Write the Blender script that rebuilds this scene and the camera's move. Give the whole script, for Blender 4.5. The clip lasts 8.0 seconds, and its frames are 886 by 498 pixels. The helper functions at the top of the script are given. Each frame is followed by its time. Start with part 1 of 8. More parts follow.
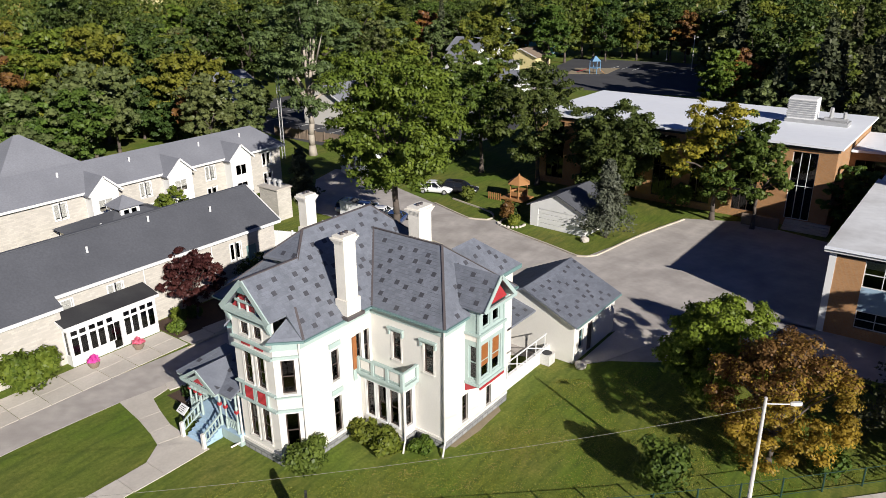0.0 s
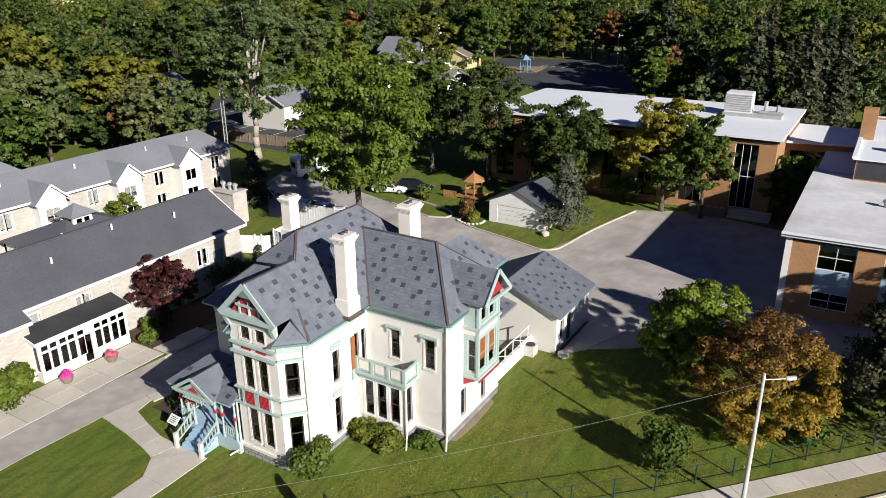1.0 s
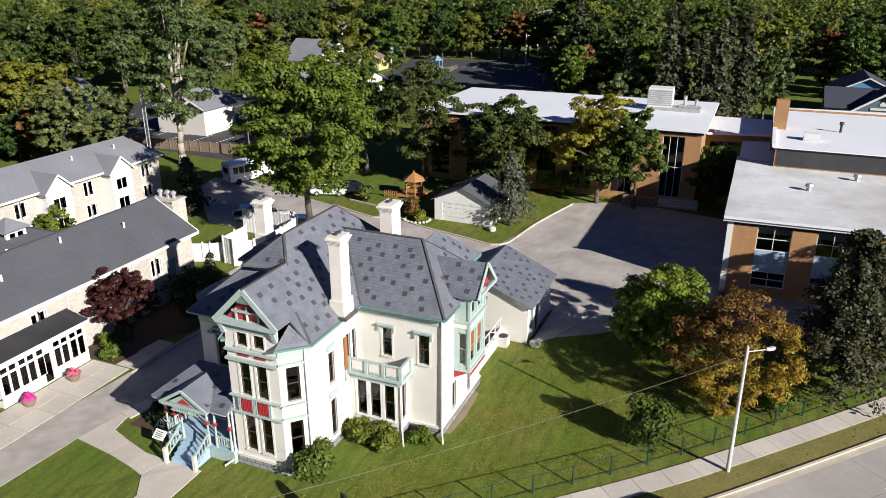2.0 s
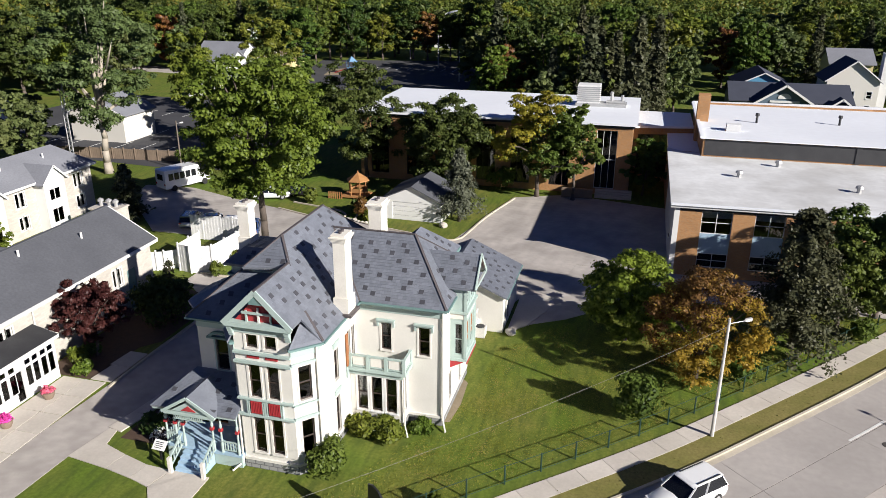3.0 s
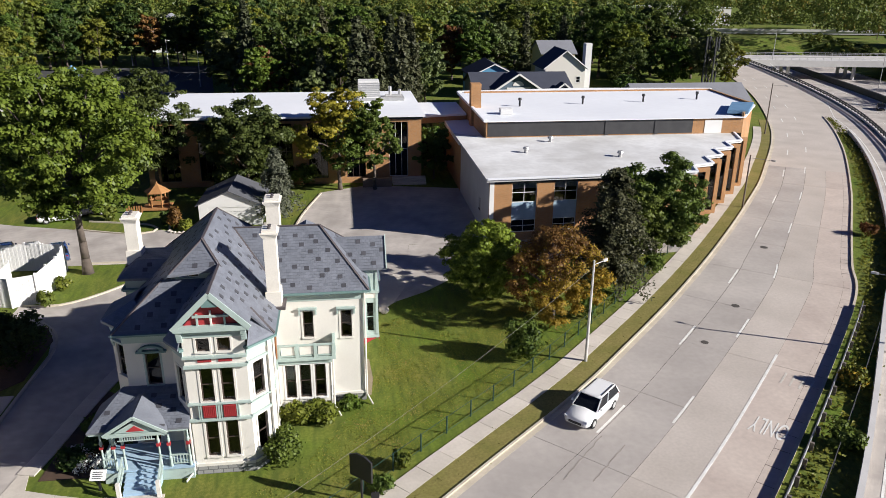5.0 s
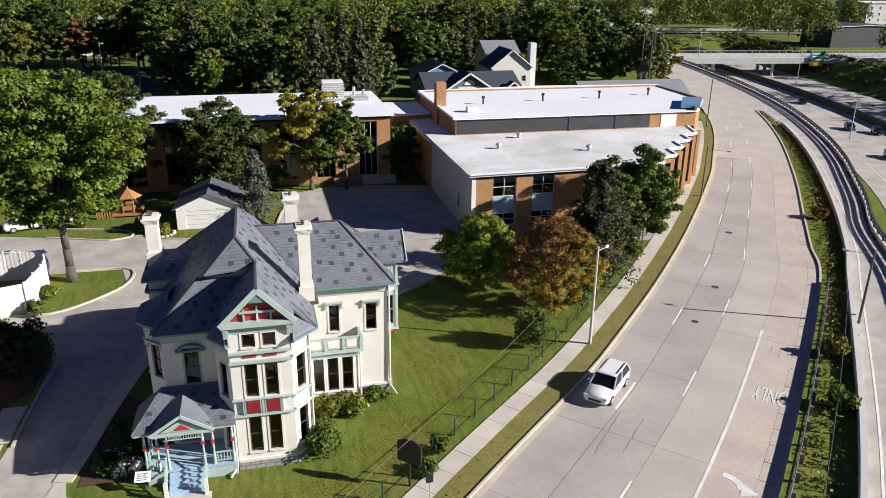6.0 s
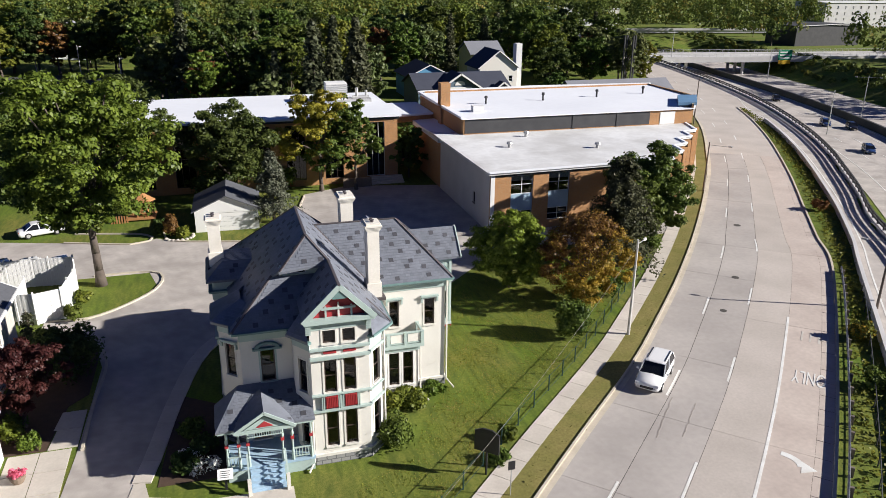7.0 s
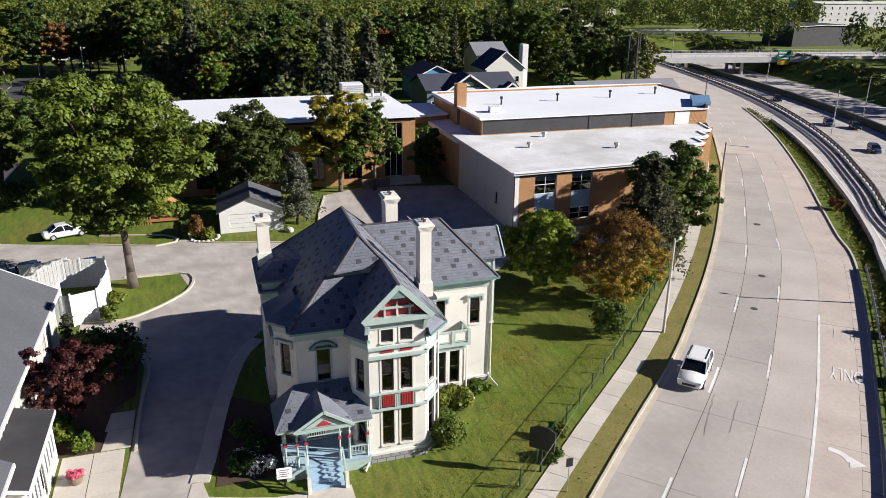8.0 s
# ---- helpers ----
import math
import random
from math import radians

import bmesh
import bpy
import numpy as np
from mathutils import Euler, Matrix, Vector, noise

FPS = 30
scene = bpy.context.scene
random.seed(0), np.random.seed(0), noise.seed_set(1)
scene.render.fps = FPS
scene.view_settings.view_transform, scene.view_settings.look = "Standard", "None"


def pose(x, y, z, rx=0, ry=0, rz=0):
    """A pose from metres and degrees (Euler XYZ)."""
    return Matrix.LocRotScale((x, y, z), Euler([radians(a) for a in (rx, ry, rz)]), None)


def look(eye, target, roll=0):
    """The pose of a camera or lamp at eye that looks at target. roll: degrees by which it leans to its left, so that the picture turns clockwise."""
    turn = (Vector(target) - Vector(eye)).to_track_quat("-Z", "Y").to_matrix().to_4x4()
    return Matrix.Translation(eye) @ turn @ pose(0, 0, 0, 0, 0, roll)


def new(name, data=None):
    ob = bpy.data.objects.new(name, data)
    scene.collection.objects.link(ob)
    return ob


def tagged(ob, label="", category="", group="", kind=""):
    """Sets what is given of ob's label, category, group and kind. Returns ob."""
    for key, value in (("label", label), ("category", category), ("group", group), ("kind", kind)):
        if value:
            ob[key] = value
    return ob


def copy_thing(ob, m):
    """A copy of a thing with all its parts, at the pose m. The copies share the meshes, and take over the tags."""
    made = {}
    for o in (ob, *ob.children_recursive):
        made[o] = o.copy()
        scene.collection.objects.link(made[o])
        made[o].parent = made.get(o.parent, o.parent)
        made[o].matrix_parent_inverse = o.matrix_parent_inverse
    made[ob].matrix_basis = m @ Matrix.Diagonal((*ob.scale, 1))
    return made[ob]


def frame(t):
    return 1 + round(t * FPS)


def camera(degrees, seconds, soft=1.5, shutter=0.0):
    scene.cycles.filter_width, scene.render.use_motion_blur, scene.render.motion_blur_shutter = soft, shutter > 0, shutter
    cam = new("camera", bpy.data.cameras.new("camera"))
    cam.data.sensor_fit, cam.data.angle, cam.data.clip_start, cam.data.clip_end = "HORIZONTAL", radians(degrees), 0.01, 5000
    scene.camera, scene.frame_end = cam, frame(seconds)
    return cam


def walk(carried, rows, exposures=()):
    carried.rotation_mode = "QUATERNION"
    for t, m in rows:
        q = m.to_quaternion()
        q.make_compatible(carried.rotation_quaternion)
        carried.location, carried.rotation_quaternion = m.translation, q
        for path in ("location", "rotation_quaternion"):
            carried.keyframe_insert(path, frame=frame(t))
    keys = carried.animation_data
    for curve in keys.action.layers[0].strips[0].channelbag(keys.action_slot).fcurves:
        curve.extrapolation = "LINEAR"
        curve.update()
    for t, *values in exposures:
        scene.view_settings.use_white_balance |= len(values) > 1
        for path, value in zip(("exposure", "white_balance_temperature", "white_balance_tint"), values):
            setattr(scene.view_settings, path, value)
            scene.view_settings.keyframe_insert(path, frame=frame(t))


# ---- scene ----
cam = camera(61.5, 8.0, soft=0.75)
METRES, EAST, NORTH, EYE, TURN = 44.0, 32.46, -22.75, 27.1, 37.4
ROWS = [
    (0.0, 0.0, 0.0, 0.0, -0.21, -21.02, 0.54),
    (0.5, -0.0474, -0.0045, 0.0002, -2.85, -21.06, 0.47),
    (1.0, -0.0988, -0.0067, 0.0005, -6.51, -21.06, 0.31),
    (1.5, -0.1553, -0.006, 0.0004, -10.51, -21.03, 0.21),
    (3.0, -0.3473, 0.0071, 0.0016, -22.51, -20.9, -0.15),
    (3.5, -0.4149, 0.0171, 0.0033, -26.49, -20.89, -0.24),
    (4.0, -0.4851, 0.0323, 0.0016, -30.82, -20.82, -0.33),
    (4.5, -0.5534, 0.0463, 0.0029, -37.28, -20.74, -0.38),
    (5.0, -0.6215, 0.0686, 0.005, -45.15, -20.7, -0.52),
    (6.5, -0.8006, 0.1896, 0.0009, -52.18, -20.46, -0.58),
    (7.0, -0.8487, 0.2408, 0.0014, -54.11, -20.41, -0.52),
    (7.5, -0.8841, 0.2816, 0.0026, -54.84, -20.37, -0.52),
    (8.0, -0.9034, 0.3034, 0.002, -54.81, -20.35, -0.53),
]
walk(cam, [(t, pose(EAST, NORTH, EYE, 0, 0, TURN) @ pose(METRES * x, METRES * y, METRES * z, 90 + pitch, roll, yaw)) for t, x, y, z, yaw, pitch, roll in ROWS],
     exposures=((0.0, 0.45), (1.5, 0.55), (3.0, 0.69), (5.0, 0.74), (8.0, 0.83)))

# ---------------------------------------------------------------- world and sun
SUN = Vector((0.915, -0.403, 0.0)).normalized() * math.cos(radians(24.5)) + Vector((0, 0, math.sin(radians(24.5))))
world = bpy.data.worlds.new("sky")
scene.world = world
world.use_nodes = True
wt = world.node_tree
sky = wt.nodes.new("ShaderNodeTexSky")
sky.sky_type = "NISHITA"
sky.sun_disc = False
sky.sun_elevation = radians(24.5)
sky.air_density, sky.dust_density, sky.ozone_density = 1.0, 0.2, 4.0
sky.sun_rotation = math.atan2(SUN.x, SUN.y)
tint = wt.nodes.new("ShaderNodeMix")
tint.data_type, tint.blend_type = "RGBA", "MULTIPLY"
tint.inputs[0].default_value = 1.0
tint.inputs[7].default_value = (0.78, 0.98, 1.85, 1.0)
wt.links.new(sky.outputs[0], tint.inputs[6])
wt.links.new(tint.outputs[2], wt.nodes["Background"].inputs[0])
wt.nodes["Background"].inputs[1].default_value = 0.0155
sun = new("sun", bpy.data.lights.new("sun", "SUN"))
sun.data.energy, sun.data.angle, sun.data.color = 5.2, radians(0.55), (1.0, 0.955, 0.905)
sun.matrix_world = look(SUN * 200, (0, 0, 0))


# ---------------------------------------------------------------- helpers for building
def thing(name, label="", category="", group="", kind="", at=(0, 0, 0)):
    ob = new(name)
    ob.empty_display_size = 0.2
    ob.matrix_basis = Matrix.Translation(at)
    return tagged(ob, label, category, group, kind)


def part(name, bm, material, parent=None, label="", smooth=False):
    me = bpy.data.meshes.new(name)
    bmesh.ops.recalc_face_normals(bm, faces=bm.faces)
    bm.to_mesh(me)
    bm.free()
    if smooth:
        me.shade_smooth()
    me.materials.append(material)
    ob = new(name, me)
    if parent is not None:
        ob.parent = parent
        if parent.type == "EMPTY":
            ob.matrix_parent_inverse = parent.matrix_basis.inverted()
    return tagged(ob, label)


def box(bm, x0, y0, z0, x1, y1, z1, m=None):
    vs = [bm.verts.new((x, y, z)) for x in (x0, x1) for y in (y0, y1) for z in (z0, z1)]
    if m is not None:
        for v in vs:
            v.co = m @ v.co
    for f in ((0, 1, 3, 2), (4, 6, 7, 5), (0, 4, 5, 1), (2, 3, 7, 6), (0, 2, 6, 4), (1, 5, 7, 3)):
        bm.faces.new([vs[i] for i in f])


def cbox(x0, y0, z0, x1, y1, z1, m=None):
    bm = bmesh.new()
    box(bm, x0, y0, z0, x1, y1, z1, m)
    return bm


def prism(bm, pts, z0, z1):
    """Upright prism over a plan polygon; z1 may be a function of x, y."""
    lo = [bm.verts.new((x, y, z0(x, y) if callable(z0) else z0)) for x, y in pts]
    hi = [bm.verts.new((x, y, z1(x, y) if callable(z1) else z1)) for x, y in pts]
    n = len(pts)
    fs = [bm.faces.new(lo[::-1]), bm.faces.new(hi)]
    for i in range(n):
        bm.faces.new((lo[i], lo[(i + 1) % n], hi[(i + 1) % n], hi[i]))
    bm.normal_update()
    bmesh.ops.triangulate(bm, faces=fs)


def solid(pts, z0, z1):
    bm = bmesh.new()
    prism(bm, pts, z0, z1)
    return bm


def slab(bm, pts, thick):
    """A flat plate: polygon in space, thickened downwards."""
    up = [bm.verts.new(p) for p in pts]
    dn = [bm.verts.new((p[0], p[1], p[2] - thick)) for p in pts]
    n = len(pts)
    fs = [bm.faces.new(up), bm.faces.new(dn[::-1])]
    for i in range(n):
        bm.faces.new((up[i], up[(i + 1) % n], dn[(i + 1) % n], dn[i]))
    bm.normal_update()
    bmesh.ops.triangulate(bm, faces=fs)


def tube(bm, p0, p1, r0, r1=None, n=8):
    p0, p1 = Vector(p0), Vector(p1)
    r1 = r0 if r1 is None else r1
    m = (p1 - p0).to_track_quat("Z", "Y").to_matrix()
    rings = []
    for p, r in ((p0, r0), (p1, r1)):
        rings.append([bm.verts.new(p + m @ Vector((r * math.cos(2 * math.pi * k / n), r * math.sin(2 * math.pi * k / n), 0))) for k in range(n)])
    for k in range(n):
        bm.faces.new((rings[0][k], rings[0][(k + 1) % n], rings[1][(k + 1) % n], rings[1][k]))
    bm.faces.new(rings[0][::-1])
    bm.faces.new(rings[1])


def lathe(bm, x, y, prof, n=12):
    """A turned shape round an upright axis; prof: (radius, z) upwards."""
    rings = [[bm.verts.new((x + r * math.cos(2 * math.pi * k / n), y + r * math.sin(2 * math.pi * k / n), z)) for k in range(n)] for r, z in prof]
    for a, b in zip(rings, rings[1:]):
        for k in range(n):
            bm.faces.new((a[k], a[(k + 1) % n], b[(k + 1) % n], b[k]))
    bm.faces.new(rings[0][::-1])
    bm.faces.new(rings[-1])


def catmull(pts, step):
    """A smooth line through pts, sampled at about every step metres."""
    pts = [Vector(p) for p in pts]
    out = []
    ext = [pts[0] * 2 - pts[1]] + pts + [pts[-1] * 2 - pts[-2]]
    for i in range(1, len(ext) - 2):
        a, b, c, d = ext[i - 1:i + 3]
        n = max(1, int((c - b).length / step))
        for k in range(n):
            t = k / n
            out.append(0.5 * ((2 * b) + (c - a) * t + (2 * a - 5 * b + 4 * c - d) * t * t + (3 * b - a - 3 * c + d) * t ** 3))
    out.append(pts[-1])
    return out


def resample(line, step):
    out, rest = [line[0]], step
    for a, b in zip(line, line[1:]):
        seg = (b - a).length
        while rest <= seg:
            a = a + (b - a) * (rest / seg)
            out.append(a)
            seg = (b - a).length
            rest = step
        rest -= seg
    return out


def normals(line):
    out = []
    for i in range(len(line)):
        d = (line[min(i + 1, len(line) - 1)] - line[max(i - 1, 0)]).normalized()
        out.append(Vector((d.y, -d.x)))
    return out


def offset(line, d):
    return [p + n * d for p, n in zip(line, normals(line))]


def ribbon(bm, a, b, z0, z1):
    """A band between two lines of equally many points."""
    n = len(a)
    rows = [[bm.verts.new((p.x, p.y, z)) for p in line] for line, z in ((a, z1), (b, z1), (b, z0), (a, z0))]
    for i in range(n - 1):
        for k in range(4):
            q = rows[(k + 1) % 4]
            bm.faces.new((rows[k][i], rows[k][i + 1], q[i + 1], q[i]))
    for i in (0, n - 1):
        bm.faces.new([rows[k][i] for k in range(4)])


# ---------------------------------------------------------------- materials
def material(name, base, rough=0.8, dark=None, scale=1.0, amount=0.5, fine=None, fine_amount=0.25, bump=0.0, bump_scale=30.0,
             metal=0.0, island=0.0, objects=0.0, spec=0.5, coord="Object"):
    """Painted or mineral surface: base colour, broad stains towards dark, fine grain, bump, tone by piece."""
    m = bpy.data.materials.new(name)
    m.use_nodes = True
    t = m.node_tree
    n, l = t.nodes, t.links
    b = n["Principled BSDF"]
    b.inputs["Roughness"].default_value = rough
    b.inputs["Metallic"].default_value = metal
    b.inputs["Specular IOR Level"].default_value = spec
    geo = n.new("ShaderNodeNewGeometry")
    pos = geo.outputs["Position"]
    dark = dark or tuple(c * 0.6 for c in base)

    def noise_at(sc, det=5.0):
        q = n.new("ShaderNodeTexNoise")
        q.inputs["Scale"].default_value = sc
        q.inputs["Detail"].default_value = det
        l.new(pos, q.inputs["Vector"])
        return q.outputs["Fac"]

    def ramp(src, lo, hi):
        r = n.new("ShaderNodeMapRange")
        r.inputs["From Min"].default_value, r.inputs["From Max"].default_value = lo, hi
        l.new(src, r.inputs["Value"])
        return r.outputs["Result"]

    def times(src, k):
        q = n.new("ShaderNodeMath")
        q.operation = "MULTIPLY"
        q.inputs[1].default_value = k
        l.new(src, q.inputs[0])
        return q.outputs[0]

    def mix(fac, a, c, mode="MIX"):
        q = n.new("ShaderNodeMix")
        q.data_type, q.blend_type = "RGBA", mode
        l.new(fac, q.inputs[0])
        for k, v in ((6, a), (7, c)):
            if isinstance(v, tuple):
                q.inputs[k].default_value = (*v, 1)
            else:
                l.new(v, q.inputs[k])
        return q.outputs[2]

    col = mix(times(ramp(noise_at(scale), 0.35, 0.7), amount), base, dark)
    grain = ramp(noise_at(fine or scale * 14, 3), 0.3, 0.75)
    col = mix(times(grain, fine_amount), col, tuple(c * 0.45 for c in base))
    if island:
        col = mix(times(geo.outputs["Random Per Island"], island), col, tuple(c * 0.25 for c in base))
    if objects:
        info = n.new("ShaderNodeObjectInfo")
        col = mix(times(info.outputs["Random"], objects), col, tuple(c * 0.3 for c in base))
    l.new(col, b.inputs["Base Color"])
    if bump:
        bp = n.new("ShaderNodeBump")
        bp.inputs["Strength"].default_value = bump
        bp.inputs["Distance"].default_value = 0.03
        l.new(noise_at(bump_scale, 4), bp.inputs["Height"])
        l.new(bp.outputs[0], b.inputs["Normal"])
    return m


def brick_material(name, c1, c2, mortar, w, h, gap, rough=0.85, blocks=0.5):
    """Coursed masonry on upright walls."""
    m = bpy.data.materials.new(name)
    m.use_nodes = True
    n, l = m.node_tree.nodes, m.node_tree.links
    b = n["Principled BSDF"]
    b.inputs["Roughness"].default_value = rough
    b.inputs["Specular IOR Level"].default_value = 0.25
    geo = n.new("ShaderNodeNewGeometry")
    sep = n.new("ShaderNodeSeparateXYZ")
    l.new(geo.outputs["Position"], sep.inputs[0])
    add = n.new("ShaderNodeMath")
    l.new(sep.outputs[0], add.inputs[0])
    l.new(sep.outputs[1], add.inputs[1])
    com = n.new("ShaderNodeCombineXYZ")
    l.new(add.outputs[0], com.inputs[0])
    l.new(sep.outputs[2], com.inputs[1])
    tex = n.new("ShaderNodeTexBrick")
    tex.inputs["Color1"].default_value, tex.inputs["Color2"].default_value = (*c1, 1), (*c2, 1)
    tex.inputs["Mortar"].default_value = (*mortar, 1)
    tex.inputs["Scale"].default_value = 1.0
    tex.inputs["Mortar Size"].default_value = gap
    tex.inputs["Brick Width"].default_value = w
    tex.inputs["Row Height"].default_value = h
    l.new(com.outputs[0], tex.inputs["Vector"])
    no = n.new("ShaderNodeTexNoise")
    no.inputs["Scale"].default_value = 0.6
    no.inputs["Detail"].default_value = 6
    l.new(geo.outputs["Position"], no.inputs["Vector"])
    mx = n.new("ShaderNodeMix")
    mx.data_type, mx.blend_type = "RGBA", "MULTIPLY"
    mx.inputs[0].default_value = blocks
    l.new(tex.outputs["Color"], mx.inputs[6])
    rp = n.new("ShaderNodeMapRange")
    rp.inputs["From Min"].default_value, rp.inputs["From Max"].default_value = 0.3, 0.7
    rp.inputs["To Min"].default_value = 0.55
    l.new(no.outputs["Fac"], rp.inputs["Value"])
    l.new(rp.outputs["Result"], mx.inputs[7])
    l.new(mx.outputs[2], b.inputs["Base Color"])
    bp = n.new("ShaderNodeBump")
    bp.inputs["Strength"].default_value, bp.inputs["Distance"].default_value = 0.5, 0.02
    l.new(tex.outputs["Fac"], bp.inputs["Height"])
    bp.invert = True
    l.new(bp.outputs[0], b.inputs["Normal"])
    return m


def leaf_material(name, c1, c2, c3=None, part3=0.0, patch=0.45):
    """Foliage: each leaf cluster has its own tone between two greens, some in a third colour; light shines through."""
    m = bpy.data.materials.new(name)
    m.use_nodes = True
    n, l = m.node_tree.nodes, m.node_tree.links
    n.remove(n["Principled BSDF"])
    geo = n.new("ShaderNodeNewGeometry")
    no = n.new("ShaderNodeTexNoise")
    no.inputs["Scale"].default_value = patch
    no.inputs["Detail"].default_value = 3
    l.new(geo.outputs["Position"], no.inputs["Vector"])
    info = n.new("ShaderNodeObjectInfo")
    ramp = n.new("ShaderNodeValToRGB")
    e = ramp.color_ramp.elements
    e[0].position, e[0].color = 0.0, (*c1, 1)
    e[1].position, e[1].color = 0.68 if c3 else 1.0, (*c2, 1)
    if c3:
        q = e.new(1.0 - part3 * 0.5)
        q.color = (*c3, 1)
    ad = n.new("ShaderNodeMath")
    ad.operation = "MULTIPLY_ADD"
    ad.inputs[1].default_value = 0.48
    l.new(geo.outputs["Random Per Island"], ad.inputs[0])
    mr = n.new("ShaderNodeMapRange")
    mr.inputs["From Min"].default_value, mr.inputs["From Max"].default_value = 0.3, 0.75
    mr.inputs["To Max"].default_value = 0.66
    l.new(no.outputs["Fac"], mr.inputs["Value"])
    l.new(mr.outputs["Result"], ad.inputs[2])
    l.new(ad.outputs[0], ramp.inputs["Fac"])
    hs = n.new("ShaderNodeHueSaturation")
    hm = n.new("ShaderNodeMapRange")
    hm.inputs["To Min"].default_value, hm.inputs["To Max"].default_value = 0.475, 0.52
    l.new(info.outputs["Random"], hm.inputs["Value"])
    l.new(hm.outputs["Result"], hs.inputs["Hue"])
    hs.inputs["Saturation"].default_value = 1.0
    l.new(ramp.outputs["Color"], hs.inputs["Color"])
    d = n.new("ShaderNodeBsdfDiffuse")
    tr = n.new("ShaderNodeBsdfTranslucent")
    gl = n.new("ShaderNodeBsdfGlossy")
    gl.inputs["Roughness"].default_value = 0.45
    mx = n.new("ShaderNodeMixShader")
    mx.inputs[0].default_value = 0.18
    m2 = n.new("ShaderNodeMixShader")
    m2.inputs[0].default_value = 0.014
    l.new(hs.outputs["Color"], d.inputs["Color"])
    l.new(hs.outputs["Color"], tr.inputs["Color"])
    l.new(d.outputs[0], mx.inputs[1])
    l.new(tr.outputs[0], mx.inputs[2])
    l.new(mx.outputs[0], m2.inputs[1])
    l.new(gl.outputs[0], m2.inputs[2])
    l.new(m2.outputs[0], n["Material Output"].inputs["Surface"])
    return m


def glass_material(name, tint, rough=0.03):
    m = bpy.data.materials.new(name)
    m.use_nodes = True
    n, l = m.node_tree.nodes, m.node_tree.links
    n.remove(n["Principled BSDF"])
    tr, gl, mx, fr = n.new("ShaderNodeBsdfTransparent"), n.new("ShaderNodeBsdfGlossy"), n.new("ShaderNodeMixShader"), n.new("ShaderNodeFresnel")
    tr.inputs["Color"].default_value = (*tint, 1)
    gl.inputs["Roughness"].default_value = rough
    fr.inputs["IOR"].default_value = 1.6
    l.new(fr.outputs[0], mx.inputs[0])
    l.new(tr.outputs[0], mx.inputs[1])
    l.new(gl.outputs[0], mx.inputs[2])
    l.new(mx.outputs[0], n["Material Output"].inputs["Surface"])
    return m


M = {}
M["cream"] = material("cream_paint", (0.70, 0.675, 0.615), 0.75, (0.60, 0.565, 0.50), 0.5, 0.35, 9, 0.08, 0.12, 40)
M["trim"] = material("sage_green_trim", (0.40, 0.49, 0.455), 0.6, (0.30, 0.39, 0.36), 1.2, 0.5, 12, 0.12)
M["teal"] = material("teal_trim", (0.15, 0.245, 0.235), 0.6, (0.10, 0.18, 0.175), 1.2, 0.5, 12, 0.12)
M["red"] = material("red_paint", (0.42, 0.035, 0.04), 0.6, (0.28, 0.02, 0.03), 2, 0.5)
M["blue_porch"] = material("pale_blue_porch_paint", (0.36, 0.50, 0.62), 0.6, (0.27, 0.38, 0.48), 1.5, 0.5, 10, 0.15)
M["white"] = material("white_paint", (0.74, 0.735, 0.715), 0.6, (0.62, 0.615, 0.59), 0.7, 0.35, 10, 0.06)
M["slate"] = material("grey_slate", (0.205, 0.220, 0.255), 0.5, (0.145, 0.157, 0.185), 0.7, 0.8, 8, 0.25, 0.15, 25, island=0.28)
M["slate_dark"] = material("dark_slate", (0.082, 0.082, 0.094), 0.5, (0.055, 0.055, 0.064), 1.5, 0.6, 12, 0.25, 0.1, 25, objects=0.35)
M["flash"] = material("roof_flashing", (0.10, 0.085, 0.085), 0.5, (0.06, 0.05, 0.05), 1, 0.5)
M["foundation"] = brick_material("stone_foundation", (0.34, 0.34, 0.33), (0.24, 0.24, 0.24), (0.16, 0.16, 0.16), 0.55, 0.28, 0.03)
M["chimney"] = material("painted_chimney_brick", (0.78, 0.74, 0.66), 0.8, (0.62, 0.57, 0.48), 0.9, 0.45, 10, 0.15, 0.3, 25)
M["glass"] = glass_material("window_glass", (0.30, 0.31, 0.32))
M["glass_clear"] = glass_material("clear_window_glass", (0.85, 0.85, 0.84))
M["sash"] = material("dark_window_sash", (0.07, 0.05, 0.04), 0.5, (0.04, 0.03, 0.025), 3, 0.5)
M["amber"] = material("varnished_wood_shutter", (0.33, 0.12, 0.035), 0.4, (0.22, 0.075, 0.02), 3, 0.5)
M["shingle"] = material("charcoal_shingles", (0.098, 0.102, 0.116), 0.9, (0.068, 0.071, 0.082), 0.35, 0.6, 6, 0.4, 0.4, 9)
M["shingle_grey"] = material("grey_shingles", (0.22, 0.226, 0.25), 0.9, (0.165, 0.17, 0.19), 0.3, 0.6, 6, 0.35, 0.4, 9)
M["stone_wall"] = brick_material("pale_stone_veneer", (0.56, 0.52, 0.455), (0.46, 0.425, 0.375), (0.47, 0.445, 0.40), 0.42, 0.16, 0.014, blocks=0.25)
M["siding"] = material("pale_siding", (0.64, 0.615, 0.56), 0.75, (0.62, 0.59, 0.52), 0.5, 0.4, 9, 0.06)
M["black_roof"] = material("black_membrane", (0.025, 0.025, 0.028), 0.8, (0.05, 0.05, 0.052), 0.6, 0.6)
M["brick"] = brick_material("tan_brick", (0.47, 0.25, 0.11), (0.39, 0.20, 0.085), (0.40, 0.30, 0.20), 0.22, 0.075, 0.008, blocks=0.35)
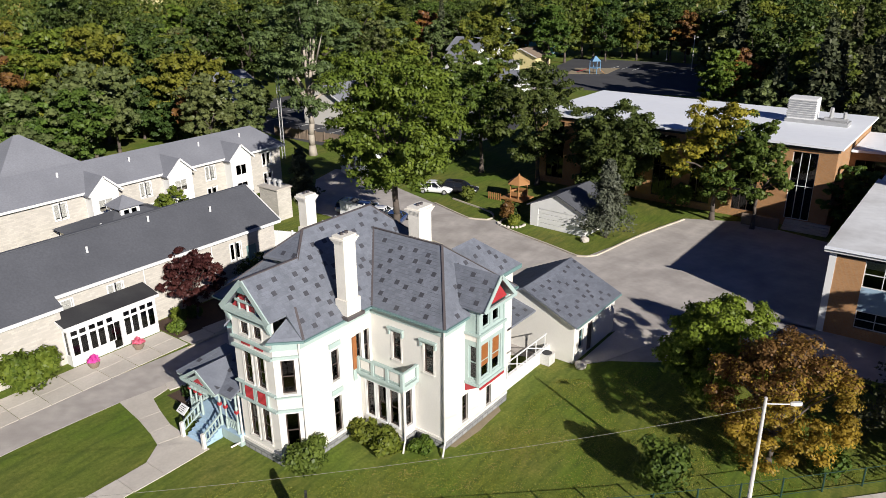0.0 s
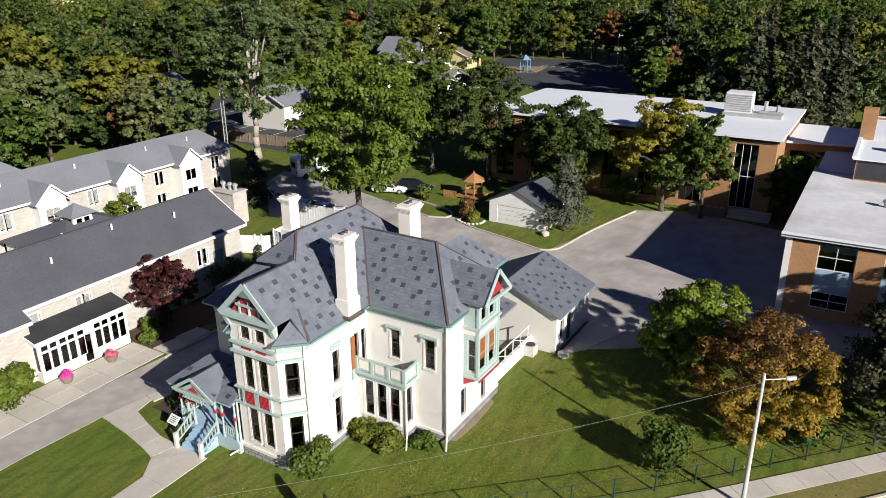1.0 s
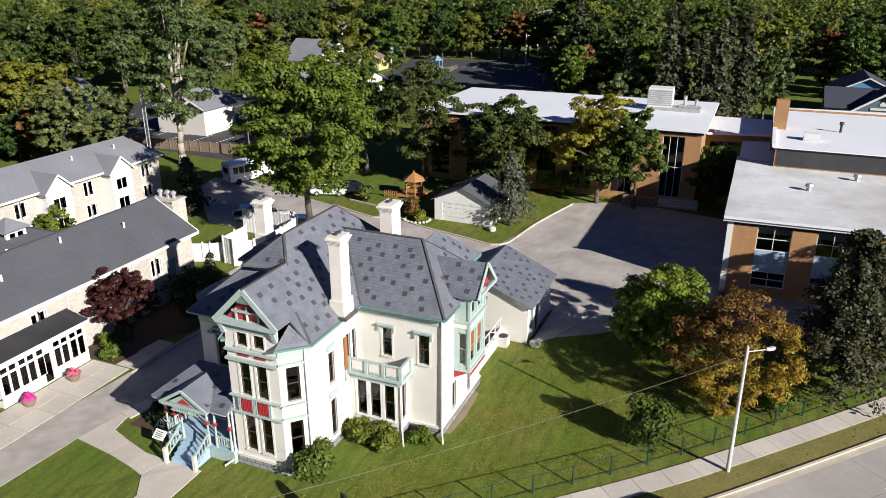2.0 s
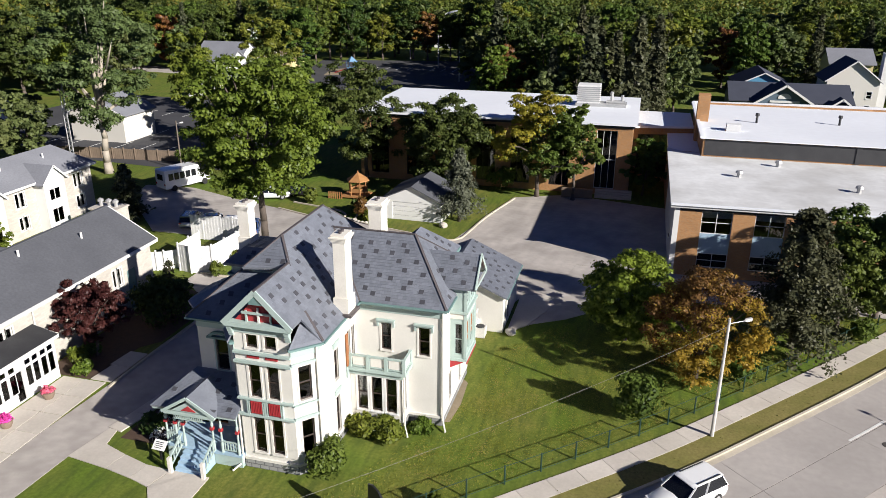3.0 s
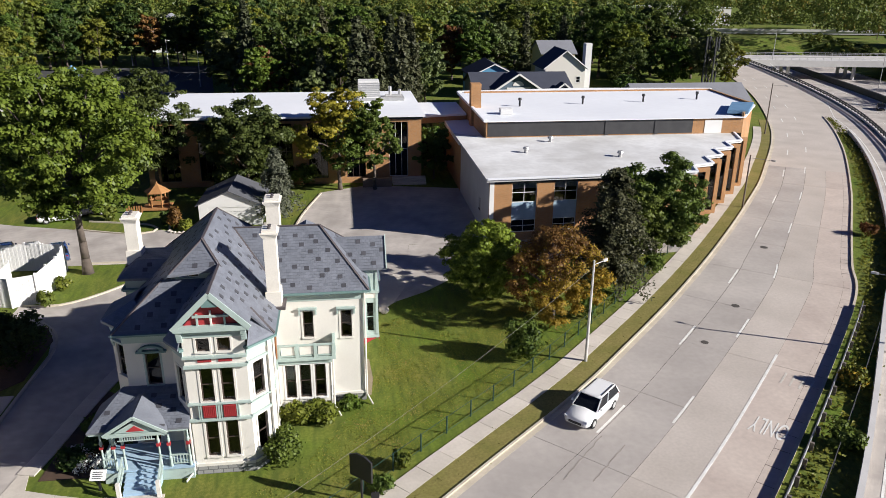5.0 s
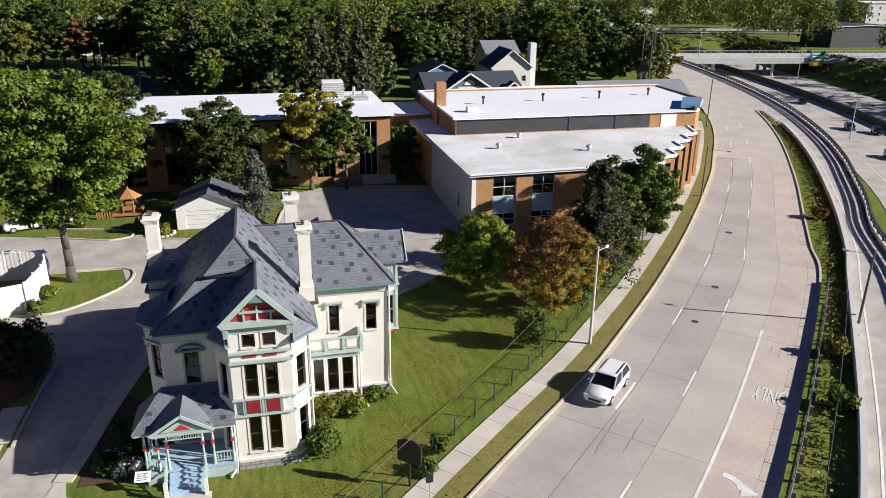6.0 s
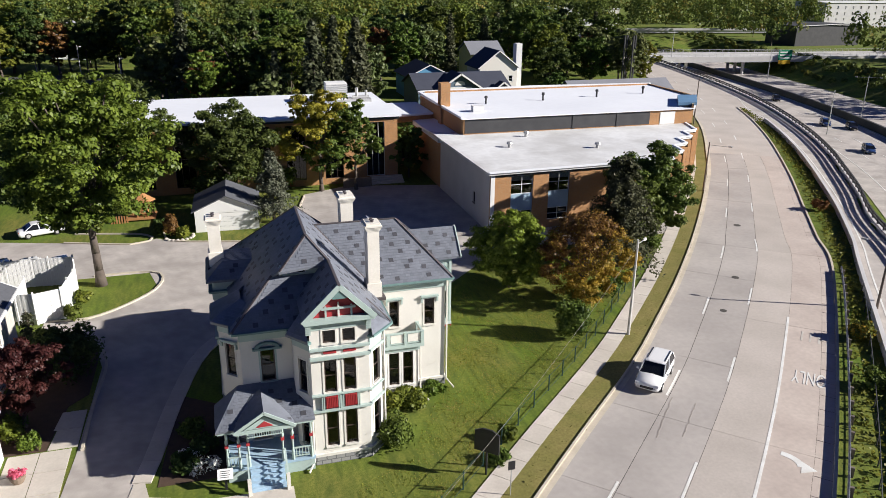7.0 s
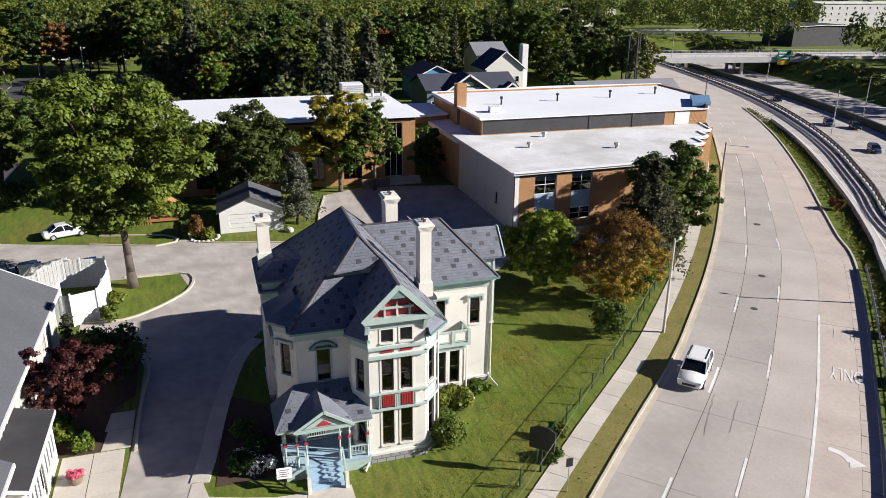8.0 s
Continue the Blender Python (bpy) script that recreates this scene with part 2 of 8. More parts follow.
M["white_roof"] = material("white_roof_membrane", (0.76, 0.765, 0.76), 0.7, (0.46, 0.45, 0.43), 0.22, 0.8, 1.6, 0.22)
M["white_roof_clean"] = material("bright_roof_membrane", (0.80, 0.82, 0.85), 0.6, (0.70, 0.72, 0.76), 0.12, 0.6, 1.2, 0.08)
M["band"] = material("black_metal_band", (0.035, 0.035, 0.038), 0.7, (0.06, 0.06, 0.062), 0.8, 0.6)
M["concrete_wall"] = material("painted_concrete_wall", (0.56, 0.55, 0.54), 0.85, (0.44, 0.43, 0.42), 0.4, 0.6, 8, 0.15)
M["asphalt"] = material("worn_asphalt", (0.50, 0.455, 0.415), 0.92, (0.31, 0.28, 0.255), 0.32, 0.9, 1.3, 0.38, 0.25, 18)
M["asphalt_dark"] = material("fresh_asphalt", (0.045, 0.045, 0.05), 0.9, (0.07, 0.07, 0.075), 0.2, 0.6, 4, 0.2)
M["concrete"] = material("road_concrete", (0.52, 0.465, 0.415), 0.9, (0.40, 0.355, 0.31), 0.22, 0.7, 5, 0.22, 0.2, 30, objects=0.10)
M["concrete_grey"] = material("greyish_road_concrete", (0.47, 0.43, 0.395), 0.9, (0.34, 0.31, 0.285), 0.16, 0.9, 2.2, 0.22, 0.2, 30, objects=0.10)
M["concrete_pink"] = material("pinkish_road_concrete", (0.56, 0.48, 0.42), 0.9, (0.44, 0.365, 0.32), 0.3, 0.8, 3.0, 0.25, 0.2, 30, objects=0.12)
M["walk"] = material("sidewalk_concrete", (0.62, 0.565, 0.495), 0.9, (0.48, 0.43, 0.37), 0.5, 0.7, 6, 0.2, 0.2, 30, objects=0.18)
M["kerb"] = material("kerb_concrete", (0.56, 0.50, 0.40), 0.9, (0.40, 0.35, 0.27), 0.6, 0.7, 6, 0.2)
M["tar"] = material("joint_tar", (0.07, 0.062, 0.055), 0.9)
M["skid"] = material("skid_rubber", (0.27, 0.24, 0.215), 0.9, (0.36, 0.32, 0.285), 1.5, 0.7)
M["line"] = material("road_marking", (0.78, 0.78, 0.75), 0.7, (0.55, 0.53, 0.48), 1.1, 0.7, 14, 0.2)
M["worn_line"] = material("worn_road_marking", (0.56, 0.53, 0.48), 0.8, (0.42, 0.38, 0.33), 1.6, 0.8, 14, 0.25)
M["mulch"] = material("bark_mulch", (0.085, 0.05, 0.032), 0.95, (0.05, 0.03, 0.02), 2, 0.7, 25, 0.4, 0.5, 25)
M["dirt"] = material("bare_soil", (0.30, 0.24, 0.16), 0.95, (0.20, 0.17, 0.10), 0.8, 0.7, 8, 0.3)
M["bark"] = material("tree_bark", (0.12, 0.095, 0.076), 0.95, (0.06, 0.048, 0.04), 1.2, 0.7, 14, 0.3, 0.6, 14)
M["bark_pale"] = material("pale_tree_bark", (0.42, 0.37, 0.30), 0.95, (0.24, 0.20, 0.16), 0.9, 0.7, 12, 0.3, 0.5, 12)
M["cable"] = material("cable_sheath", (0.25, 0.24, 0.2), 0.7)
M["steel"] = material("galvanised_steel", (0.50, 0.50, 0.49), 0.5, (0.36, 0.36, 0.36), 1.5, 0.6, metal=0.4)
M["pole"] = material("white_pole_paint", (0.62, 0.60, 0.56), 0.6, (0.46, 0.44, 0.41), 1, 0.6)
M["wood_pole"] = material("weathered_pole_wood", (0.17, 0.14, 0.115), 0.9, (0.10, 0.085, 0.07), 1, 0.6)
M["green_metal"] = material("green_fence_paint", (0.014, 0.050, 0.034), 0.6, (0.01, 0.03, 0.022), 2, 0.5)
M["black"] = material("black_metal", (0.02, 0.02, 0.022), 0.5)
M["rubber"] = material("tyre_rubber", (0.02, 0.02, 0.02), 0.85)
M["cedar"] = material("orange_cedar", (0.38, 0.19, 0.07), 0.75, (0.30, 0.12, 0.035), 2, 0.6)
M["board"] = material("weathered_board", (0.24, 0.18, 0.13), 0.9, (0.15, 0.11, 0.08), 1, 0.6)
M["blue_siding"] = material("slate_blue_siding", (0.115, 0.165, 0.22), 0.75, (0.085, 0.125, 0.17), 0.7, 0.4)
M["blue_bright"] = material("bright_blue_siding", (0.10, 0.30, 0.48), 0.7, (0.07, 0.22, 0.36), 0.7, 0.4)
M["yellow_siding"] = material("pale_yellow_siding", (0.62, 0.53, 0.27), 0.75, (0.5, 0.42, 0.2), 0.7, 0.4)
M["navy_roof"] = material("dark_blue_shingles", (0.05, 0.056, 0.08), 0.85, (0.035, 0.04, 0.06), 0.5, 0.5, 6, 0.3)
M["sheet_blue"] = material("blue_metal_sheet", (0.16, 0.30, 0.46), 0.45, (0.10, 0.2, 0.33), 1, 0.5)
M["sign_green"] = material("green_sign_sheet", (0.0, 0.26, 0.13), 0.5)
M["sign_yellow"] = material("yellow_sign_sheet", (0.75, 0.45, 0.02), 0.5)
M["flower_pink"] = leaf_material("pink_petals", (0.60, 0.03, 0.22), (0.75, 0.10, 0.40))
M["flower_red"] = leaf_material("red_petals", (0.60, 0.05, 0.10), (0.75, 0.20, 0.28))
M["flower_white"] = leaf_material("white_petals", (0.7, 0.7, 0.68), (0.8, 0.8, 0.76))
M["leaf_mid"] = leaf_material("green_leaves", (0.030, 0.056, 0.012), (0.125, 0.170, 0.030))
M["leaf_dark"] = leaf_material("dark_green_leaves", (0.022, 0.042, 0.012), (0.085, 0.120, 0.028))
M["leaf_lime"] = leaf_material("light_green_leaves", (0.046, 0.076, 0.012), (0.170, 0.205, 0.028))
M["leaf_yellow"] = leaf_material("green_and_yellow_leaves", (0.040, 0.070, 0.012), (0.13, 0.145, 0.022), (0.42, 0.31, 0.03), 0.45)
M["leaf_autumn"] = leaf_material("brown_and_gold_leaves", (0.080, 0.040, 0.015), (0.175, 0.098, 0.030), (0.30, 0.19, 0.028), 0.35)
M["leaf_bright"] = leaf_material("bright_green_leaves", (0.055, 0.100, 0.012), (0.175, 0.270, 0.032))
M["leaf_gold"] = leaf_material("golden_leaves", (0.145, 0.115, 0.015), (0.36, 0.27, 0.03))
M["leaf_olive"] = leaf_material("pale_olive_leaves", (0.045, 0.068, 0.022), (0.15, 0.18, 0.062))
M["leaf_purple"] = leaf_material("dark_purple_leaves", (0.030, 0.010, 0.014), (0.085, 0.024, 0.026))
M["needle"] = leaf_material("dark_needles", (0.034, 0.042, 0.022), (0.115, 0.120, 0.062))
M["leaf_woods"] = leaf_material("mixed_woodland_leaves", (0.028, 0.050, 0.012), (0.12, 0.145, 0.028), (0.19, 0.145, 0.03), 0.25, 0.11)
M["leaf_moss"] = leaf_material("yellowish_green_leaves", (0.055, 0.075, 0.012), (0.20, 0.205, 0.030))
M["leaf_grey"] = leaf_material("grey_olive_needles", (0.056, 0.063, 0.042), (0.165, 0.170, 0.115))
M["leaf_straw"] = leaf_material("straw_yellow_leaves", (0.12, 0.125, 0.015), (0.34, 0.30, 0.030))


def grass_material():
    m = material("mown_grass", (0.130, 0.195, 0.024), 0.95, (0.225, 0.205, 0.052), 0.16, 1.0, 5.0, 0.65, 0.8, 14, spec=0.15)
    n, l = m.node_tree.nodes, m.node_tree.links
    b = n["Principled BSDF"]
    src = b.inputs["Base Color"].links[0].from_socket
    geo = n.new("ShaderNodeNewGeometry")
    mp = n.new("ShaderNodeMapping")
    mp.inputs["Rotation"].default_value = (0, 0, radians(-14))
    wv = n.new("ShaderNodeTexWave")
    wv.inputs["Scale"].default_value = 0.14
    wv.inputs["Distortion"].default_value = 5.0
    wv.inputs["Detail"].default_value = 3
    l.new(geo.outputs["Position"], mp.inputs["Vector"])
    l.new(mp.outputs[0], wv.inputs["Vector"])
    mx = n.new("ShaderNodeMix")
    mx.data_type, mx.blend_type = "RGBA", "MULTIPLY"
    k = n.new("ShaderNodeMath")
    k.operation = "MULTIPLY"
    k.inputs[1].default_value = 0.22
    l.new(wv.outputs["Fac"], k.inputs[0])
    l.new(k.outputs[0], mx.inputs[0])
    l.new(src, mx.inputs[6])
    mx.inputs[7].default_value = (0.62, 0.72, 0.55, 1)
    mp2 = n.new("ShaderNodeMapping")
    mp2.inputs["Rotation"].default_value = (0, 0, radians(44))
    mp2.inputs["Scale"].default_value = (1.0, 0.22, 1.0)
    l.new(geo.outputs["Position"], mp2.inputs["Vector"])
    st = n.new("ShaderNodeTexNoise")
    st.inputs["Scale"].default_value, st.inputs["Detail"].default_value = 2.2, 7
    l.new(mp2.outputs[0], st.inputs["Vector"])
    sr = n.new("ShaderNodeMapRange")
    sr.inputs["From Min"].default_value, sr.inputs["From Max"].default_value, sr.inputs["To Max"].default_value = 0.42, 0.68, 0.75
    l.new(st.outputs["Fac"], sr.inputs["Value"])
    m3 = n.new("ShaderNodeMix")
    m3.data_type = "RGBA"
    l.new(sr.outputs["Result"], m3.inputs[0])
    l.new(mx.outputs[2], m3.inputs[6])
    m3.inputs[7].default_value = (0.068, 0.100, 0.020, 1)
    l.new(m3.outputs[2], b.inputs["Base Color"])
    return m


M["grass"] = grass_material()

# ---------------------------------------------------------------- lines of the road and the sunken freeway
V2 = lambda pts: [Vector(p) for p in pts]
NKERB = resample(catmull(V2([(-75, -86), (-20, -36), (11.4, -6.0), (23.5, 5.2), (29.7, 11.6), (38, 20.7), (47.7, 32.2), (59.2, 46.9), (69.7, 61.5),
                             (87.4, 90), (105.5, 130), (118.5, 171), (128.5, 218), (141, 270)]), 1.0), 1.0)
RKERB = resample(catmull(V2([(-65, -96), (-10, -46.3), (16, -21.5), (32.3, -5.4), (52.6, 16.8), (58.6, 25.6), (64.9, 34.7), (76.9, 52), (92, 76),
                             (105.0, 101), (119.5, 135), (130.5, 171), (140.5, 218), (153, 270)]), 1.0), 1.0)
MEDR = resample(catmull(V2([(-60, -100), (-6, -49.5), (20, -24.5), (36.5, -7.0), (55.5, 16.2), (61.5, 23.5), (72, 38.1), (86.8, 61), (98.7, 82.8), (106.2, 101)]), 1.0), 1.0)
GUARD = resample(catmull(V2([(-56.6, -103.3), (-2.6, -52.8), (23.4, -27.8), (40, -10.2), (59.2, 13.6), (69.1, 29.1), (76.4, 38.6), (84.2, 49.7), (91.0, 59.8), (99.5, 74.5), (109.6, 95.3),
                             (117.4, 115.4), (123.5, 134.8), (129.4, 156.5), (132.8, 170.8), (136.5, 188), (142.5, 215), (150, 245), (165, 300), (190, 370)]), 1.0), 1.0)


def tables(line):
    a = np.array([(p.x, p.y) for p in line])
    d = np.gradient(a, axis=0)
    d /= np.linalg.norm(d, axis=1)[:, None]
    return a, np.stack([d[:, 1], -d[:, 0]], 1)


GA, GN = tables(GUARD)


def beyond_guard(x, y):
    """How far a place lies past the guard rail, on the freeway's side."""
    k = np.argmin((GA[:, 0] - x) ** 2 + (GA[:, 1] - y) ** 2)
    return float((x - GA[k, 0]) * GN[k, 0] + (y - GA[k, 1]) * GN[k, 1])


def level(x, y):
    d = beyond_guard(x, y)
    deep = -5.2 * min(1.0, max(0.0, (275 - y) / 20))
    if d < 0.7:
        return 0.0
    if d < 46:
        return deep * min(1.0, (d - 0.7) / 0.8)
    return deep * max(0.0, 1 - (d - 46) / 12)


def axis_steps(lo, a, b, hi, fine):
    out = [lo + (a - lo) * (k / 10) for k in range(10)]
    n = int((b - a) / fine)
    out += [a + (b - a) * k / n for k in range(n)]
    out += [b + (hi - b) * (k / 10) for k in range(11)]
    return out


def build_ground():
    xs = axis_steps(-1500, -70, 260, 1500, 2.2)
    ys = axis_steps(-900, -70, 330, 1600, 2.2)
    verts = [(x, y, level(x, y) - 0.0) for y in ys for x in xs]
    w = len(xs)
    faces = [(j * w + i, j * w + i + 1, (j + 1) * w + i + 1, (j + 1) * w + i) for j in range(len(ys) - 1) for i in range(w - 1)]
    me = bpy.data.meshes.new("ground")
    me.from_pydata(verts, [], faces)
    me.materials.append(M["grass"])
    return tagged(new("ground", me), "mown green lawn with worn yellowish patches", "ground", kind="structure")


build_ground()


def paved(name, pts, z, mat, label, category="pavement", thick=0.3):
    return tagged(part(name, solid(pts, z - thick, z), M[mat]), label, category, kind="structure")


# drive, car park, plaza and paths round the houses
paved("driveway", [(-14.0, -40), (-10.9, -40), (-10.9, -7), (-10.6, -2), (-10.0, 1.2), (-9.5, 4), (-8.7, 9.2), (-7.1, 16), (-4.5, 20), (-3.9, 24), (-10.3, 30),
                   (-12.7, 26.7), (-15.4, 24.6), (-18.8, 24.9), (-18.8, 23.0), (-14.2, 19.0), (-13.4, 15.7), (-13.6, 5), (-13.9, 0)], 0.025, "asphalt", "grey worn asphalt driveway with patches", "driveway")
paved("car_park", [(-10.3, 30), (-3.9, 24), (-4.5, 20), (3, 17), (9.5, 20), (11.4, 26.9), (13.0, 22), (15.5, 36.3), (24, 36), (24, 57), (12, 59.6), (6, 56.8), (2.2, 39.5),
                   (-1.5, 40.5), (-8.7, 42.5), (-11.2, 44), (-13.4, 42.8), (-20.6, 45.0), (-27.2, 47), (-35, 50), (-41.8, 49.6), (-40, 44), (-30, 34), (-17.2, 34), (-11.3, 34)],
      0.02, "asphalt", "sun-bleached grey asphalt car park", "car park")
paved("school_yard", [(13.0, 22.2), (15.8, 24), (22, 30), (50, 31.5), (46, 36.6), (24, 36.4), (15.5, 36.2)], 0.02, "asphalt", "grey asphalt yard beside the school", "yard")
paved("garage_apron", [(11.5, 20.3), (12.9, 22.0), (14.6, 26.5), (13.8, 28.6), (11.5, 27.5)], 0.06, "walk", "pale concrete apron before the garage")
paved("upper_car_park", [(-95, 62), (-46, 58), (-36, 59), (-34, 84), (-44, 108), (-95, 112)], 0.02, "asphalt_dark", "dark asphalt car park with white bays", "car park")
paved("north_car_park", [(-62, 128), (-19, 137), (-28, 192), (-75, 184)], 0.02, "asphalt_dark", "dark asphalt car park among trees", "car park")
paved("far_street", [(-140, 150), (-80, 142), (-55, 126), (-50, 132), (-75, 150), (-140, 160)], 0.02, "asphalt", "grey asphalt street between far houses", "street")
paved("planting_bed_west", [(-19.2, 5.8), (-15.4, 5.8), (-14.9, 10.7), (-13.8, 12), (-13.8, 18), (-15, 20.4), (-19.2, 22)], 0.03, "mulch", "dark bark mulch bed beside the wall", "flower bed")
paved("planting_bed_porch", [(-8.8, 0.4), (-4.9, 0.4), (-4.9, 8), (-7.7, 10), (-8.3, 6)], 0.03, "mulch", "dark bark mulch bed beside the porch", "flower bed")
paved("soil_strip", [(9.9, 7.2), (10.25, 7.3), (10.45, 9.4), (10.3, 12.2), (9.9, 12.6)], 0.02, "dirt", "strip of bare soil along the wall", "ground")

KERB_H = 0.15


def kerb_line(pts, name, label, width=0.18, h=KERB_H, step=1.0, smooth=True):
    line = resample(catmull(V2(pts), step), step) if smooth else V2(pts)
    bm = bmesh.new()
    ribbon(bm, line, offset(line, width), -0.2, h)
    return tagged(part(name, bm, M["kerb"]), label, "kerb", kind="structure")


kerb_line([(-13.4, 5.2), (-13.4, 10.6), (-13.2, 15.7), (-14, 19), (-16, 21.5)], "kerb_drive_west", "pale concrete kerb along the drive")
kerb_line([(-18.5, 24.9), (-15.6, 24.7), (-12.9, 26.6), (-10.6, 29.6), (-10.1, 32.4), (-11.4, 34.1), (-17, 34.2)], "kerb_island", "pale concrete kerb round a grass island", 0.2)
kerb_line([(-20.4, 45.0), (-13.6, 42.7), (-11.9, 43.4), (-12.6, 45.6), (-20, 47.6)], "kerb_tree_island", "concrete kerb round a grass island")
kerb_line([(-10.4, 46), (-10.2, 44), (-8.8, 42.4), (-1.6, 40.4), (2.0, 39.4), (2.9, 40.5), (4, 48), (6, 56.6)], "kerb_lawn", "concrete kerb along the lawn")


def slabs(name, line_a, line_b, length, z, mat, label, category, gap=0.02, thick=0.12):
    """A path of single slabs between two lines of equal number of points."""
    root = thing(name, label, category, kind="structure", at=(line_a[0].x, line_a[0].y, 0))
    step = int(round(length))
    for i in range(0, len(line_a) - step, step):
        a0, a1, b0, b1 = line_a[i], line_a[i + step], line_b[i], line_b[i + step]
        d = (a1 - a0).normalized() * gap
        bm = bmesh.new()
        dz = random.uniform(-0.006, 0.006)
        prism(bm, [tuple(a0 + d), tuple(a1 - d), tuple(b1 - d), tuple(b0 + d)], z - thick, z + dz)
        part("slab", bm, M[mat], root)
    return root


def along(line, other):
    """The points of other nearest to those of line."""
    a = np.array([(p.x, p.y) for p in other])
    return [other[int(np.argmin((a[:, 0] - p.x) ** 2 + (a[:, 1] - p.y) ** 2))] for p in line]


def stretch(line, lo, hi):
    return [p for p in line if lo <= p.x <= hi]


# entrance path of the house, plaza before the sunroom
def hand_slabs(name, quads, z, mat, label, category):
    root = thing(name, label, category, kind="structure", at=(quads[0][0][0], quads[0][0][1], 0))
    for q in quads:
        part("slab", solid(q, z - 0.12, z + random.uniform(-0.005, 0.005)), M[mat], root)


hand_slabs("entrance_path", [[(-3.3, -9.6), (-1.6, -9.6), (-1.6, -8.0), (-3.3, -8.0)], [(-3.3, -7.97), (-1.6, -7.97), (-1.6, -6.5), (-3.3, -6.5)], [(-3.3, -6.47), (-1.55, -6.47), (-1.5, -4.6), (-3.35, -4.6)],
                             [(-3.4, -4.57), (-1.5, -4.57), (-1.5, -1.6), (-3.9, -1.6), (-4.4, -3.2)], [(-4.45, -3.2), (-3.95, -1.6), (-5.6, -1.5), (-5.8, -2.8)],
                             [(-5.83, -2.8), (-5.63, -1.5), (-7.4, -1.0), (-7.7, -2.4)], [(-7.73, -2.4), (-7.43, -1.0), (-9.2, -0.4), (-9.5, 1.0), (-10.1, 1.0), (-10.6, -2.0)]],
           0.05, "walk", "pale concrete path to the porch", "path")
side = resample(catmull(V2([(-10.2, 1.1), (-9.6, 4.0), (-8.75, 9.2), (-7.2, 15.6), (-4.9, 19.6)]), 0.5), 1.0)
slabs("side_path", side, offset(side, 1.05), 2, 0.09, "walk", "pale concrete path beside the drive", "path", gap=0.012)
hand_slabs("plaza", [[(-17.4 + 1.75 * i, -9 + 2.1 * k), (-15.7 + 1.75 * i, -9 + 2.1 * k), (-15.7 + 1.75 * i, -6.95 + 2.1 * k), (-17.4 + 1.75 * i, -6.95 + 2.1 * k)] for k in range(7) for i in range(2)],
           0.04, "walk", "pale concrete forecourt before the sunroom", "forecourt")
hand_slabs("drive_walk", [[(-15.3, 5.8 + 2.1 * k), (-13.65, 5.8 + 2.1 * k), (-13.65, 7.85 + 2.1 * k), (-15.1, 7.85 + 2.1 * k)] for k in range(2)], 0.06, "walk", "concrete path at the planting bed", "path")

# ---------------------------------------------------------------- the street
inner = stretch(NKERB, -20, 72)
right = along(inner, RKERB)
road_rest = bmesh.new()
for seg in (stretch(NKERB, -80, -19), stretch(NKERB, 71.5, 175)):
    ribbon(road_rest, offset(seg, 0.16), along(seg, RKERB), -0.3, 0.03)
road = tagged(part("road", road_rest, M["concrete"]), "pale worn concrete street with joints and white lines", "road", kind="structure")
under = bmesh.new()
ribbon(under, offset(inner, 0.1), right, -0.4, 0.012)
part("joint_bed", under, M["tar"], road)
LANE_BEDS = ((0.16, 0.25, 9, "concrete_grey"), (0.25, 0.495, 9, "concrete_grey"), (0.495, 0.735, 18, "concrete"), (0.735, 0.925, 18, "concrete_pink"), (0.925, 1.0, 2, "concrete_pink"))
for k, (f0, f1, length, mat) in enumerate(LANE_BEDS):
    la, lb = [[a.lerp(b, f) for a, b in zip(offset(inner, 0.16), right)] for f in (0.0 if k == 0 else f0, f1)]
    gap = 0.03 if length == 2 else 0.012
    for i in range(0, len(la) - 1, length):
        n = min(i + length, len(la) - 1)
        top = 0.03 + random.uniform(-0.004, 0.004)
        bm = bmesh.new()
        e = [(b - a).normalized() * (0.02 if k < 2 else 0.008) for a, b in zip(la[i:n + 1], lb[i:n + 1])]
        d = (la[i + 1] - la[i]).normalized() * gap
        ra = [p + q for p, q in zip(la[i:n + 1], e)]
        rb = [p - q for p, q in zip(lb[i:n + 1], e)]
        for r in (ra, rb):
            r[0] = r[0] + d
            r[-1] = r[-1] - d
        ribbon(bm, ra, rb, -0.2, top)
        part("slab", bm, M[mat], road)

kerb_bm = bmesh.new()
ribbon(kerb_bm, NKERB, offset(NKERB, 0.16), -0.3, KERB_H)
tagged(part("kerb_north", kerb_bm, M["kerb"]), "pale worn concrete kerb of the street", "kerb", kind="structure")
gut = bmesh.new()
seg = stretch(NKERB, -30, 90)
ribbon(gut, offset(seg, 0.17), offset(seg, 0.55), -0.2, 0.037)
tagged(part("gutter", gut, M["kerb"]), "concrete gutter along the kerb", "gutter", kind="structure")

vg = stretch(NKERB, -30, 92)
bm = bmesh.new()
ribbon(bm, offset(vg, -1.62), offset(vg, -0.01), -0.1, 0.05)
tagged(part("verge", bm, material("dry_grass", (0.25, 0.215, 0.075), 0.95, (0.16, 0.165, 0.04), 0.5, 0.8, 6, 0.6, 0.8, 14, spec=0.15)), "dry brownish grass verge beside the kerb", "verge", kind="structure")
walk_line = offset(stretch(NKERB, -25, 88), -1.63)
slabs("pavement_north", walk_line, offset(walk_line, -1.35), 2, 0.07, "walk", "pale concrete pavement slabs beside a grass verge", "pavement", gap=0.015)


def mark(bm, line, i0, i1, w, z=0.042):
    seg = line[i0:i1]
    if len(seg) > 1:
        ribbon(bm, offset(seg, -w / 2), offset(seg, w / 2), z - 0.02, z)


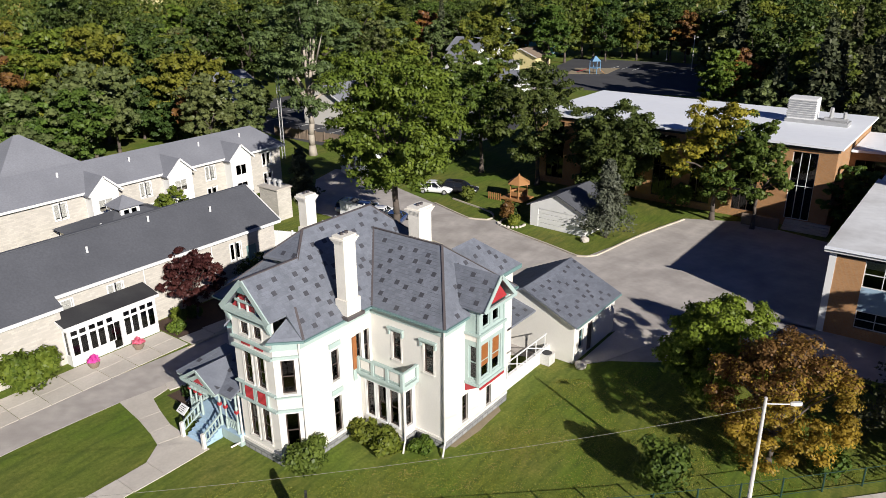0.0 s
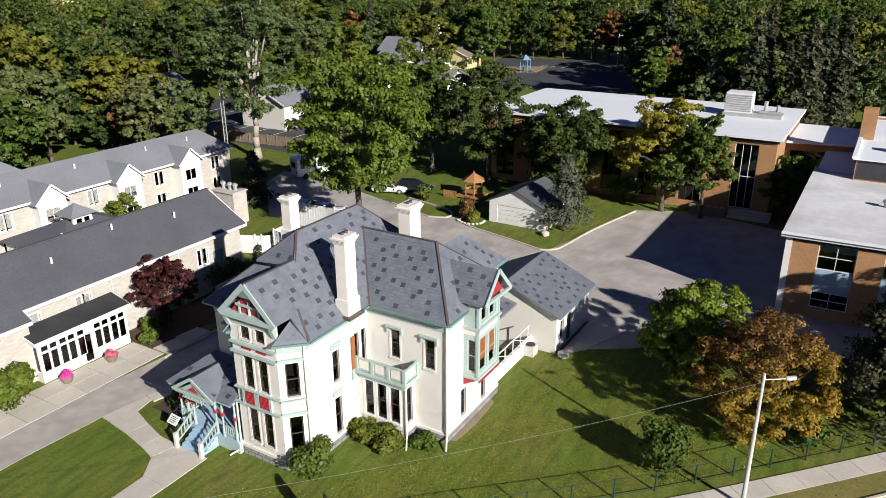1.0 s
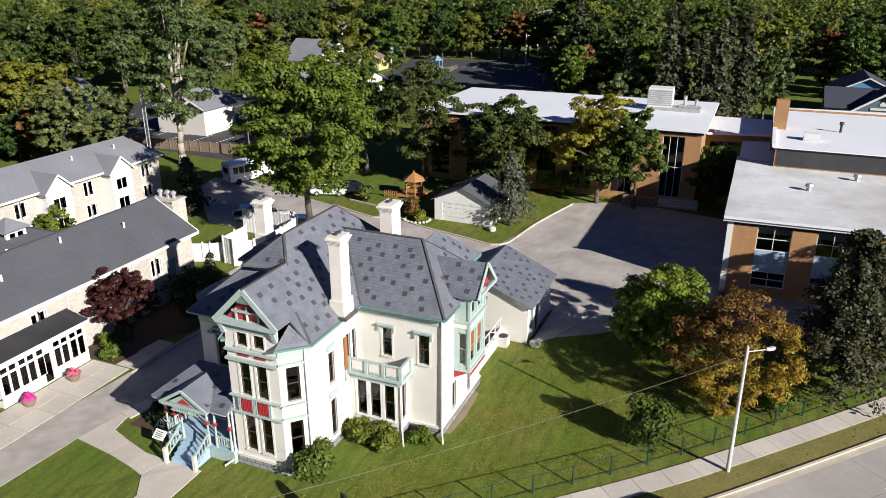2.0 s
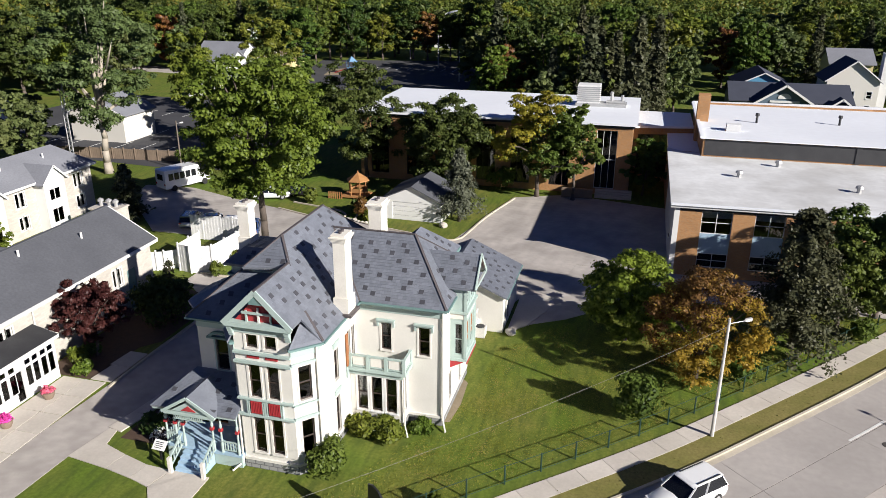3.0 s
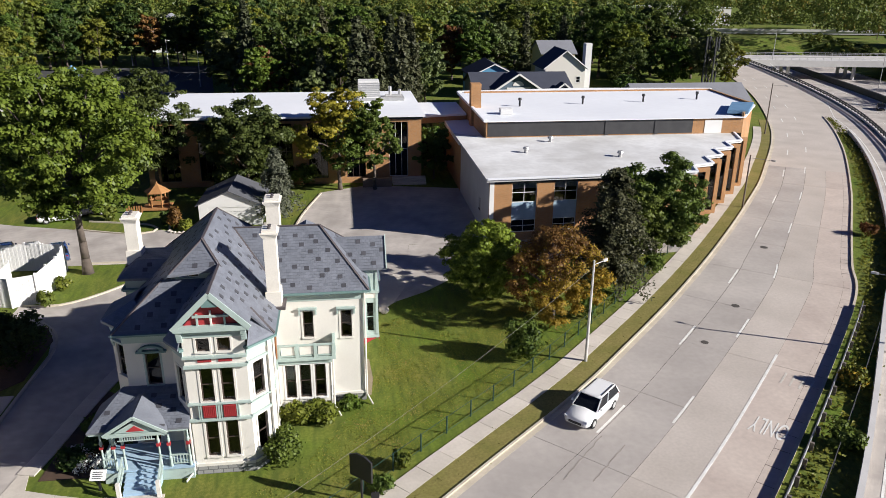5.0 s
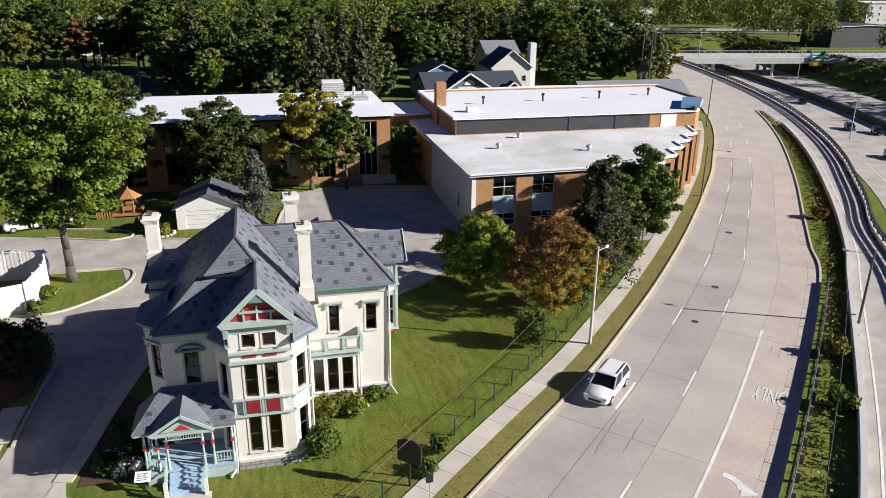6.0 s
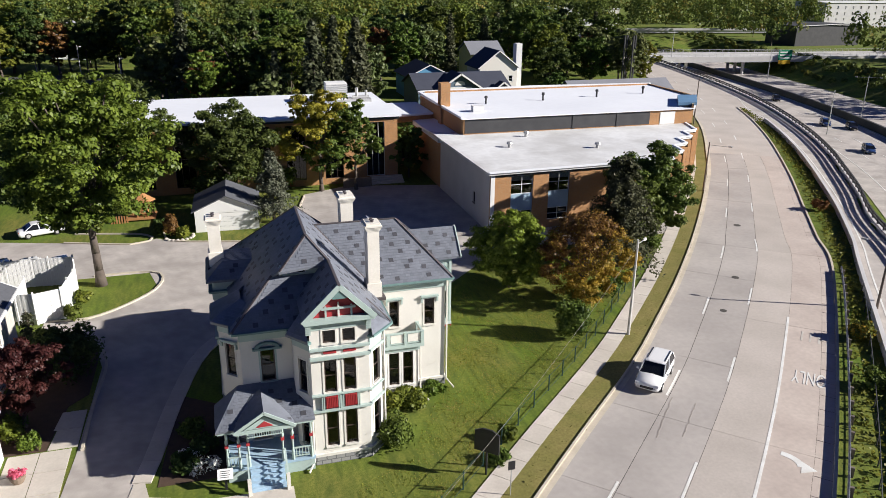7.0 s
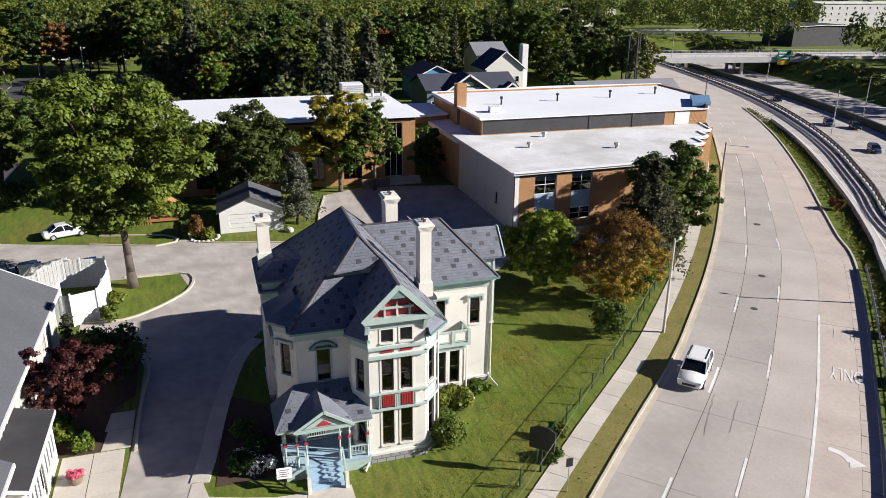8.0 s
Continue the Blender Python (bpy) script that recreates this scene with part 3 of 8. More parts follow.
def fine(line):
    return resample(line, 0.25)


marks = {}
long_n = stretch(NKERB, -30, 150)
long_r = along(long_n, RKERB)
for f, anchor in ((0.247, (23.9, 1.2)), (0.492, (29.3, 1.5))):
    ln = fine([a.lerp(b, f) for a, b in zip(long_n, long_r)])
    s = min(range(len(ln)), key=lambda k: (ln[k] - Vector(anchor)).length) % 59
    while s < len(ln) - 20:
        bm = bmesh.new()
        mark(bm, ln, s, s + 17, 0.15)
        part("lane_dash", bm, M["line"], road)
        s += 59
ln = fine([a.lerp(b, 0.735) for a, b in zip(stretch(NKERB, -28, 34), along(stretch(NKERB, -28, 34), RKERB))])
bm = bmesh.new()
mark(bm, ln, 0, len(ln), 0.18)
part("lane_line", bm, M["line"], road)
bm = bmesh.new()
ln = fine(offset(stretch(MEDR, -60, 106), 0.9) + V2([(116, 116), (130, 155), (145, 190)]))
mark(bm, ln, 0, len(ln), 0.15)
part("edge_line", bm, M["line"], road)

# turn arrow and the word on the lane
TURN_DIR = Vector((0.70, 0.714))
TURN_SIDE = Vector((0.714, -0.70))


def lane_text(word, at, size, mat):
    cu = bpy.data.curves.new("word", "FONT")
    cu.body, cu.size, cu.align_x, cu.align_y, cu.extrude = word, size, "CENTER", "CENTER", 0.004
    ob = new("word", cu)
    ang = math.atan2(-TURN_SIDE.y, -TURN_SIDE.x)
    ob.matrix_basis = Matrix.Translation((at[0], at[1], 0.042)) @ Matrix.Rotation(ang, 4, "Z") @ Matrix.Diagonal((1.0, 3.4, 1, 1))
    me = bpy.data.meshes.new_from_object(ob.evaluated_get(bpy.context.evaluated_depsgraph_get()))
    m = ob.matrix_basis.copy()
    bpy.data.objects.remove(ob)
    me.materials.clear()
    me.materials.append(M[mat])
    t = new("lane_lettering", me)
    t.matrix_basis = m
    t.parent = road
    return tagged(t, "white painted lane lettering")


lane_text("ONLY", (35.3, 0.3), 0.84, "line")
bm = bmesh.new()
c = Vector((27.3, -7.5))
arc = [c - TURN_DIR * (1.0 * math.cos(k / 8 * 1.5) - 0.5) * -1 + TURN_SIDE * (1.2 * math.sin(k / 8 * 1.5) - 0.75) for k in range(9)]
ribbon(bm, offset(arc, -0.22), offset(arc, 0.22), 0.02, 0.042)
tip = arc[-1]
prism(bm, [tuple(tip + TURN_DIR * 0.62), tuple(tip - TURN_DIR * 0.62), tuple(tip + TURN_SIDE * 0.85)], 0.02, 0.046)
part("turn_arrow", bm, M["line"], road, "white painted turn arrow")
for k in range(4):
    q = Vector((40.3, 5.3)) + TURN_SIDE * (0.62 * k - 0.95)
    e0, e1 = q - TURN_DIR * 0.9, q + TURN_DIR * 0.9
    part("worn_marking", solid([tuple(e0 - TURN_SIDE * 0.07), tuple(e0 + TURN_SIDE * 0.07), tuple(e1 + TURN_SIDE * 0.07), tuple(e1 - TURN_SIDE * 0.07)], 0.01, 0.038), M["worn_line"], road)

# tar seams and manholes
for q, r in (((42.3, 17.9), 0.35), ((52.6, 31.3), 0.4), ((36.5, 11.8), 0.3)):
    bm = bmesh.new()
    lathe(bm, q[0], q[1], [(r, 0.0), (r, 0.04), (r * 0.9, 0.046)], 16)
    tagged(part("manhole_cover", bm, M["tar"]), "dark iron manhole cover in the street", "manhole cover", "manhole covers")
for a, b in (((24.3, 0.7), (20.7, -3.2)), ((25.4, -0.4), (22.4, -3.5))):
    ln = [Vector(a).lerp(Vector(b), k / 12) + Vector((random.uniform(-.05, .05), random.uniform(-.05, .05))) for k in range(13)]
    bm = bmesh.new()
    ribbon(bm, ln, offset(ln, 0.07), 0.02, 0.039)
    part("skid_mark", bm, M["skid"], road)

# median: barrier, weeds, ramp, guard rail
seg = stretch(RKERB, -40, 105)
bm = bmesh.new()
ribbon(bm, seg, offset(seg, 0.2), -0.3, 0.16)
tagged(part("kerb_median", bm, M["kerb"]), "concrete kerb at the median", "kerb", kind="structure")
seg = stretch(MEDR, -40, 100)
bm = bmesh.new()
ribbon(bm, offset(seg, -0.35), seg, -0.4, 0.75)
tagged(part("ramp_barrier", bm, M["concrete_wall"]), "pale stained concrete ramp barrier", "barrier", kind="structure")
ramp_line = stretch(MEDR, -58, 106)
bm = bmesh.new()
ribbon(bm, ramp_line, along(ramp_line, GUARD), -0.4, 0.024)
part("ramp", bm, M["asphalt"], road, "pale concrete ramp")
bm = bmesh.new()
seg = stretch(GUARD, 104, 190)
ribbon(bm, along(seg, RKERB), seg, -0.4, 0.022)
part("ramp_merge", bm, M["concrete"], road)


def rail_fence(name, line, label, category, post_mat, rail_mat, gap, height, rails, post_r, rail_r, group="", boxy=False):
    root = thing(name, label, category, group, at=(line[0].x, line[0].y, 0))
    pts = resample(line, gap)
    post = None
    for p in pts:
        bm = bmesh.new()
        if boxy:
            box(bm, p.x - post_r, p.y - post_r, 0, p.x + post_r, p.y + post_r, height)
        else:
            tube(bm, (p.x, p.y, -0.1), (p.x, p.y, height), post_r, n=6)
        part("post", bm, M[post_mat], root)
    for z in rails:
        for a, b in zip(pts, pts[1:]):
            bm = bmesh.new()
            tube(bm, (a.x, a.y, z), (b.x, b.y, z), rail_r, n=5)
            part("rail", bm, M[rail_mat], root)
    return root


fence_line = offset(stretch(NKERB, -6, 66), -3.75)
rail_fence("boundary_fence", fence_line, "dark green metal fence along the pavement", "fence", "green_metal", "green_metal", 2.45, 1.25, (1.2, 0.15), 0.05, 0.018)


def beam_rail(line, label):
    """Crash rail: a folded steel beam on short block posts."""
    root = thing("crash_rail", label, "guard rail", at=(line[0].x, line[0].y, 0))
    bm = bmesh.new()
    prof = ((0.0, 0.36), (-0.07, 0.42), (-0.07, 0.47), (-0.01, 0.52), (-0.07, 0.57), (-0.07, 0.64), (0.0, 0.70), (0.025, 0.70), (0.025, 0.36))
    rows = [[bm.verts.new((p.x + n.x * d, p.y + n.y * d, z)) for d, z in prof] for p, n in zip(line, normals(line))]
    for a, b in zip(rows, rows[1:]):
        for k in range(len(prof)):
            q = (k + 1) % len(prof)
            bm.faces.new((a[k], a[q], b[q], b[k]))
    bm.faces.new(rows[0])
    bm.faces.new(rows[-1][::-1])
    part("beam", bm, M["steel"], root, "pale galvanised folded beam")
    for p, n in list(zip(line, normals(line)))[::2]:
        m = Matrix.Translation((p.x, p.y, 0)) @ Matrix.Rotation(math.atan2(n.y, n.x), 4, "Z")
        part("post", cbox(0.03, -0.09, -0.1, 0.26, 0.09, 0.66, m), M["wood_pole"], root)
    return root


beam_rail(offset(stretch(RKERB, -40, 53), 0.75), "galvanised steel crash rail on block posts beside the street")
rail_fence("bank_railing", offset(stretch(RKERB, -40, 50), 2.3), "thin dark rail along the weedy bank", "railing", "band", "band", 2.4, 0.9, (0.85,), 0.04, 0.03)


def guard_rail():
    root = thing("guard_rail", "dark steel guard rail on concrete beside the freeway", "guard rail", at=(GUARD[150].x, GUARD[150].y, 0))
    line = stretch(GUARD, 40, 170)
    bm = bmesh.new()
    ribbon(bm, offset(line, 0.35), offset(line, 0.75), -5.4, 0.38)
    part("retaining_wall", bm, M["concrete_wall"], root, "pale concrete retaining wall")
    for z in (0.62, 0.98):
        bm = bmesh.new()
        ribbon(bm, offset(line, 0.42), offset(line, 0.60), z, z + 0.2)
        part("rail", bm, M["band"], root)
    for p in resample(offset(line, 0.5), 2.4):
        part("post", cbox(p.x - 0.09, p.y - 0.09, 0.3, p.x + 0.09, p.y + 0.09, 1.24), M["band"], root)


guard_rail()
line = stretch(GUARD, 20, 152)
bm = bmesh.new()
ribbon(bm, offset(line, 6.2), offset(line, 24.8), -5.5, -5.14)
freeway = tagged(part("freeway_near", bm, M["asphalt"]), "grey freeway carriageway below street level", "freeway", kind="structure")
bm = bmesh.new()
ribbon(bm, offset(line, 26.4), offset(line, 44), -5.5, -5.14)
tagged(part("freeway_far", bm, M["asphalt"]), "grey freeway carriageway beyond the median wall", "freeway", kind="structure")
bm = bmesh.new()
ribbon(bm, offset(line, 25.2), offset(line, 25.8), -5.5, -3.6)
tagged(part("freeway_median_wall", bm, M["band"]), "dark stained concrete median wall", "barrier", kind="structure")
for off, dash in ((9.5, False), (13.4, True), (17.2, True), (21.0, True), (24.0, False), (27.4, False), (31.2, True), (35.0, True), (38.8, True), (42.4, False)):
    ln = offset(line, off)
    bm = bmesh.new()
    if dash:
        for s in range(0, len(ln) - 5, 15):
            mark(bm, ln, s, s + 5, 0.16, -5.12)
    else:
        mark(bm, ln, 0, len(ln), 0.16, -5.12)
    part("freeway_line", bm, M["line"], freeway)


# ---------------------------------------------------------------- walls with openings, windows, roofs
def wall(parent, p0, p1, z0, z1, mat, holes=(), thick=0.25, name="wall", top=None):
    """A wall from p0 to p1, its outer face on that line, the outside to the right. holes: (along0, along1, z0, z1)."""
    p0, p1 = Vector(p0), Vector(p1)
    length = (p1 - p0).length
    u = (p1 - p0) / length
    m = Matrix(((u.x, -u.y, 0, p0.x), (u.y, u.x, 0, p0.y), (0, 0, 1, 0), (0, 0, 0, 1)))
    ss = sorted({0.004, length - 0.004, *[v for h in holes for v in h[:2]]})
    zs = sorted({z0, z1, *[v for h in holes for v in h[2:4]]})
    bm = bmesh.new()
    for s0, s1 in zip(ss, ss[1:]):
        run = None
        for a, b in zip(zs, zs[1:]):
            hole = any(h[0] - 1e-6 <= s0 and s1 <= h[1] + 1e-6 and h[2] - 1e-6 <= a and b <= h[3] + 1e-6 for h in holes)
            if hole:
                if run:
                    box(bm, s0, 0, run[0], s1, thick, run[1], m)
                run = None
            else:
                run = (run[0] if run else a, b)
        if run:
            box(bm, s0, 0, run[0], s1, thick, run[1], m)
    part(name, bm, mat, parent)
    return m


def window(parent, m, s0, s1, z0, z1, frame_mat, glass="glass", rail=True, trim=None, hood=None, sill=True, f=0.07, set_in=0.09, mullions=0, blind=0.0):
    """A window in a wall's opening; m: the wall's matrix. Frame, meeting rail, panes, casing, hood."""
    bm = bmesh.new()
    d0, d1 = set_in, set_in + 0.08
    box(bm, s0, d0, z0, s0 + f, d1, z1, m)
    box(bm, s1 - f, d0, z0, s1, d1, z1, m)
    box(bm, s0 + f, d0, z0, s1 - f, d1, z0 + f, m)
    box(bm, s0 + f, d0, z1 - f, s1 - f, d1, z1, m)
    if rail:
        zm = (z0 + z1) / 2
        box(bm, s0 + f, d0, zm - 0.03, s1 - f, d1, zm + 0.03, m)
    for k in range(mullions):
        sm = s0 + (s1 - s0) * (k + 1) / (mullions + 1)
        box(bm, sm - f * 0.4, d0 + 0.002, z0 + f, sm + f * 0.4, d1, z1 - f, m)
    w = part("window", bm, M[frame_mat], parent)
    part("pane", cbox(s0 + f, d0 + 0.04, z0 + f, s1 - f, d0 + 0.05, z1 - f, m), M["glass_clear" if blind else glass], w)
    if blind:
        part("blind", cbox(s0 + f, d0 + 0.055, z1 - (z1 - z0) * blind, s1 - f, d0 + 0.065, z1 - f, m), M["white"], w, "pale window blind")
    if trim:
        bm = bmesh.new()
        c = 0.11
        box(bm, s0 - c, -0.03, z0 - c, s0, 0.03, z1 + c, m)
        box(bm, s1, -0.03, z0 - c, s1 + c, 0.03, z1 + c, m)
        box(bm, s0, -0.03, z1, s1, 0.03, z1 + c, m)
        part("casing", bm, M[trim], w)
    if sill:
        part("sill", cbox(s0 - 0.08, -0.09, z0 - 0.09, s1 + 0.08, 0.02, z0, m), M[trim or frame_mat], w)
    if hood:
        bm = bmesh.new()
        box(bm, s0 - 0.26, -0.20, z1 + 0.16, s1 + 0.26, 0.02, z1 + 0.27, m)
        box(bm, s0 - 0.18, -0.13, z1 + 0.08, s1 + 0.18, 0.02, z1 + 0.158, m)
        box(bm, s0 - 0.24, -0.12, z1 - 0.22, s0 - 0.13, 0.02, z1 + 0.078, m)
        box(bm, s1 + 0.13, -0.12, z1 - 0.22, s1 + 0.24, 0.02, z1 + 0.078, m)
        part("hood", bm, M[hood], w)
    return w


def inside(p, poly):
    x, y = p
    hit = False
    for (x0, y0), (x1, y1) in zip(poly, poly[1:] + poly[:1]):
        if (y0 > y) != (y1 > y) and x < (x1 - x0) * (y - y0) / (y1 - y0) + x0:
            hit = not hit
    return hit


SLATE_MESH = None


def slate_mesh():
    global SLATE_MESH
    if SLATE_MESH is None:
        bm = bmesh.new()
        box(bm, -0.15, -0.145, 0.0, 0.15, 0.145, 0.034)
        SLATE_MESH = bpy.data.meshes.new("slate")
        bm.to_mesh(SLATE_MESH)
        bm.free()
        SLATE_MESH.materials.append(M["slate_dark"])
    return SLATE_MESH


def slate_roof(parent, corners, thick=0.14, accents=True, w=0.27, h=0.21, edge="teal"):
    """A roof plane: deck, courses of slates, dark accent slates as single pieces. corners: first two along the eave."""
    pts = [Vector(c) for c in corners]
    o = pts[0]
    u = (pts[1] - pts[0])
    u.z = 0
    u.normalize()
    nrm = Vector((0, 0, 0))
    for a, b in zip(pts, pts[1:] + pts[:1]):
        nrm += a.cross(b)
    nrm.normalize()
    if nrm.z < 0:
        nrm = -nrm
    u = (u - nrm * u.dot(nrm)).normalized()
    v = nrm.cross(u).normalized()
    if v.z < 0:
        v = -v
        u = v.cross(nrm)
    flat = [((p - o).dot(u), (p - o).dot(v)) for p in pts]
    bm = bmesh.new()
    slab(bm, [tuple(p) for p in pts], thick)
    roof = part("roof", bm, M["slate"], parent)
    bm = bmesh.new()
    u0, u1 = min(f[0] for f in flat), max(f[0] for f in flat)
    v0, v1 = min(f[1] for f in flat), max(f[1] for f in flat)
    rm = Matrix((u, v, nrm)).transposed()
    row = 0
    y = v0
    spots = []
    while y < v1:
        x = u0 - (row % 2) * w / 2
        while x < u1:
            cx, cy = x + w / 2, y + h / 2
            inner = [inside((cx + a * w * 0.48, cy + b * h * 0.48), flat) for a in (-1, 1) for b in (-1, 1)]
            if all(inner):
                t = random.uniform(0.0, 0.008)
                g = 0.006
                base = o + rm @ Vector((cx, cy, 0.004))
                q = [base + rm @ Vector(c) for c in ((-w / 2 + g, -h / 2, 0.020 + t), (w / 2 - g, -h / 2, 0.020 + t), (w / 2 - g, h / 2, 0.004), (-w / 2 + g, h / 2, 0.004),
                                                     (-w / 2 + g, -h / 2, -0.003), (w / 2 - g, -h / 2, -0.003))]
                vs = [bm.verts.new(c) for c in q]
                bm.faces.new(vs[:4])
                bm.faces.new((vs[4], vs[5], vs[1], vs[0]))
            x += w
        y += h
        row += 1
    me = bpy.data.meshes.new("slating")
    bm.to_mesh(me)
    bm.free()
    me.materials.append(M["slate"])
    sl = tagged(new("slating", me), kind="stuff")
    sl.parent = roof
    if accents:
        k = 0
        y = v0 + 0.5
        while y < v1 - 0.15:
            x = u0 + (k % 2) * 0.56 + 0.35
            while x < u1:
                a, b = x + random.uniform(-0.22, 0.22), y + random.uniform(-0.2, 0.2)
                if random.random() < 0.86 and all(inside((a + i * 0.2, b + j * 0.2), flat) for i in (-1, 1) for j in (-1, 1)):
                    s = new("slate", slate_mesh())
                    s.matrix_basis = Matrix.Translation(o + rm @ Vector((a, b, 0.0))) @ rm.to_4x4() @ Matrix.Diagonal((1, 1, 1, 1))
                    s.parent = roof
                x += 1.12
            y += 0.62
            k += 1
    return roof


def beam(bm, a, b, w, h):
    """A square bar from a to b."""
    a, b = Vector(a), Vector(b)
    m = Matrix.Translation(a) @ (b - a).to_track_quat("Y", "Z").to_matrix().to_4x4()
    box(bm, -w / 2, 0, -h / 2, w / 2, (b - a).length, h / 2, m)


def bar(name, a, b, w, h, mat, parent, label=""):
    bm = bmesh.new()
    beam(bm, a, b, w, h)
    return part(name, bm, M[mat], parent, label)


# ---------------------------------------------------------------- the big house
house = thing("house", "cream Italianate house with slate roofs and sage trim", "house", at=(2, 6, 0))
EZ = 8.2


def storey_wall(p0, p1, holes=(), z1=EZ - 0.1, z0=0.55, **kw):
    m = wall(house, p0, p1, z0, z1, M["cream"], [h[:4] for h in holes])
    length = (Vector(p1) - Vector(p0)).length
    part("foundation", cbox(0, -0.06, -0.3, length, 0.24, 0.55, m), M["foundation"], house)
    part("water_table", cbox(0, -0.10, 0.55, length, 0.01, 0.72, m), M["cream"], house)
    if kw.get("frieze", True):
        part("frieze", cbox(0, -0.05, z1 - 0.62, length, 0.0, z1 - 0.12, m), M["trim"], house)
        part("cornice", cbox(-0.15, -0.26, z1 - 0.12, length + 0.15, 0.0, z1 + 0.02, m), M["teal"], house)
    for h in holes:
        kind = h[4] if len(h) > 4 else {}
        window(house, m, h[0], h[1], h[2], h[3], **{"frame_mat": "sash", "trim": "cream", **kind})
    return m


HOOD = dict(hood="trim")
m_w = storey_wall((-3.7, 2.2), (-0.8, 2.2), [(1.1, 1.9, 4.75, 6.85, dict(trim="trim")), (0.35, 1.35, 0.95, 3.15, dict(rail=False, frame_mat="amber"))])
bm = bmesh.new()
for k in range(9):
    a0, a1 = math.pi * k / 9, math.pi * (k + 1) / 9
    pts = [(1.5 + r * math.cos(a), 6.95 + 0.55 * r * math.sin(a)) for a, r in ((a0, 0.72), (a1, 0.72), (a1, 0.5), (a0, 0.5))]
    vs = [bm.verts.new(m_w @ Vector((s, y, z))) for y in (-0.22, 0.02) for s, z in pts]
    for f in ((0, 1, 2, 3), (7, 6, 5, 4), (0, 4, 5, 1), (2, 6, 7, 3)):
        bm.faces.new([vs[i] for i in f])
box(bm, 0.68, -0.24, 6.88, 2.32, 0.02, 7.0, m_w)
part("arched_hood", bm, M["teal"], house, "teal arched window hood")
storey_wall((-0.8, 2.2), (-0.8, 1.1))
storey_wall((-0.8, 1.1), (0, 0), [(0.35, 1.0, 4.7, 6.75), (0.35, 1.0, 1.2, 3.45)])
# front bay under the gable
m_b = storey_wall((0, 0), (3.3, 0), [(0.72, 1.42, 1.15, 3.45), (1.82, 2.52, 1.15, 3.45), (0.72, 1.42, 4.75, 6.8), (1.82, 2.52, 4.75, 6.8),
                                     (0.72, 1.42, 7.85, 8.65, dict(rail=False)), (1.82, 2.52, 7.85, 8.65, dict(rail=False))], z1=9.35)
for s in (0.72, 1.82):
    bm = bmesh.new()
    box(bm, s, -0.14, 3.78, s + 0.7, -0.02, 4.55, m_b)
    for k in range(7):
        box(bm, s + 0.03 + k * 0.098, -0.17, 3.8, s + 0.08 + k * 0.098, -0.14, 4.5, m_b)
    part("balconette_panel", bm, M["red"], house, "red ribbed panel under the window")
    bm = bmesh.new()
    for q in (s - 0.20, s + 0.74):
        for k in range(2):
            box(bm, q + k * 0.1 - 0.03, -0.16, 3.7, q + k * 0.1 + 0.03, -0.02, 4.55, m_b)
    part("bracket", bm, M["trim"], house)
    bm = bmesh.new()
    box(bm, s, -0.05, 7.22, s + 0.72, 0.0, 7.36, m_b)
    for k in range(5):
        box(bm, s + 0.05 + k * 0.14, -0.06, 7.245, s + 0.11 + k * 0.14, -0.05, 7.335, m_b)
    part("inset_panel", bm, M["red"], house, "narrow red carved panel")
for z, hh, mat in ((3.58, 0.12, "trim"), (4.62, 0.09, "trim"), (6.92, 0.14, "trim"), (7.5, 0.12, "trim")):
    part("string_course", cbox(-0.05, -0.2, z, 3.35, 0.0, z + hh, m_b), M[mat], house)
# canted right face of the bay, with curved bands
m_c = storey_wall((3.3, 0), (4.3, 1.1), [(0.38, 1.12, 1.15, 3.45), (0.38, 1.12, 4.75, 6.85)])
for m, ln in ((m_c, 1.49),):
    for z, hh in ((3.6, 0.16), (4.5, 0.08), (6.98, 0.16)):
        part("string_course", cbox(-0.02, -0.14, z, ln, 0.0, z + hh, m), M["trim"], house)
m_s = storey_wall((4.3, 1.1), (4.3, 6.8), [(2.25, 2.85, 0.75, 3.2), (2.25, 2.85, 4.3, 6.3), (4.3, 4.75, 4.35, 6.55, dict(glass="glass")), (5.0, 5.45, 4.35, 6.55)])
part("shutter", cbox(3.95, -0.10, 4.35, 4.28, -0.05, 6.5, m_s), M["amber"], house, "orange varnished wooden shutter")
for z in (3.42, 6.5):
    part("lintel", cbox(2.1, -0.1, z, 3.0, 0.0, z + 0.3, m_s), M["trim"], house)
bm = bmesh.new()
for k in range(8):
    a = k / 7 * math.pi / 2
    box(bm, 3.95, -0.06 - 0.04 * math.cos(a), 3.6 + 0.1 * k, 4.25 - 0.1 * math.sin(a), 0.0, 3.72 + 0.1 * k, m_s)
part("scroll_bracket", bm, M["trim"], house)
storey_wall((4.3, 6.8), (9.85, 6.8), [(1.7, 2.35, 4.9, 6.75, HOOD), (4.1, 4.8, 4.8, 6.7, HOOD)])
m_r = storey_wall((9.85, 6.8), (9.85, 13.5), [(1.75, 2.35, 0.9, 2.75), (4.35, 4.9, 0.75, 2.15), (2.4, 4.4, 4.0, 8.0, None)][:2])
storey_wall((9.85, 13.5), (4.3, 13.5), [(1.0, 1.7, 4.8, 6.7), (3.2, 3.9, 4.8, 6.7)])
storey_wall((4.3, 13.5), (4.3, 14.8))
storey_wall((4.3, 14.8), (-3.7, 14.8), [(1.0, 1.8, 4.8, 6.7), (5.0, 5.8, 4.8, 6.7)])
storey_wall((-3.7, 14.8), (-3.7, 12.2))
storey_wall((-3.7, 12.2), (-5.0, 12.2))
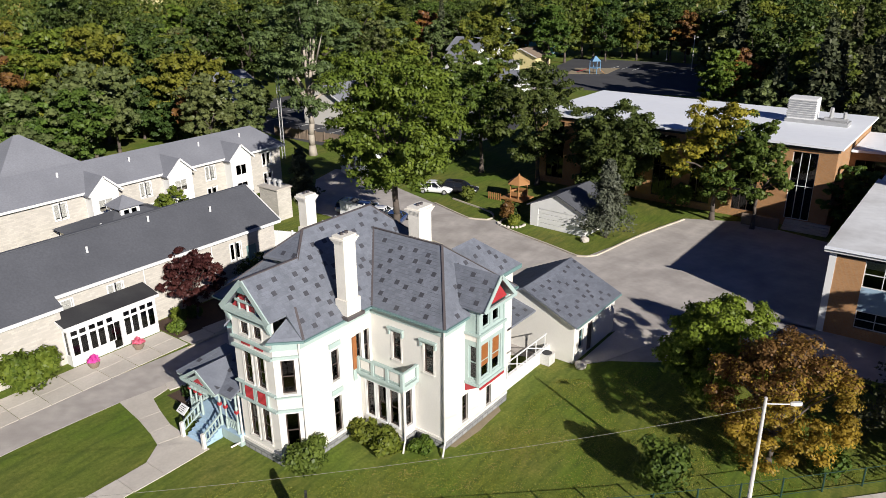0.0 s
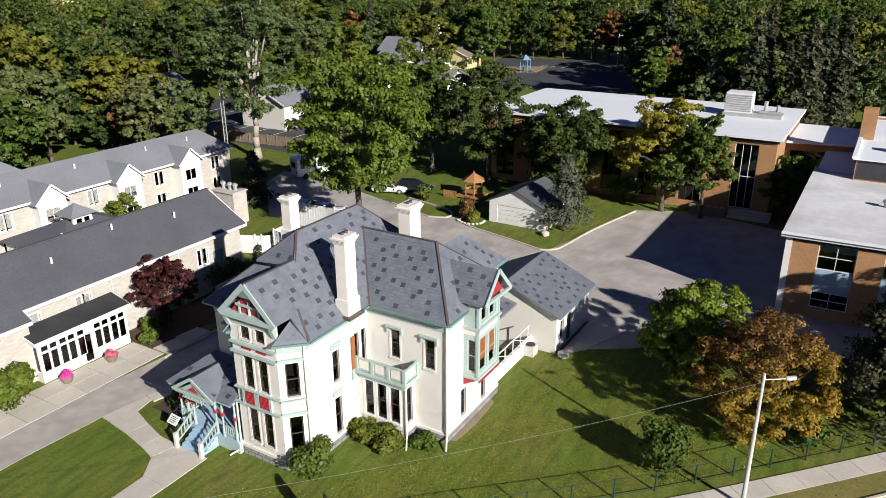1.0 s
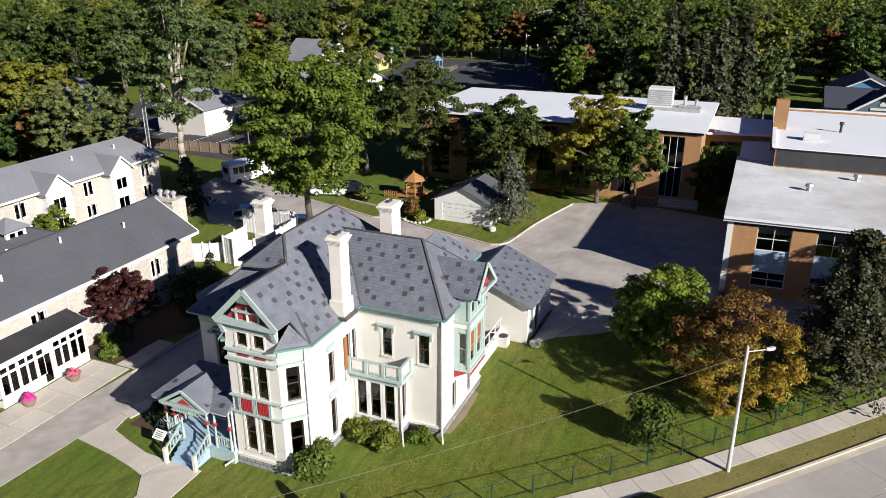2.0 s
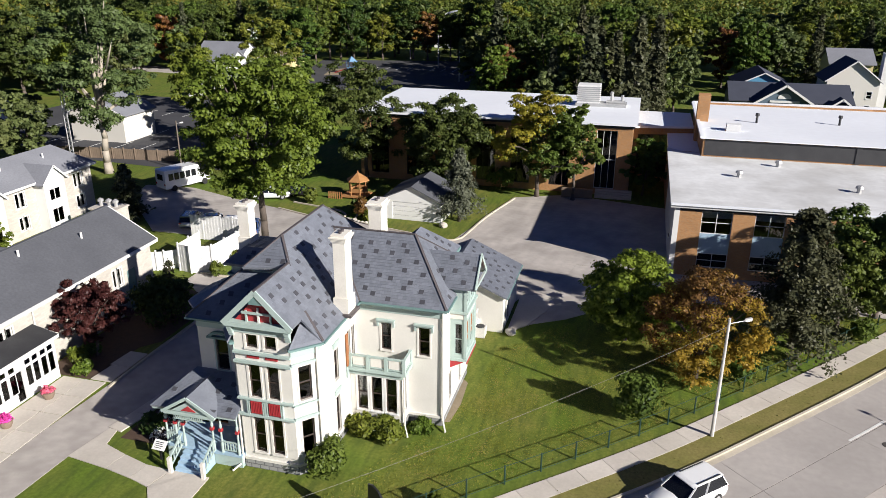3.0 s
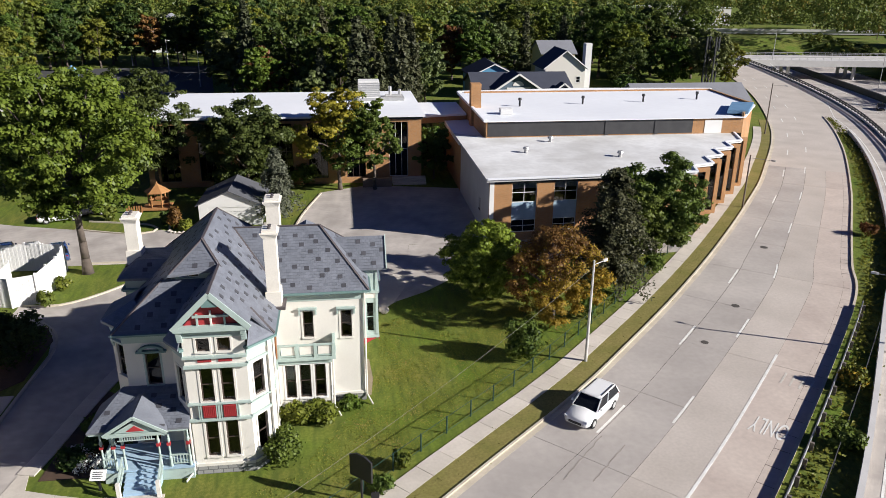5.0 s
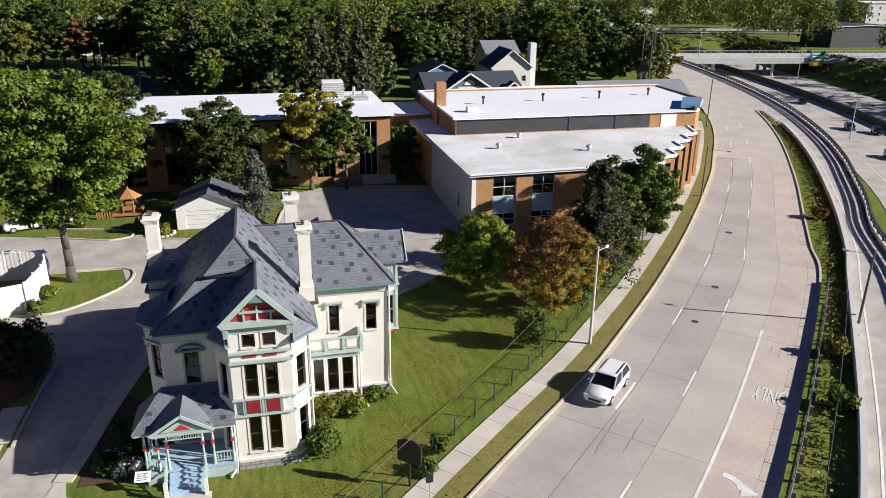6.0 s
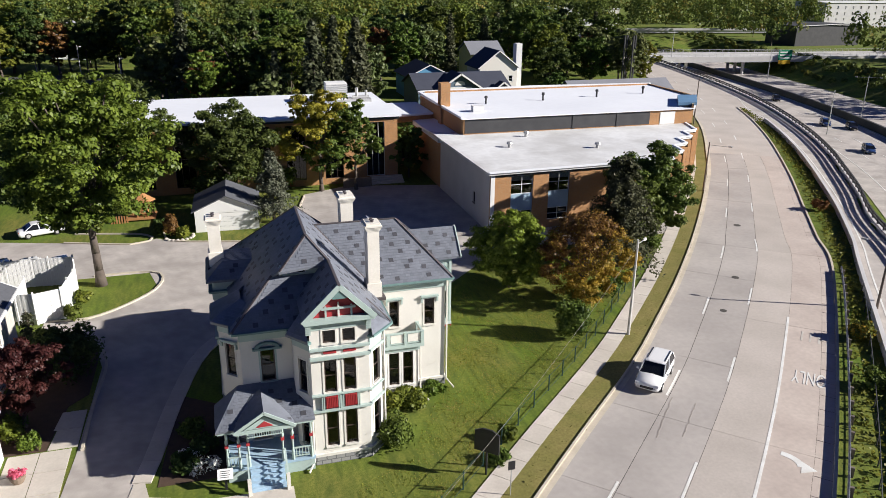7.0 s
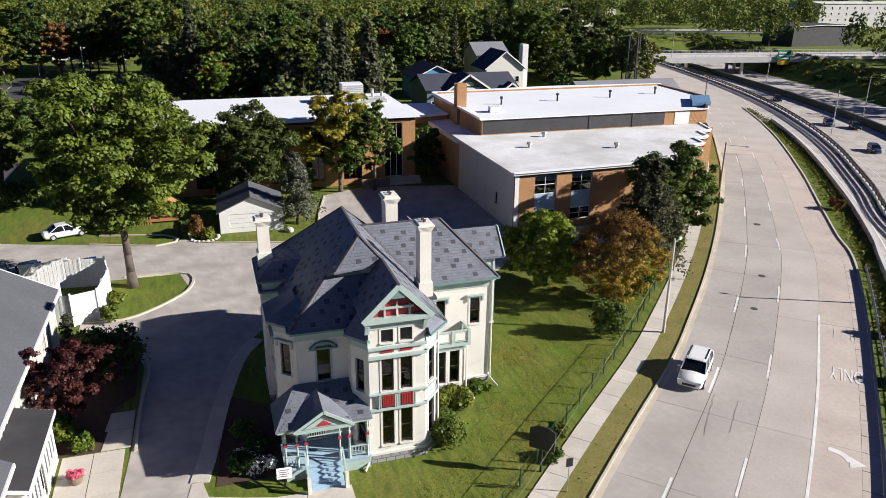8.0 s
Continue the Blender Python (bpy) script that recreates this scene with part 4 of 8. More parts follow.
storey_wall((-5.0, 12.2), (-5.0, 8.6), [(0.6, 1.3, 4.8, 6.7)])
storey_wall((-5.0, 8.6), (-3.7, 8.6))
storey_wall((-3.7, 8.6), (-3.7, 7.2))
storey_wall((-3.7, 7.2), (-4.8, 6.2), [(0.4, 1.1, 4.75, 6.8)])
m_wb = storey_wall((-4.8, 6.2), (-4.8, 4.0), [(0.3, 0.95, 4.75, 6.8, HOOD), (1.25, 1.9, 4.75, 6.8, HOOD), (0.5, 1.7, 1.1, 3.3)])
storey_wall((-4.8, 4.0), (-3.7, 3.0), [(0.4, 1.1, 4.75, 6.8, HOOD), (0.4, 1.1, 1.1, 3.3)])
storey_wall((-3.7, 3.0), (-3.7, 2.2))
part("attic_floor", solid([(-3.5, 2.4), (4.1, 2.4), (4.1, 7), (9.6, 7), (9.6, 13.3), (4.1, 13.3), (4.1, 14.6), (-3.5, 14.6)], 7.7, 7.9), M["board"], house)
part("upper_floor", solid([(-3.5, 2.4), (4.1, 2.4), (4.1, 7), (9.6, 7), (9.6, 13.3), (4.1, 13.3), (4.1, 14.6), (-3.5, 14.6)], 3.9, 4.1), M["board"], house)

# roofs
SE = lambda x: EZ + (4.8 - x) * 1.03
SW = lambda x: EZ + (x + 4.1) * 0.899
GL = lambda x: 11.39 - (1.7 - x) * 0.995
WF = lambda y: EZ + (y - 6.4) * 0.85
slate_roof(house, [(4.8, 0.95, SE(4.8)), (4.8, 15.2, SE(4.8)), (0.65, 11.1, SE(0.65)), (0.65, 5.2, SE(0.65)), (1.72, 3.65, SE(1.72)), (1.7, -0.38, SE(1.7)), (3.6, -0.38, SE(3.6)), (3.6, 0.95, SE(3.6))])
slate_roof(house, [(4.8, 15.2, EZ), (-4.1, 15.2, EZ), (0.65, 11.1, SE(0.65))])
slate_roof(house, [(-4.1, 15.2, EZ), (-4.1, 1.8, EZ), (-1.55, 4.15, SW(-1.55)), (-0.95, 3.65, SW(-0.95)), (0.65, 5.2, SW(0.65)), (0.65, 11.1, SW(0.65))])
slate_roof(house, [(-4.1, 1.8, EZ), (-0.1, 1.8, EZ), (1.2, 4.15, EZ + 2.29), (-1.55, 4.15, EZ + 2.29)])
slate_roof(house, [(-0.3, 3.0, GL(-0.3)), (-0.3, -0.38, GL(-0.3)), (1.7, -0.38, GL(1.7)), (1.7, 4.15, GL(1.7))])
slate_roof(house, [(-1.15, 3.55, 10.9), (1.85, 3.55, 11.2), (0.65, 5.2, 12.50)])
slate_roof(house, [(3.45, -0.42, 8.25), (4.8, 1.0, 8.2), (3.5, 1.7, 9.5)], accents=False)
slate_roof(house, [(-1.2, 1.0, 8.2), (-0.15, -0.42, 8.25), (0.0, 1.7, 9.5)], accents=False)
slate_roof(house, [(4.8, 6.4, EZ), (10.25, 6.4, EZ), (7.25, 10.15, WF(10.15)), (1.75, 10.15, WF(10.15))])
slate_roof(house, [(10.25, 6.4, EZ), (10.25, 13.9, EZ), (7.25, 10.15, WF(10.15))])
slate_roof(house, [(10.25, 13.9, EZ), (4.8, 13.9, EZ), (1.75, 10.15, WF(10.15)), (7.25, 10.15, WF(10.15))], accents=False)
slate_roof(house, [(-5.35, 12.6, 8.9), (-5.35, 8.2, 8.9), (-4.3, 9.3, 9.75), (-4.3, 11.5, 9.75)], accents=False)
slate_roof(house, [(-5.35, 8.2, 8.9), (-3.2, 8.2, 8.9), (-1.6, 9.3, 9.75), (-4.3, 9.3, 9.75)])
slate_roof(house, [(-4.3, 9.3, 9.75), (-1.6, 9.3, 9.75), (-1.6, 11.5, 9.75), (-4.3, 11.5, 9.75)], accents=False)
slate_roof(house, [(-3.2, 12.6, 8.9), (-5.35, 12.6, 8.9), (-4.3, 11.5, 9.75), (-1.6, 11.5, 9.75)], accents=False)
slate_roof(house, [(-5.2, 6.4, EZ), (-5.2, 3.8, EZ), (-3.4, 4.4, 9.2), (-3.4, 5.8, 9.2)], accents=False)
slate_roof(house, [(-5.2, 3.8, EZ), (-3.9, 2.6, EZ), (-3.0, 3.6, 9.15), (-3.4, 4.4, 9.2)], accents=False)
slate_roof(house, [(-3.9, 7.6, EZ), (-5.2, 6.4, EZ), (-3.4, 5.8, 9.2), (-3.0, 6.6, 9.15)], accents=False)
part("low_wall", cbox(-5.0, 8.6, EZ - 0.2, -3.7, 12.2, 8.78), M["trim"], house)
# ridges, hips and gutters
for a, b in (((0.65, 5.2, 12.5), (0.65, 11.1, 12.5)), ((1.75, 10.15, 11.42), (7.25, 10.15, 11.42)), ((7.25, 10.15, 11.42), (10.25, 6.4, 8.24)), ((7.25, 10.15, 11.42), (10.25, 13.9, 8.24)),
             ((1.7, -0.38, 11.42), (1.7, 3.7, 11.42)), ((0.65, 5.2, 12.5), (-1.1, 3.6, 10.95)), ((0.65, 5.2, 12.5), (1.8, 3.6, 11.25)), ((-4.1, 1.8, 8.24), (-1.55, 4.15, 10.52)),
             ((0.65, 11.1, 12.5), (4.8, 15.2, 8.24)), ((0.65, 11.1, 12.5), (-4.1, 15.2, 8.24)), ((4.8, 6.4, 8.22), (1.75, 10.15, 11.38)), ((3.5, 1.7, 9.55), (4.8, 1.0, 8.26))):
    bar("ridge_cap", a, b, 0.14, 0.06, "flash", house)
for a, b in (((4.86, 1.0, 8.15), (4.86, 6.4, 8.15)), ((4.8, 6.34, 8.15), (10.3, 6.34, 8.15)), ((10.31, 6.4, 8.15), (10.31, 8.6, 8.15)), ((10.31, 11.7, 8.15), (10.31, 13.9, 8.15)), ((-4.1, 1.74, 8.15), (-0.8, 1.74, 8.15)),
             ((3.45, -0.48, 8.18), (4.86, 0.96, 8.14)), ((-4.16, 2.0, 8.15), (-4.16, 2.9, 8.15))):
    bar("gutter", a, b, 0.12, 0.12, "teal", house)
# attic window strip under the small hip
m_a = wall(house, (-1.05, 4.1), (1.2, 4.1), 9.6, 11.05, M["trim"], [(0.35, 1.5, 10.5, 10.85)])
window(house, m_a, 0.35, 1.5, 10.5, 10.85, "white", rail=False, mullions=1, sill=False, f=0.05)
part("attic_cheek", cbox(-1.1, 4.1, 9.4, -0.9, 5.0, 10.95), M["trim"], house)

# decorated front gable
bm = bmesh.new()
vs = [bm.verts.new(p) for p in ((0.12, 0.03, 9.35), (3.2, 0.03, 9.35), (1.66, 0.03, 11.0), (0.12, 0.25, 9.35), (3.2, 0.25, 9.35), (1.66, 0.25, 11.0))]
for f in ((0, 1, 2), (5, 4, 3), (0, 3, 4, 1), (1, 4, 5, 2), (2, 5, 3, 0)):
    bm.faces.new([vs[i] for i in f])
part("gable_panel", bm, M["red"], house, "red panelled gable field")
for a, b, w in (((-0.34, -0.36, 9.32), (1.7, -0.36, 11.32), 0.3), ((3.66, -0.36, 9.32), (1.7, -0.36, 11.32), 0.3)):
    bar("bargeboard", a, b, 0.08, w, "trim", house)
bar("gable_beam", (-0.3, -0.3, 9.32), (3.62, -0.3, 9.32), 0.16, 0.26, "trim", house)
bar("gable_soffit", (-0.2, -0.12, 9.4), (3.5, -0.12, 9.4), 0.5, 0.08, "trim", house)
for x, z in ((0.95, 9.75), (1.66, 9.95), (2.37, 9.75)):
    bar("gable_strut", (x, -0.06, 9.4), (x, -0.06, z + 0.35), 0.1, 0.09, "cream" if x == 1.66 else "trim", house)
bar("gable_tie", (0.72, -0.1, 9.98), (2.6, -0.1, 9.98), 0.1, 0.12, "trim", house)
bar("gable_finial_board", (1.3, -0.32, 10.85), (2.1, -0.32, 10.85), 0.07, 0.5, "teal", house)
for x in (-0.12, 3.22):
    bm = bmesh.new()
    for k in range(6):
        box(bm, x - 0.08, -0.34 + 0.05 * k, 8.5 + 0.13 * (5 - k), x + 0.2, 0.02, 8.64 + 0.13 * (5 - k))
    part("scroll_bracket", bm, M["trim"], house)

# chimneys
# rear ell behind the wing, two storeys under a hipped slate roof
for a, b in (((4.3, 17.0), (4.3, 13.2)), ((8.0, 13.2), (8.0, 17.0)), ((8.0, 17.0), (4.3, 17.0))):
    wall(house, a, b, 0.0, 7.95, M["cream"])
for a, b in (((8.4, 13.7), (8.4, 17.4)), ((8.4, 17.4), (3.9, 17.4)), ((3.9, 17.4), (3.9, 13.7))):
    bar("eave_trim", (*a, 8.0), (*b, 8.0), 0.12, 0.26, "teal", house)
slate_roof(house, [(8.4, 13.5, 8.15), (8.4, 17.4, 8.15), (6.15, 15.0, 10.2), (6.15, 12.6, 10.2)])
slate_roof(house, [(8.4, 17.4, 8.15), (3.9, 17.4, 8.15), (6.15, 15.0, 10.2)], accents=False)
slate_roof(house, [(3.9, 17.4, 8.15), (3.9, 13.5, 8.15), (6.15, 12.6, 10.2), (6.15, 15.0, 10.2)], accents=False)


def chimney(x, y, z0, z1, w, d, flash=True):
    def block(e, lo, hi):
        return cbox(x - w / 2 - e, y - d / 2 - e, lo, x + w / 2 + e, y + d / 2 + e, hi)
    ch = part("chimney", block(0.0, z0 + 0.95, z1 - 0.5), M["chimney"], house, "tall cream painted brick chimney")
    part("plinth", block(0.09, z0, z0 + 0.95), M["chimney"], ch)
    for k in range(4):
        part("corbel", block(0.03 + 0.045 * k, z1 - 0.5 + 0.09 * k, z1 - 0.41 + 0.09 * k), M["chimney"], ch)
    part("cap", block(0.06, z1 - 0.14, z1), M["chimney"], ch)
    if flash:
        part("flashing", cbox(x - w / 2 - 0.2, y - d / 2 - 0.25, z0 - 0.15, x + w / 2 + 0.3, y + d / 2 + 0.2, z0 + 0.03), M["flash"], ch)
    for q in (-0.18, 0.18):
        bm = bmesh.new()
        lathe(bm, x, y + q, [(0.1, z1), (0.1, z1 + 0.12), (0.13, z1 + 0.14)], 10)
        part("flue", bm, M["flash"], ch)


chimney(4.55, 4.75, 8.35, 13.15, 0.72, 0.95)
chimney(4.15, 11.9, 8.9, 12.9, 0.85, 1.25)
chimney(-4.6, 10.4, 9.2, 12.5, 0.75, 0.9)

# bay window with balcony in the corner
m_q = wall(house, (4.32, 5.65), (7.65, 5.65), 0.5, 4.0, M["cream"], [(0.45, 1.1, 1.15, 3.55), (1.35, 2.05, 1.15, 3.55), (2.3, 3.0, 1.15, 3.55)])
for s0, s1 in ((0.45, 1.1), (1.35, 2.05), (2.3, 3.0)):
    window(house, m_q, s0, s1, 1.15, 3.55, "sash", trim="white", blind=0.45 if s0 < 1 else 0.0)
m_q2 = wall(house, (7.65, 5.65), (7.65, 6.8), 0.5, 4.0, M["cream"], [(0.25, 0.85, 1.15, 3.55)])
window(house, m_q2, 0.25, 0.85, 1.15, 3.55, "sash", trim="white")
part("bay_base", cbox(4.3, 5.58, -0.2, 7.72, 6.8, 0.5), M["foundation"], house)
part("balcony_floor", cbox(4.32, 5.32, 4.0, 8.0, 6.78, 4.22), M["trim"], house)
part("balcony_frieze", cbox(4.32, 5.55, 3.66, 7.75, 6.78, 4.0), M["trim"], house)
for p in ((4.45, 5.42), (5.6, 5.42), (6.75, 5.42), (7.88, 5.42), (7.88, 6.7)):
    part("baluster_post", cbox(p[0] - 0.1, p[1] - 0.1, 4.22, p[0] + 0.1, p[1] + 0.1, 5.12), M["trim"], house)
for a, b in (((4.5, 5.42), (7.88, 5.42)), ((7.88, 5.42), (7.88, 6.7))):
    bar("balcony_rail", (*a, 5.06), (*b, 5.06), 0.14, 0.1, "trim", house)
    bar("balcony_rail", (*a, 4.34), (*b, 4.34), 0.1, 0.08, "trim", house)
for x0, x1 in ((4.62, 5.44), (5.76, 6.6), (6.92, 7.72)):
    part("balcony_panel", cbox(x0, 5.40, 4.40, x1, 5.44, 4.98), M["cream"], house)
part("balcony_panel", cbox(7.86, 5.6, 4.40, 7.9, 6.55, 4.98), M["cream"], house)

# oriel on the street side
oy0, oy1, ox = 8.85, 11.45, 10.85
m_o = wall(house, (ox, oy0), (ox, oy1), 3.75, 8.75, M["trim"], [(0.26, 1.18, 4.0, 6.25), (1.42, 2.34, 4.0, 6.25), (0.38, 1.16, 7.3, 8.2), (1.42, 2.2, 7.3, 8.2)], 0.15)
for s0, s1, z0, z1 in ((0.26, 1.18, 4.0, 6.25), (1.42, 2.34, 4.0, 6.25), (0.38, 1.16, 7.3, 8.2), (1.42, 2.2, 7.3, 8.2)):
    w = window(house, m_o, s0, s1, z0, z1, "trim", glass="glass_clear" if z1 < 7 else "glass", rail=z1 < 7, sill=False)
    if z1 < 7:
        part("curtain", cbox(s0 + 0.08, 0.105, z0 + 0.75, s1 - 0.08, 0.125, z1 - 0.08, m_o), M["amber"], w, "orange wooden shutter")
m_o2 = wall(house, (9.85, oy0), (ox, oy0), 3.75, 8.75, M["trim"], [(0.25, 0.8, 4.0, 6.2)], 0.15)
window(house, m_o2, 0.25, 0.8, 4.0, 6.2, "trim", sill=False)
wall(house, (ox, oy1), (9.85, oy1), 3.75, 8.75, M["cream"], [], 0.15)
part("oriel_panel", cbox(9.86, oy0 - 0.03, 6.55, ox + 0.03, oy1 + 0.03, 6.95), M["cream"], house)
part("oriel_shelf", cbox(9.86, oy0 - 0.14, 6.95, ox + 0.16, oy1 + 0.14, 7.1), M["trim"], house)
part("oriel_sill", cbox(9.86, oy0 - 0.08, 3.6, ox + 0.1, oy1 + 0.08, 3.78), M["trim"], house)
bm = bmesh.new()
prism(bm, [(9.86, oy0), (ox, oy0), (ox, oy1), (9.86, oy1)], lambda x, y: 3.6 - (ox + 0.02 - x) * 0.55, 3.6)
part("oriel_skirt", bm, M["red"], house, "red skirt board under the oriel")
bar("oriel_edge", (ox + 0.08, oy0, 3.5), (ox + 0.08, oy1, 3.5), 0.06, 0.16, "red", house, "red edge board under the oriel")
bar("oriel_corner", (ox - 0.02, oy0 + 0.02, 3.8), (ox - 0.02, oy0 + 0.02, 8.7), 0.16, 0.16, "trim", house)
bar("oriel_corner", (ox - 0.02, oy1 - 0.02, 3.8), (ox - 0.02, oy1 - 0.02, 8.7), 0.16, 0.16, "trim", house)
yc = (oy0 + oy1) / 2
slate_roof(house, [(8.9, oy0 - 0.3, 8.8), (11.5, oy0 - 0.3, 8.8), (11.5, yc, 10.5), (8.1, yc, 10.5)], w=0.25)
slate_roof(house, [(11.5, oy1 + 0.3, 8.8), (8.9, oy1 + 0.3, 8.8), (8.1, yc, 10.5), (11.5, yc, 10.5)], w=0.25)
for y in (oy0 - 0.34, oy1 + 0.34):
    bar("bargeboard", (11.5, y, 8.74), (11.5, yc, 10.46), 0.07, 0.24, "trim", house)
bar("gable_beam", (11.46, oy0 - 0.2, 8.78), (11.46, oy1 + 0.2, 8.78), 0.12, 0.2, "trim", house)
bm = bmesh.new()
vs = [bm.verts.new(p) for p in ((11.2, oy0 + 0.25, 8.85), (11.2, oy1 - 0.25, 8.85), (11.2, yc, 10.1), (ox - 0.6, oy0, 8.7), (ox - 0.6, oy1, 8.7), (ox - 0.6, yc, 10.2))]
for f in ((0, 1, 2), (5, 4, 3), (0, 3, 4, 1), (1, 4, 5, 2), (2, 5, 3, 0)):
    bm.faces.new([vs[i] for i in f])
part("gable_panel", bm, M["red"], house, "red gable field of the oriel")

# downpipes
for pts in (((9.95, 6.72, 8.0), (9.95, 6.68, 0.5), (10.3, 6.0, 0.1)), ((7.8, 5.6, 4.0), (7.8, 5.6, 0.45), (8.2, 4.9, 0.08)), ((-0.1, -0.12, 3.7), (-0.1, -0.12, 0.35), (-0.5, -0.75, 0.08)), ((4.36, 1.0, 7.9), (4.38, 1.0, 0.5))):
    bm = bmesh.new()
    for a, b in zip(pts, pts[1:]):
        tube(bm, a, b, 0.06, n=6)
    part("downpipe", bm, M["cream"], house)

# porch
porch = thing("porch", "pale blue and sage wooden porch with slate roof", "porch", at=(-2.8, 0.5, 0))
part("deck", cbox(-5.0, -0.35, 0.72, -0.05, 2.2, 0.86), M["blue_porch"], porch)
part("skirt", cbox(-4.95, -0.3, -0.1, -0.1, 2.15, 0.72), M["trim"], porch)
for k in range(5):
    part("step", cbox(-3.75, -0.35 - 0.28 * (k + 1), 0, -1.85, -0.35 - 0.28 * k, 0.86 - 0.165 * (k + 1)), M["blue_porch"], porch)
for x in (-3.85, -1.75):
    part("newel_post", cbox(x - 0.1, -1.85, 0, x + 0.1, -1.65, 1.05), M["cream"], porch)
    bar("stair_rail", (x, -1.75, 0.95), (x, -0.35, 1.75), 0.09, 0.08, "trim", porch)
    bar("stair_rail", (x, -1.75, 0.35), (x, -0.35, 1.05), 0.07, 0.06, "trim", porch)
    for k in range(5):
        y = -1.55 + 0.25 * k
        z = 0.35 + (y + 1.75) * 0.5
        part("baluster", cbox(x - 0.025, y - 0.025, z, x + 0.025, y + 0.025, z + 0.62), M["trim"], porch)
for x, y in ((-4.25, -0.25), (-3.75, -0.25), (-1.85, -0.25), (-1.3, -0.25), (-4.9, -0.2), (-4.9, 1.2), (-0.25, -0.25)):
    bm = bmesh.new()
    lathe(bm, x, y, [(0.09, 0.86), (0.09, 1.5), (0.06, 1.55), (0.06, 2.5), (0.09, 2.56), (0.09, 2.7), (0.06, 2.75), (0.06, 3.3), (0.1, 3.35), (0.1, 3.5)], 8)
    post = part("post", bm, M["trim"], porch)
    part("post_block", cbox(x - 0.1, y - 0.1, 2.28, x + 0.1, y + 0.1, 2.46), M["red"], post, "small red block on the post")
for a, b in (((-4.9, -0.25), (-4.25, -0.25)), ((-1.3, -0.25), (-0.25, -0.25)), ((-4.9, -0.2), (-4.9, 1.2)), ((-4.9, 1.2), (-4.9, 2.1))):
    bar("rail", (*a, 1.6), (*b, 1.6), 0.08, 0.07, "trim", porch)
    bar("rail", (*a, 1.05), (*b, 1.05), 0.07, 0.06, "trim", porch)
    n = max(2, int((Vector(b) - Vector(a)).length / 0.16))
    for k in range(1, n):
        q = Vector(a).lerp(Vector(b), k / n)
        part("baluster", cbox(q.x - 0.025, q.y - 0.025, 1.07, q.x + 0.025, q.y + 0.025, 1.57), M["trim"], porch)
bar("fascia", (-5.3, -0.62, 3.52), (-0.1, -0.62, 3.52), 0.1, 0.2, "trim", porch)
bar("fascia", (-5.35, -0.6, 3.52), (-5.35, 2.1, 3.52), 0.1, 0.2, "white", porch)
slate_roof(porch, [(-5.4, -0.68, 3.62), (0.0, -0.68, 3.62), (-0.2, 2.18, 4.75), (-4.0, 2.18, 4.75)], thick=0.1, w=0.25)
slate_roof(porch, [(-5.4, 2.3, 3.62), (-5.4, -0.68, 3.62), (-4.0, 2.18, 4.75)], thick=0.1, w=0.25, accents=False)
slate_roof(porch, [(-1.15, -1.0, 3.62), (-1.15, 0.2, 3.72), (-2.78, 1.7, 4.66), (-2.78, -1.0, 4.66)], thick=0.1, w=0.25)
slate_roof(porch, [(-4.42, 0.2, 3.72), (-4.42, -1.0, 3.62), (-2.78, -1.0, 4.66), (-2.78, 1.7, 4.66)], thick=0.1, w=0.25)
for x in (-4.46, -1.1):
    bar("bargeboard", (x, -1.03, 3.58), (-2.78, -1.03, 4.64), 0.06, 0.18, "trim", porch)
bar("gable_beam", (-4.35, -0.98, 3.56), (-1.2, -0.98, 3.56), 0.1, 0.18, "trim", porch)
bm = bmesh.new()
prism_pts = ((-3.9, -0.9, 3.66), (-1.66, -0.9, 3.66), (-2.78, -0.9, 4.35), (-3.9, -0.8, 3.66), (-1.66, -0.8, 3.66), (-2.78, -0.8, 4.35))
vs = [bm.verts.new(p) for p in prism_pts]
for f in ((0, 1, 2), (5, 4, 3), (0, 3, 4, 1), (1, 4, 5, 2), (2, 5, 3, 0)):
    bm.faces.new([vs[i] for i in f])
part("gable_panel", bm, M["trim"], porch)
bm = bmesh.new()
vs = [bm.verts.new(p) for p in ((-3.25, -0.93, 3.74), (-2.31, -0.93, 3.74), (-2.78, -0.93, 4.08), (-3.25, -0.9, 3.74), (-2.31, -0.9, 3.74), (-2.78, -0.9, 4.08))]
for f in ((0, 1, 2), (5, 4, 3), (0, 3, 4, 1), (1, 4, 5, 2), (2, 5, 3, 0)):
    bm.faces.new([vs[i] for i in f])
part("gable_ornament", bm, M["red"], porch, "small red gable ornament")
for k in range(14):
    x = -3.6 + k * 0.126
    part("spindle", cbox(x - 0.02, -0.97, 3.22, x + 0.02, -0.93, 3.46), M["trim"], porch)
bar("spindle_rail", (-3.75, -0.95, 3.2), (-1.8, -0.95, 3.2), 0.05, 0.05, "trim", porch)
for x in (-4.25, -1.3):
    bar("brace", (x, -0.3, 3.42), (x, -0.95, 3.42), 0.09, 0.12, "trim", porch)

# garage behind the house
garage = thing("garage", "cream garage with slate gable roof", "garage", at=(8, 23, 0))
GX0, GX1, GY0, GY1 = 3.4, 11.2, 20.3, 26.9
gm = wall(garage, (GX0, GY0), (GX1, GY0), -0.2, 3.2, M["cream"])
gm2 = wall(garage, (GX1, GY0), (GX1, GY1), -0.2, 3.2, M["cream"], [(0.7, 1.4, 0.9, 2.4), (2.1, 3.0, 0.05, 2.4)])
window(garage, gm2, 0.7, 1.4, 0.9, 2.4, "teal", trim="cream")
bm = bmesh.new()
for k in range(3):
    box(bm, 2.1, 0.1, 0.05 + 0.78 * k, 3.0, 0.16, 0.80 + 0.78 * k, gm2)
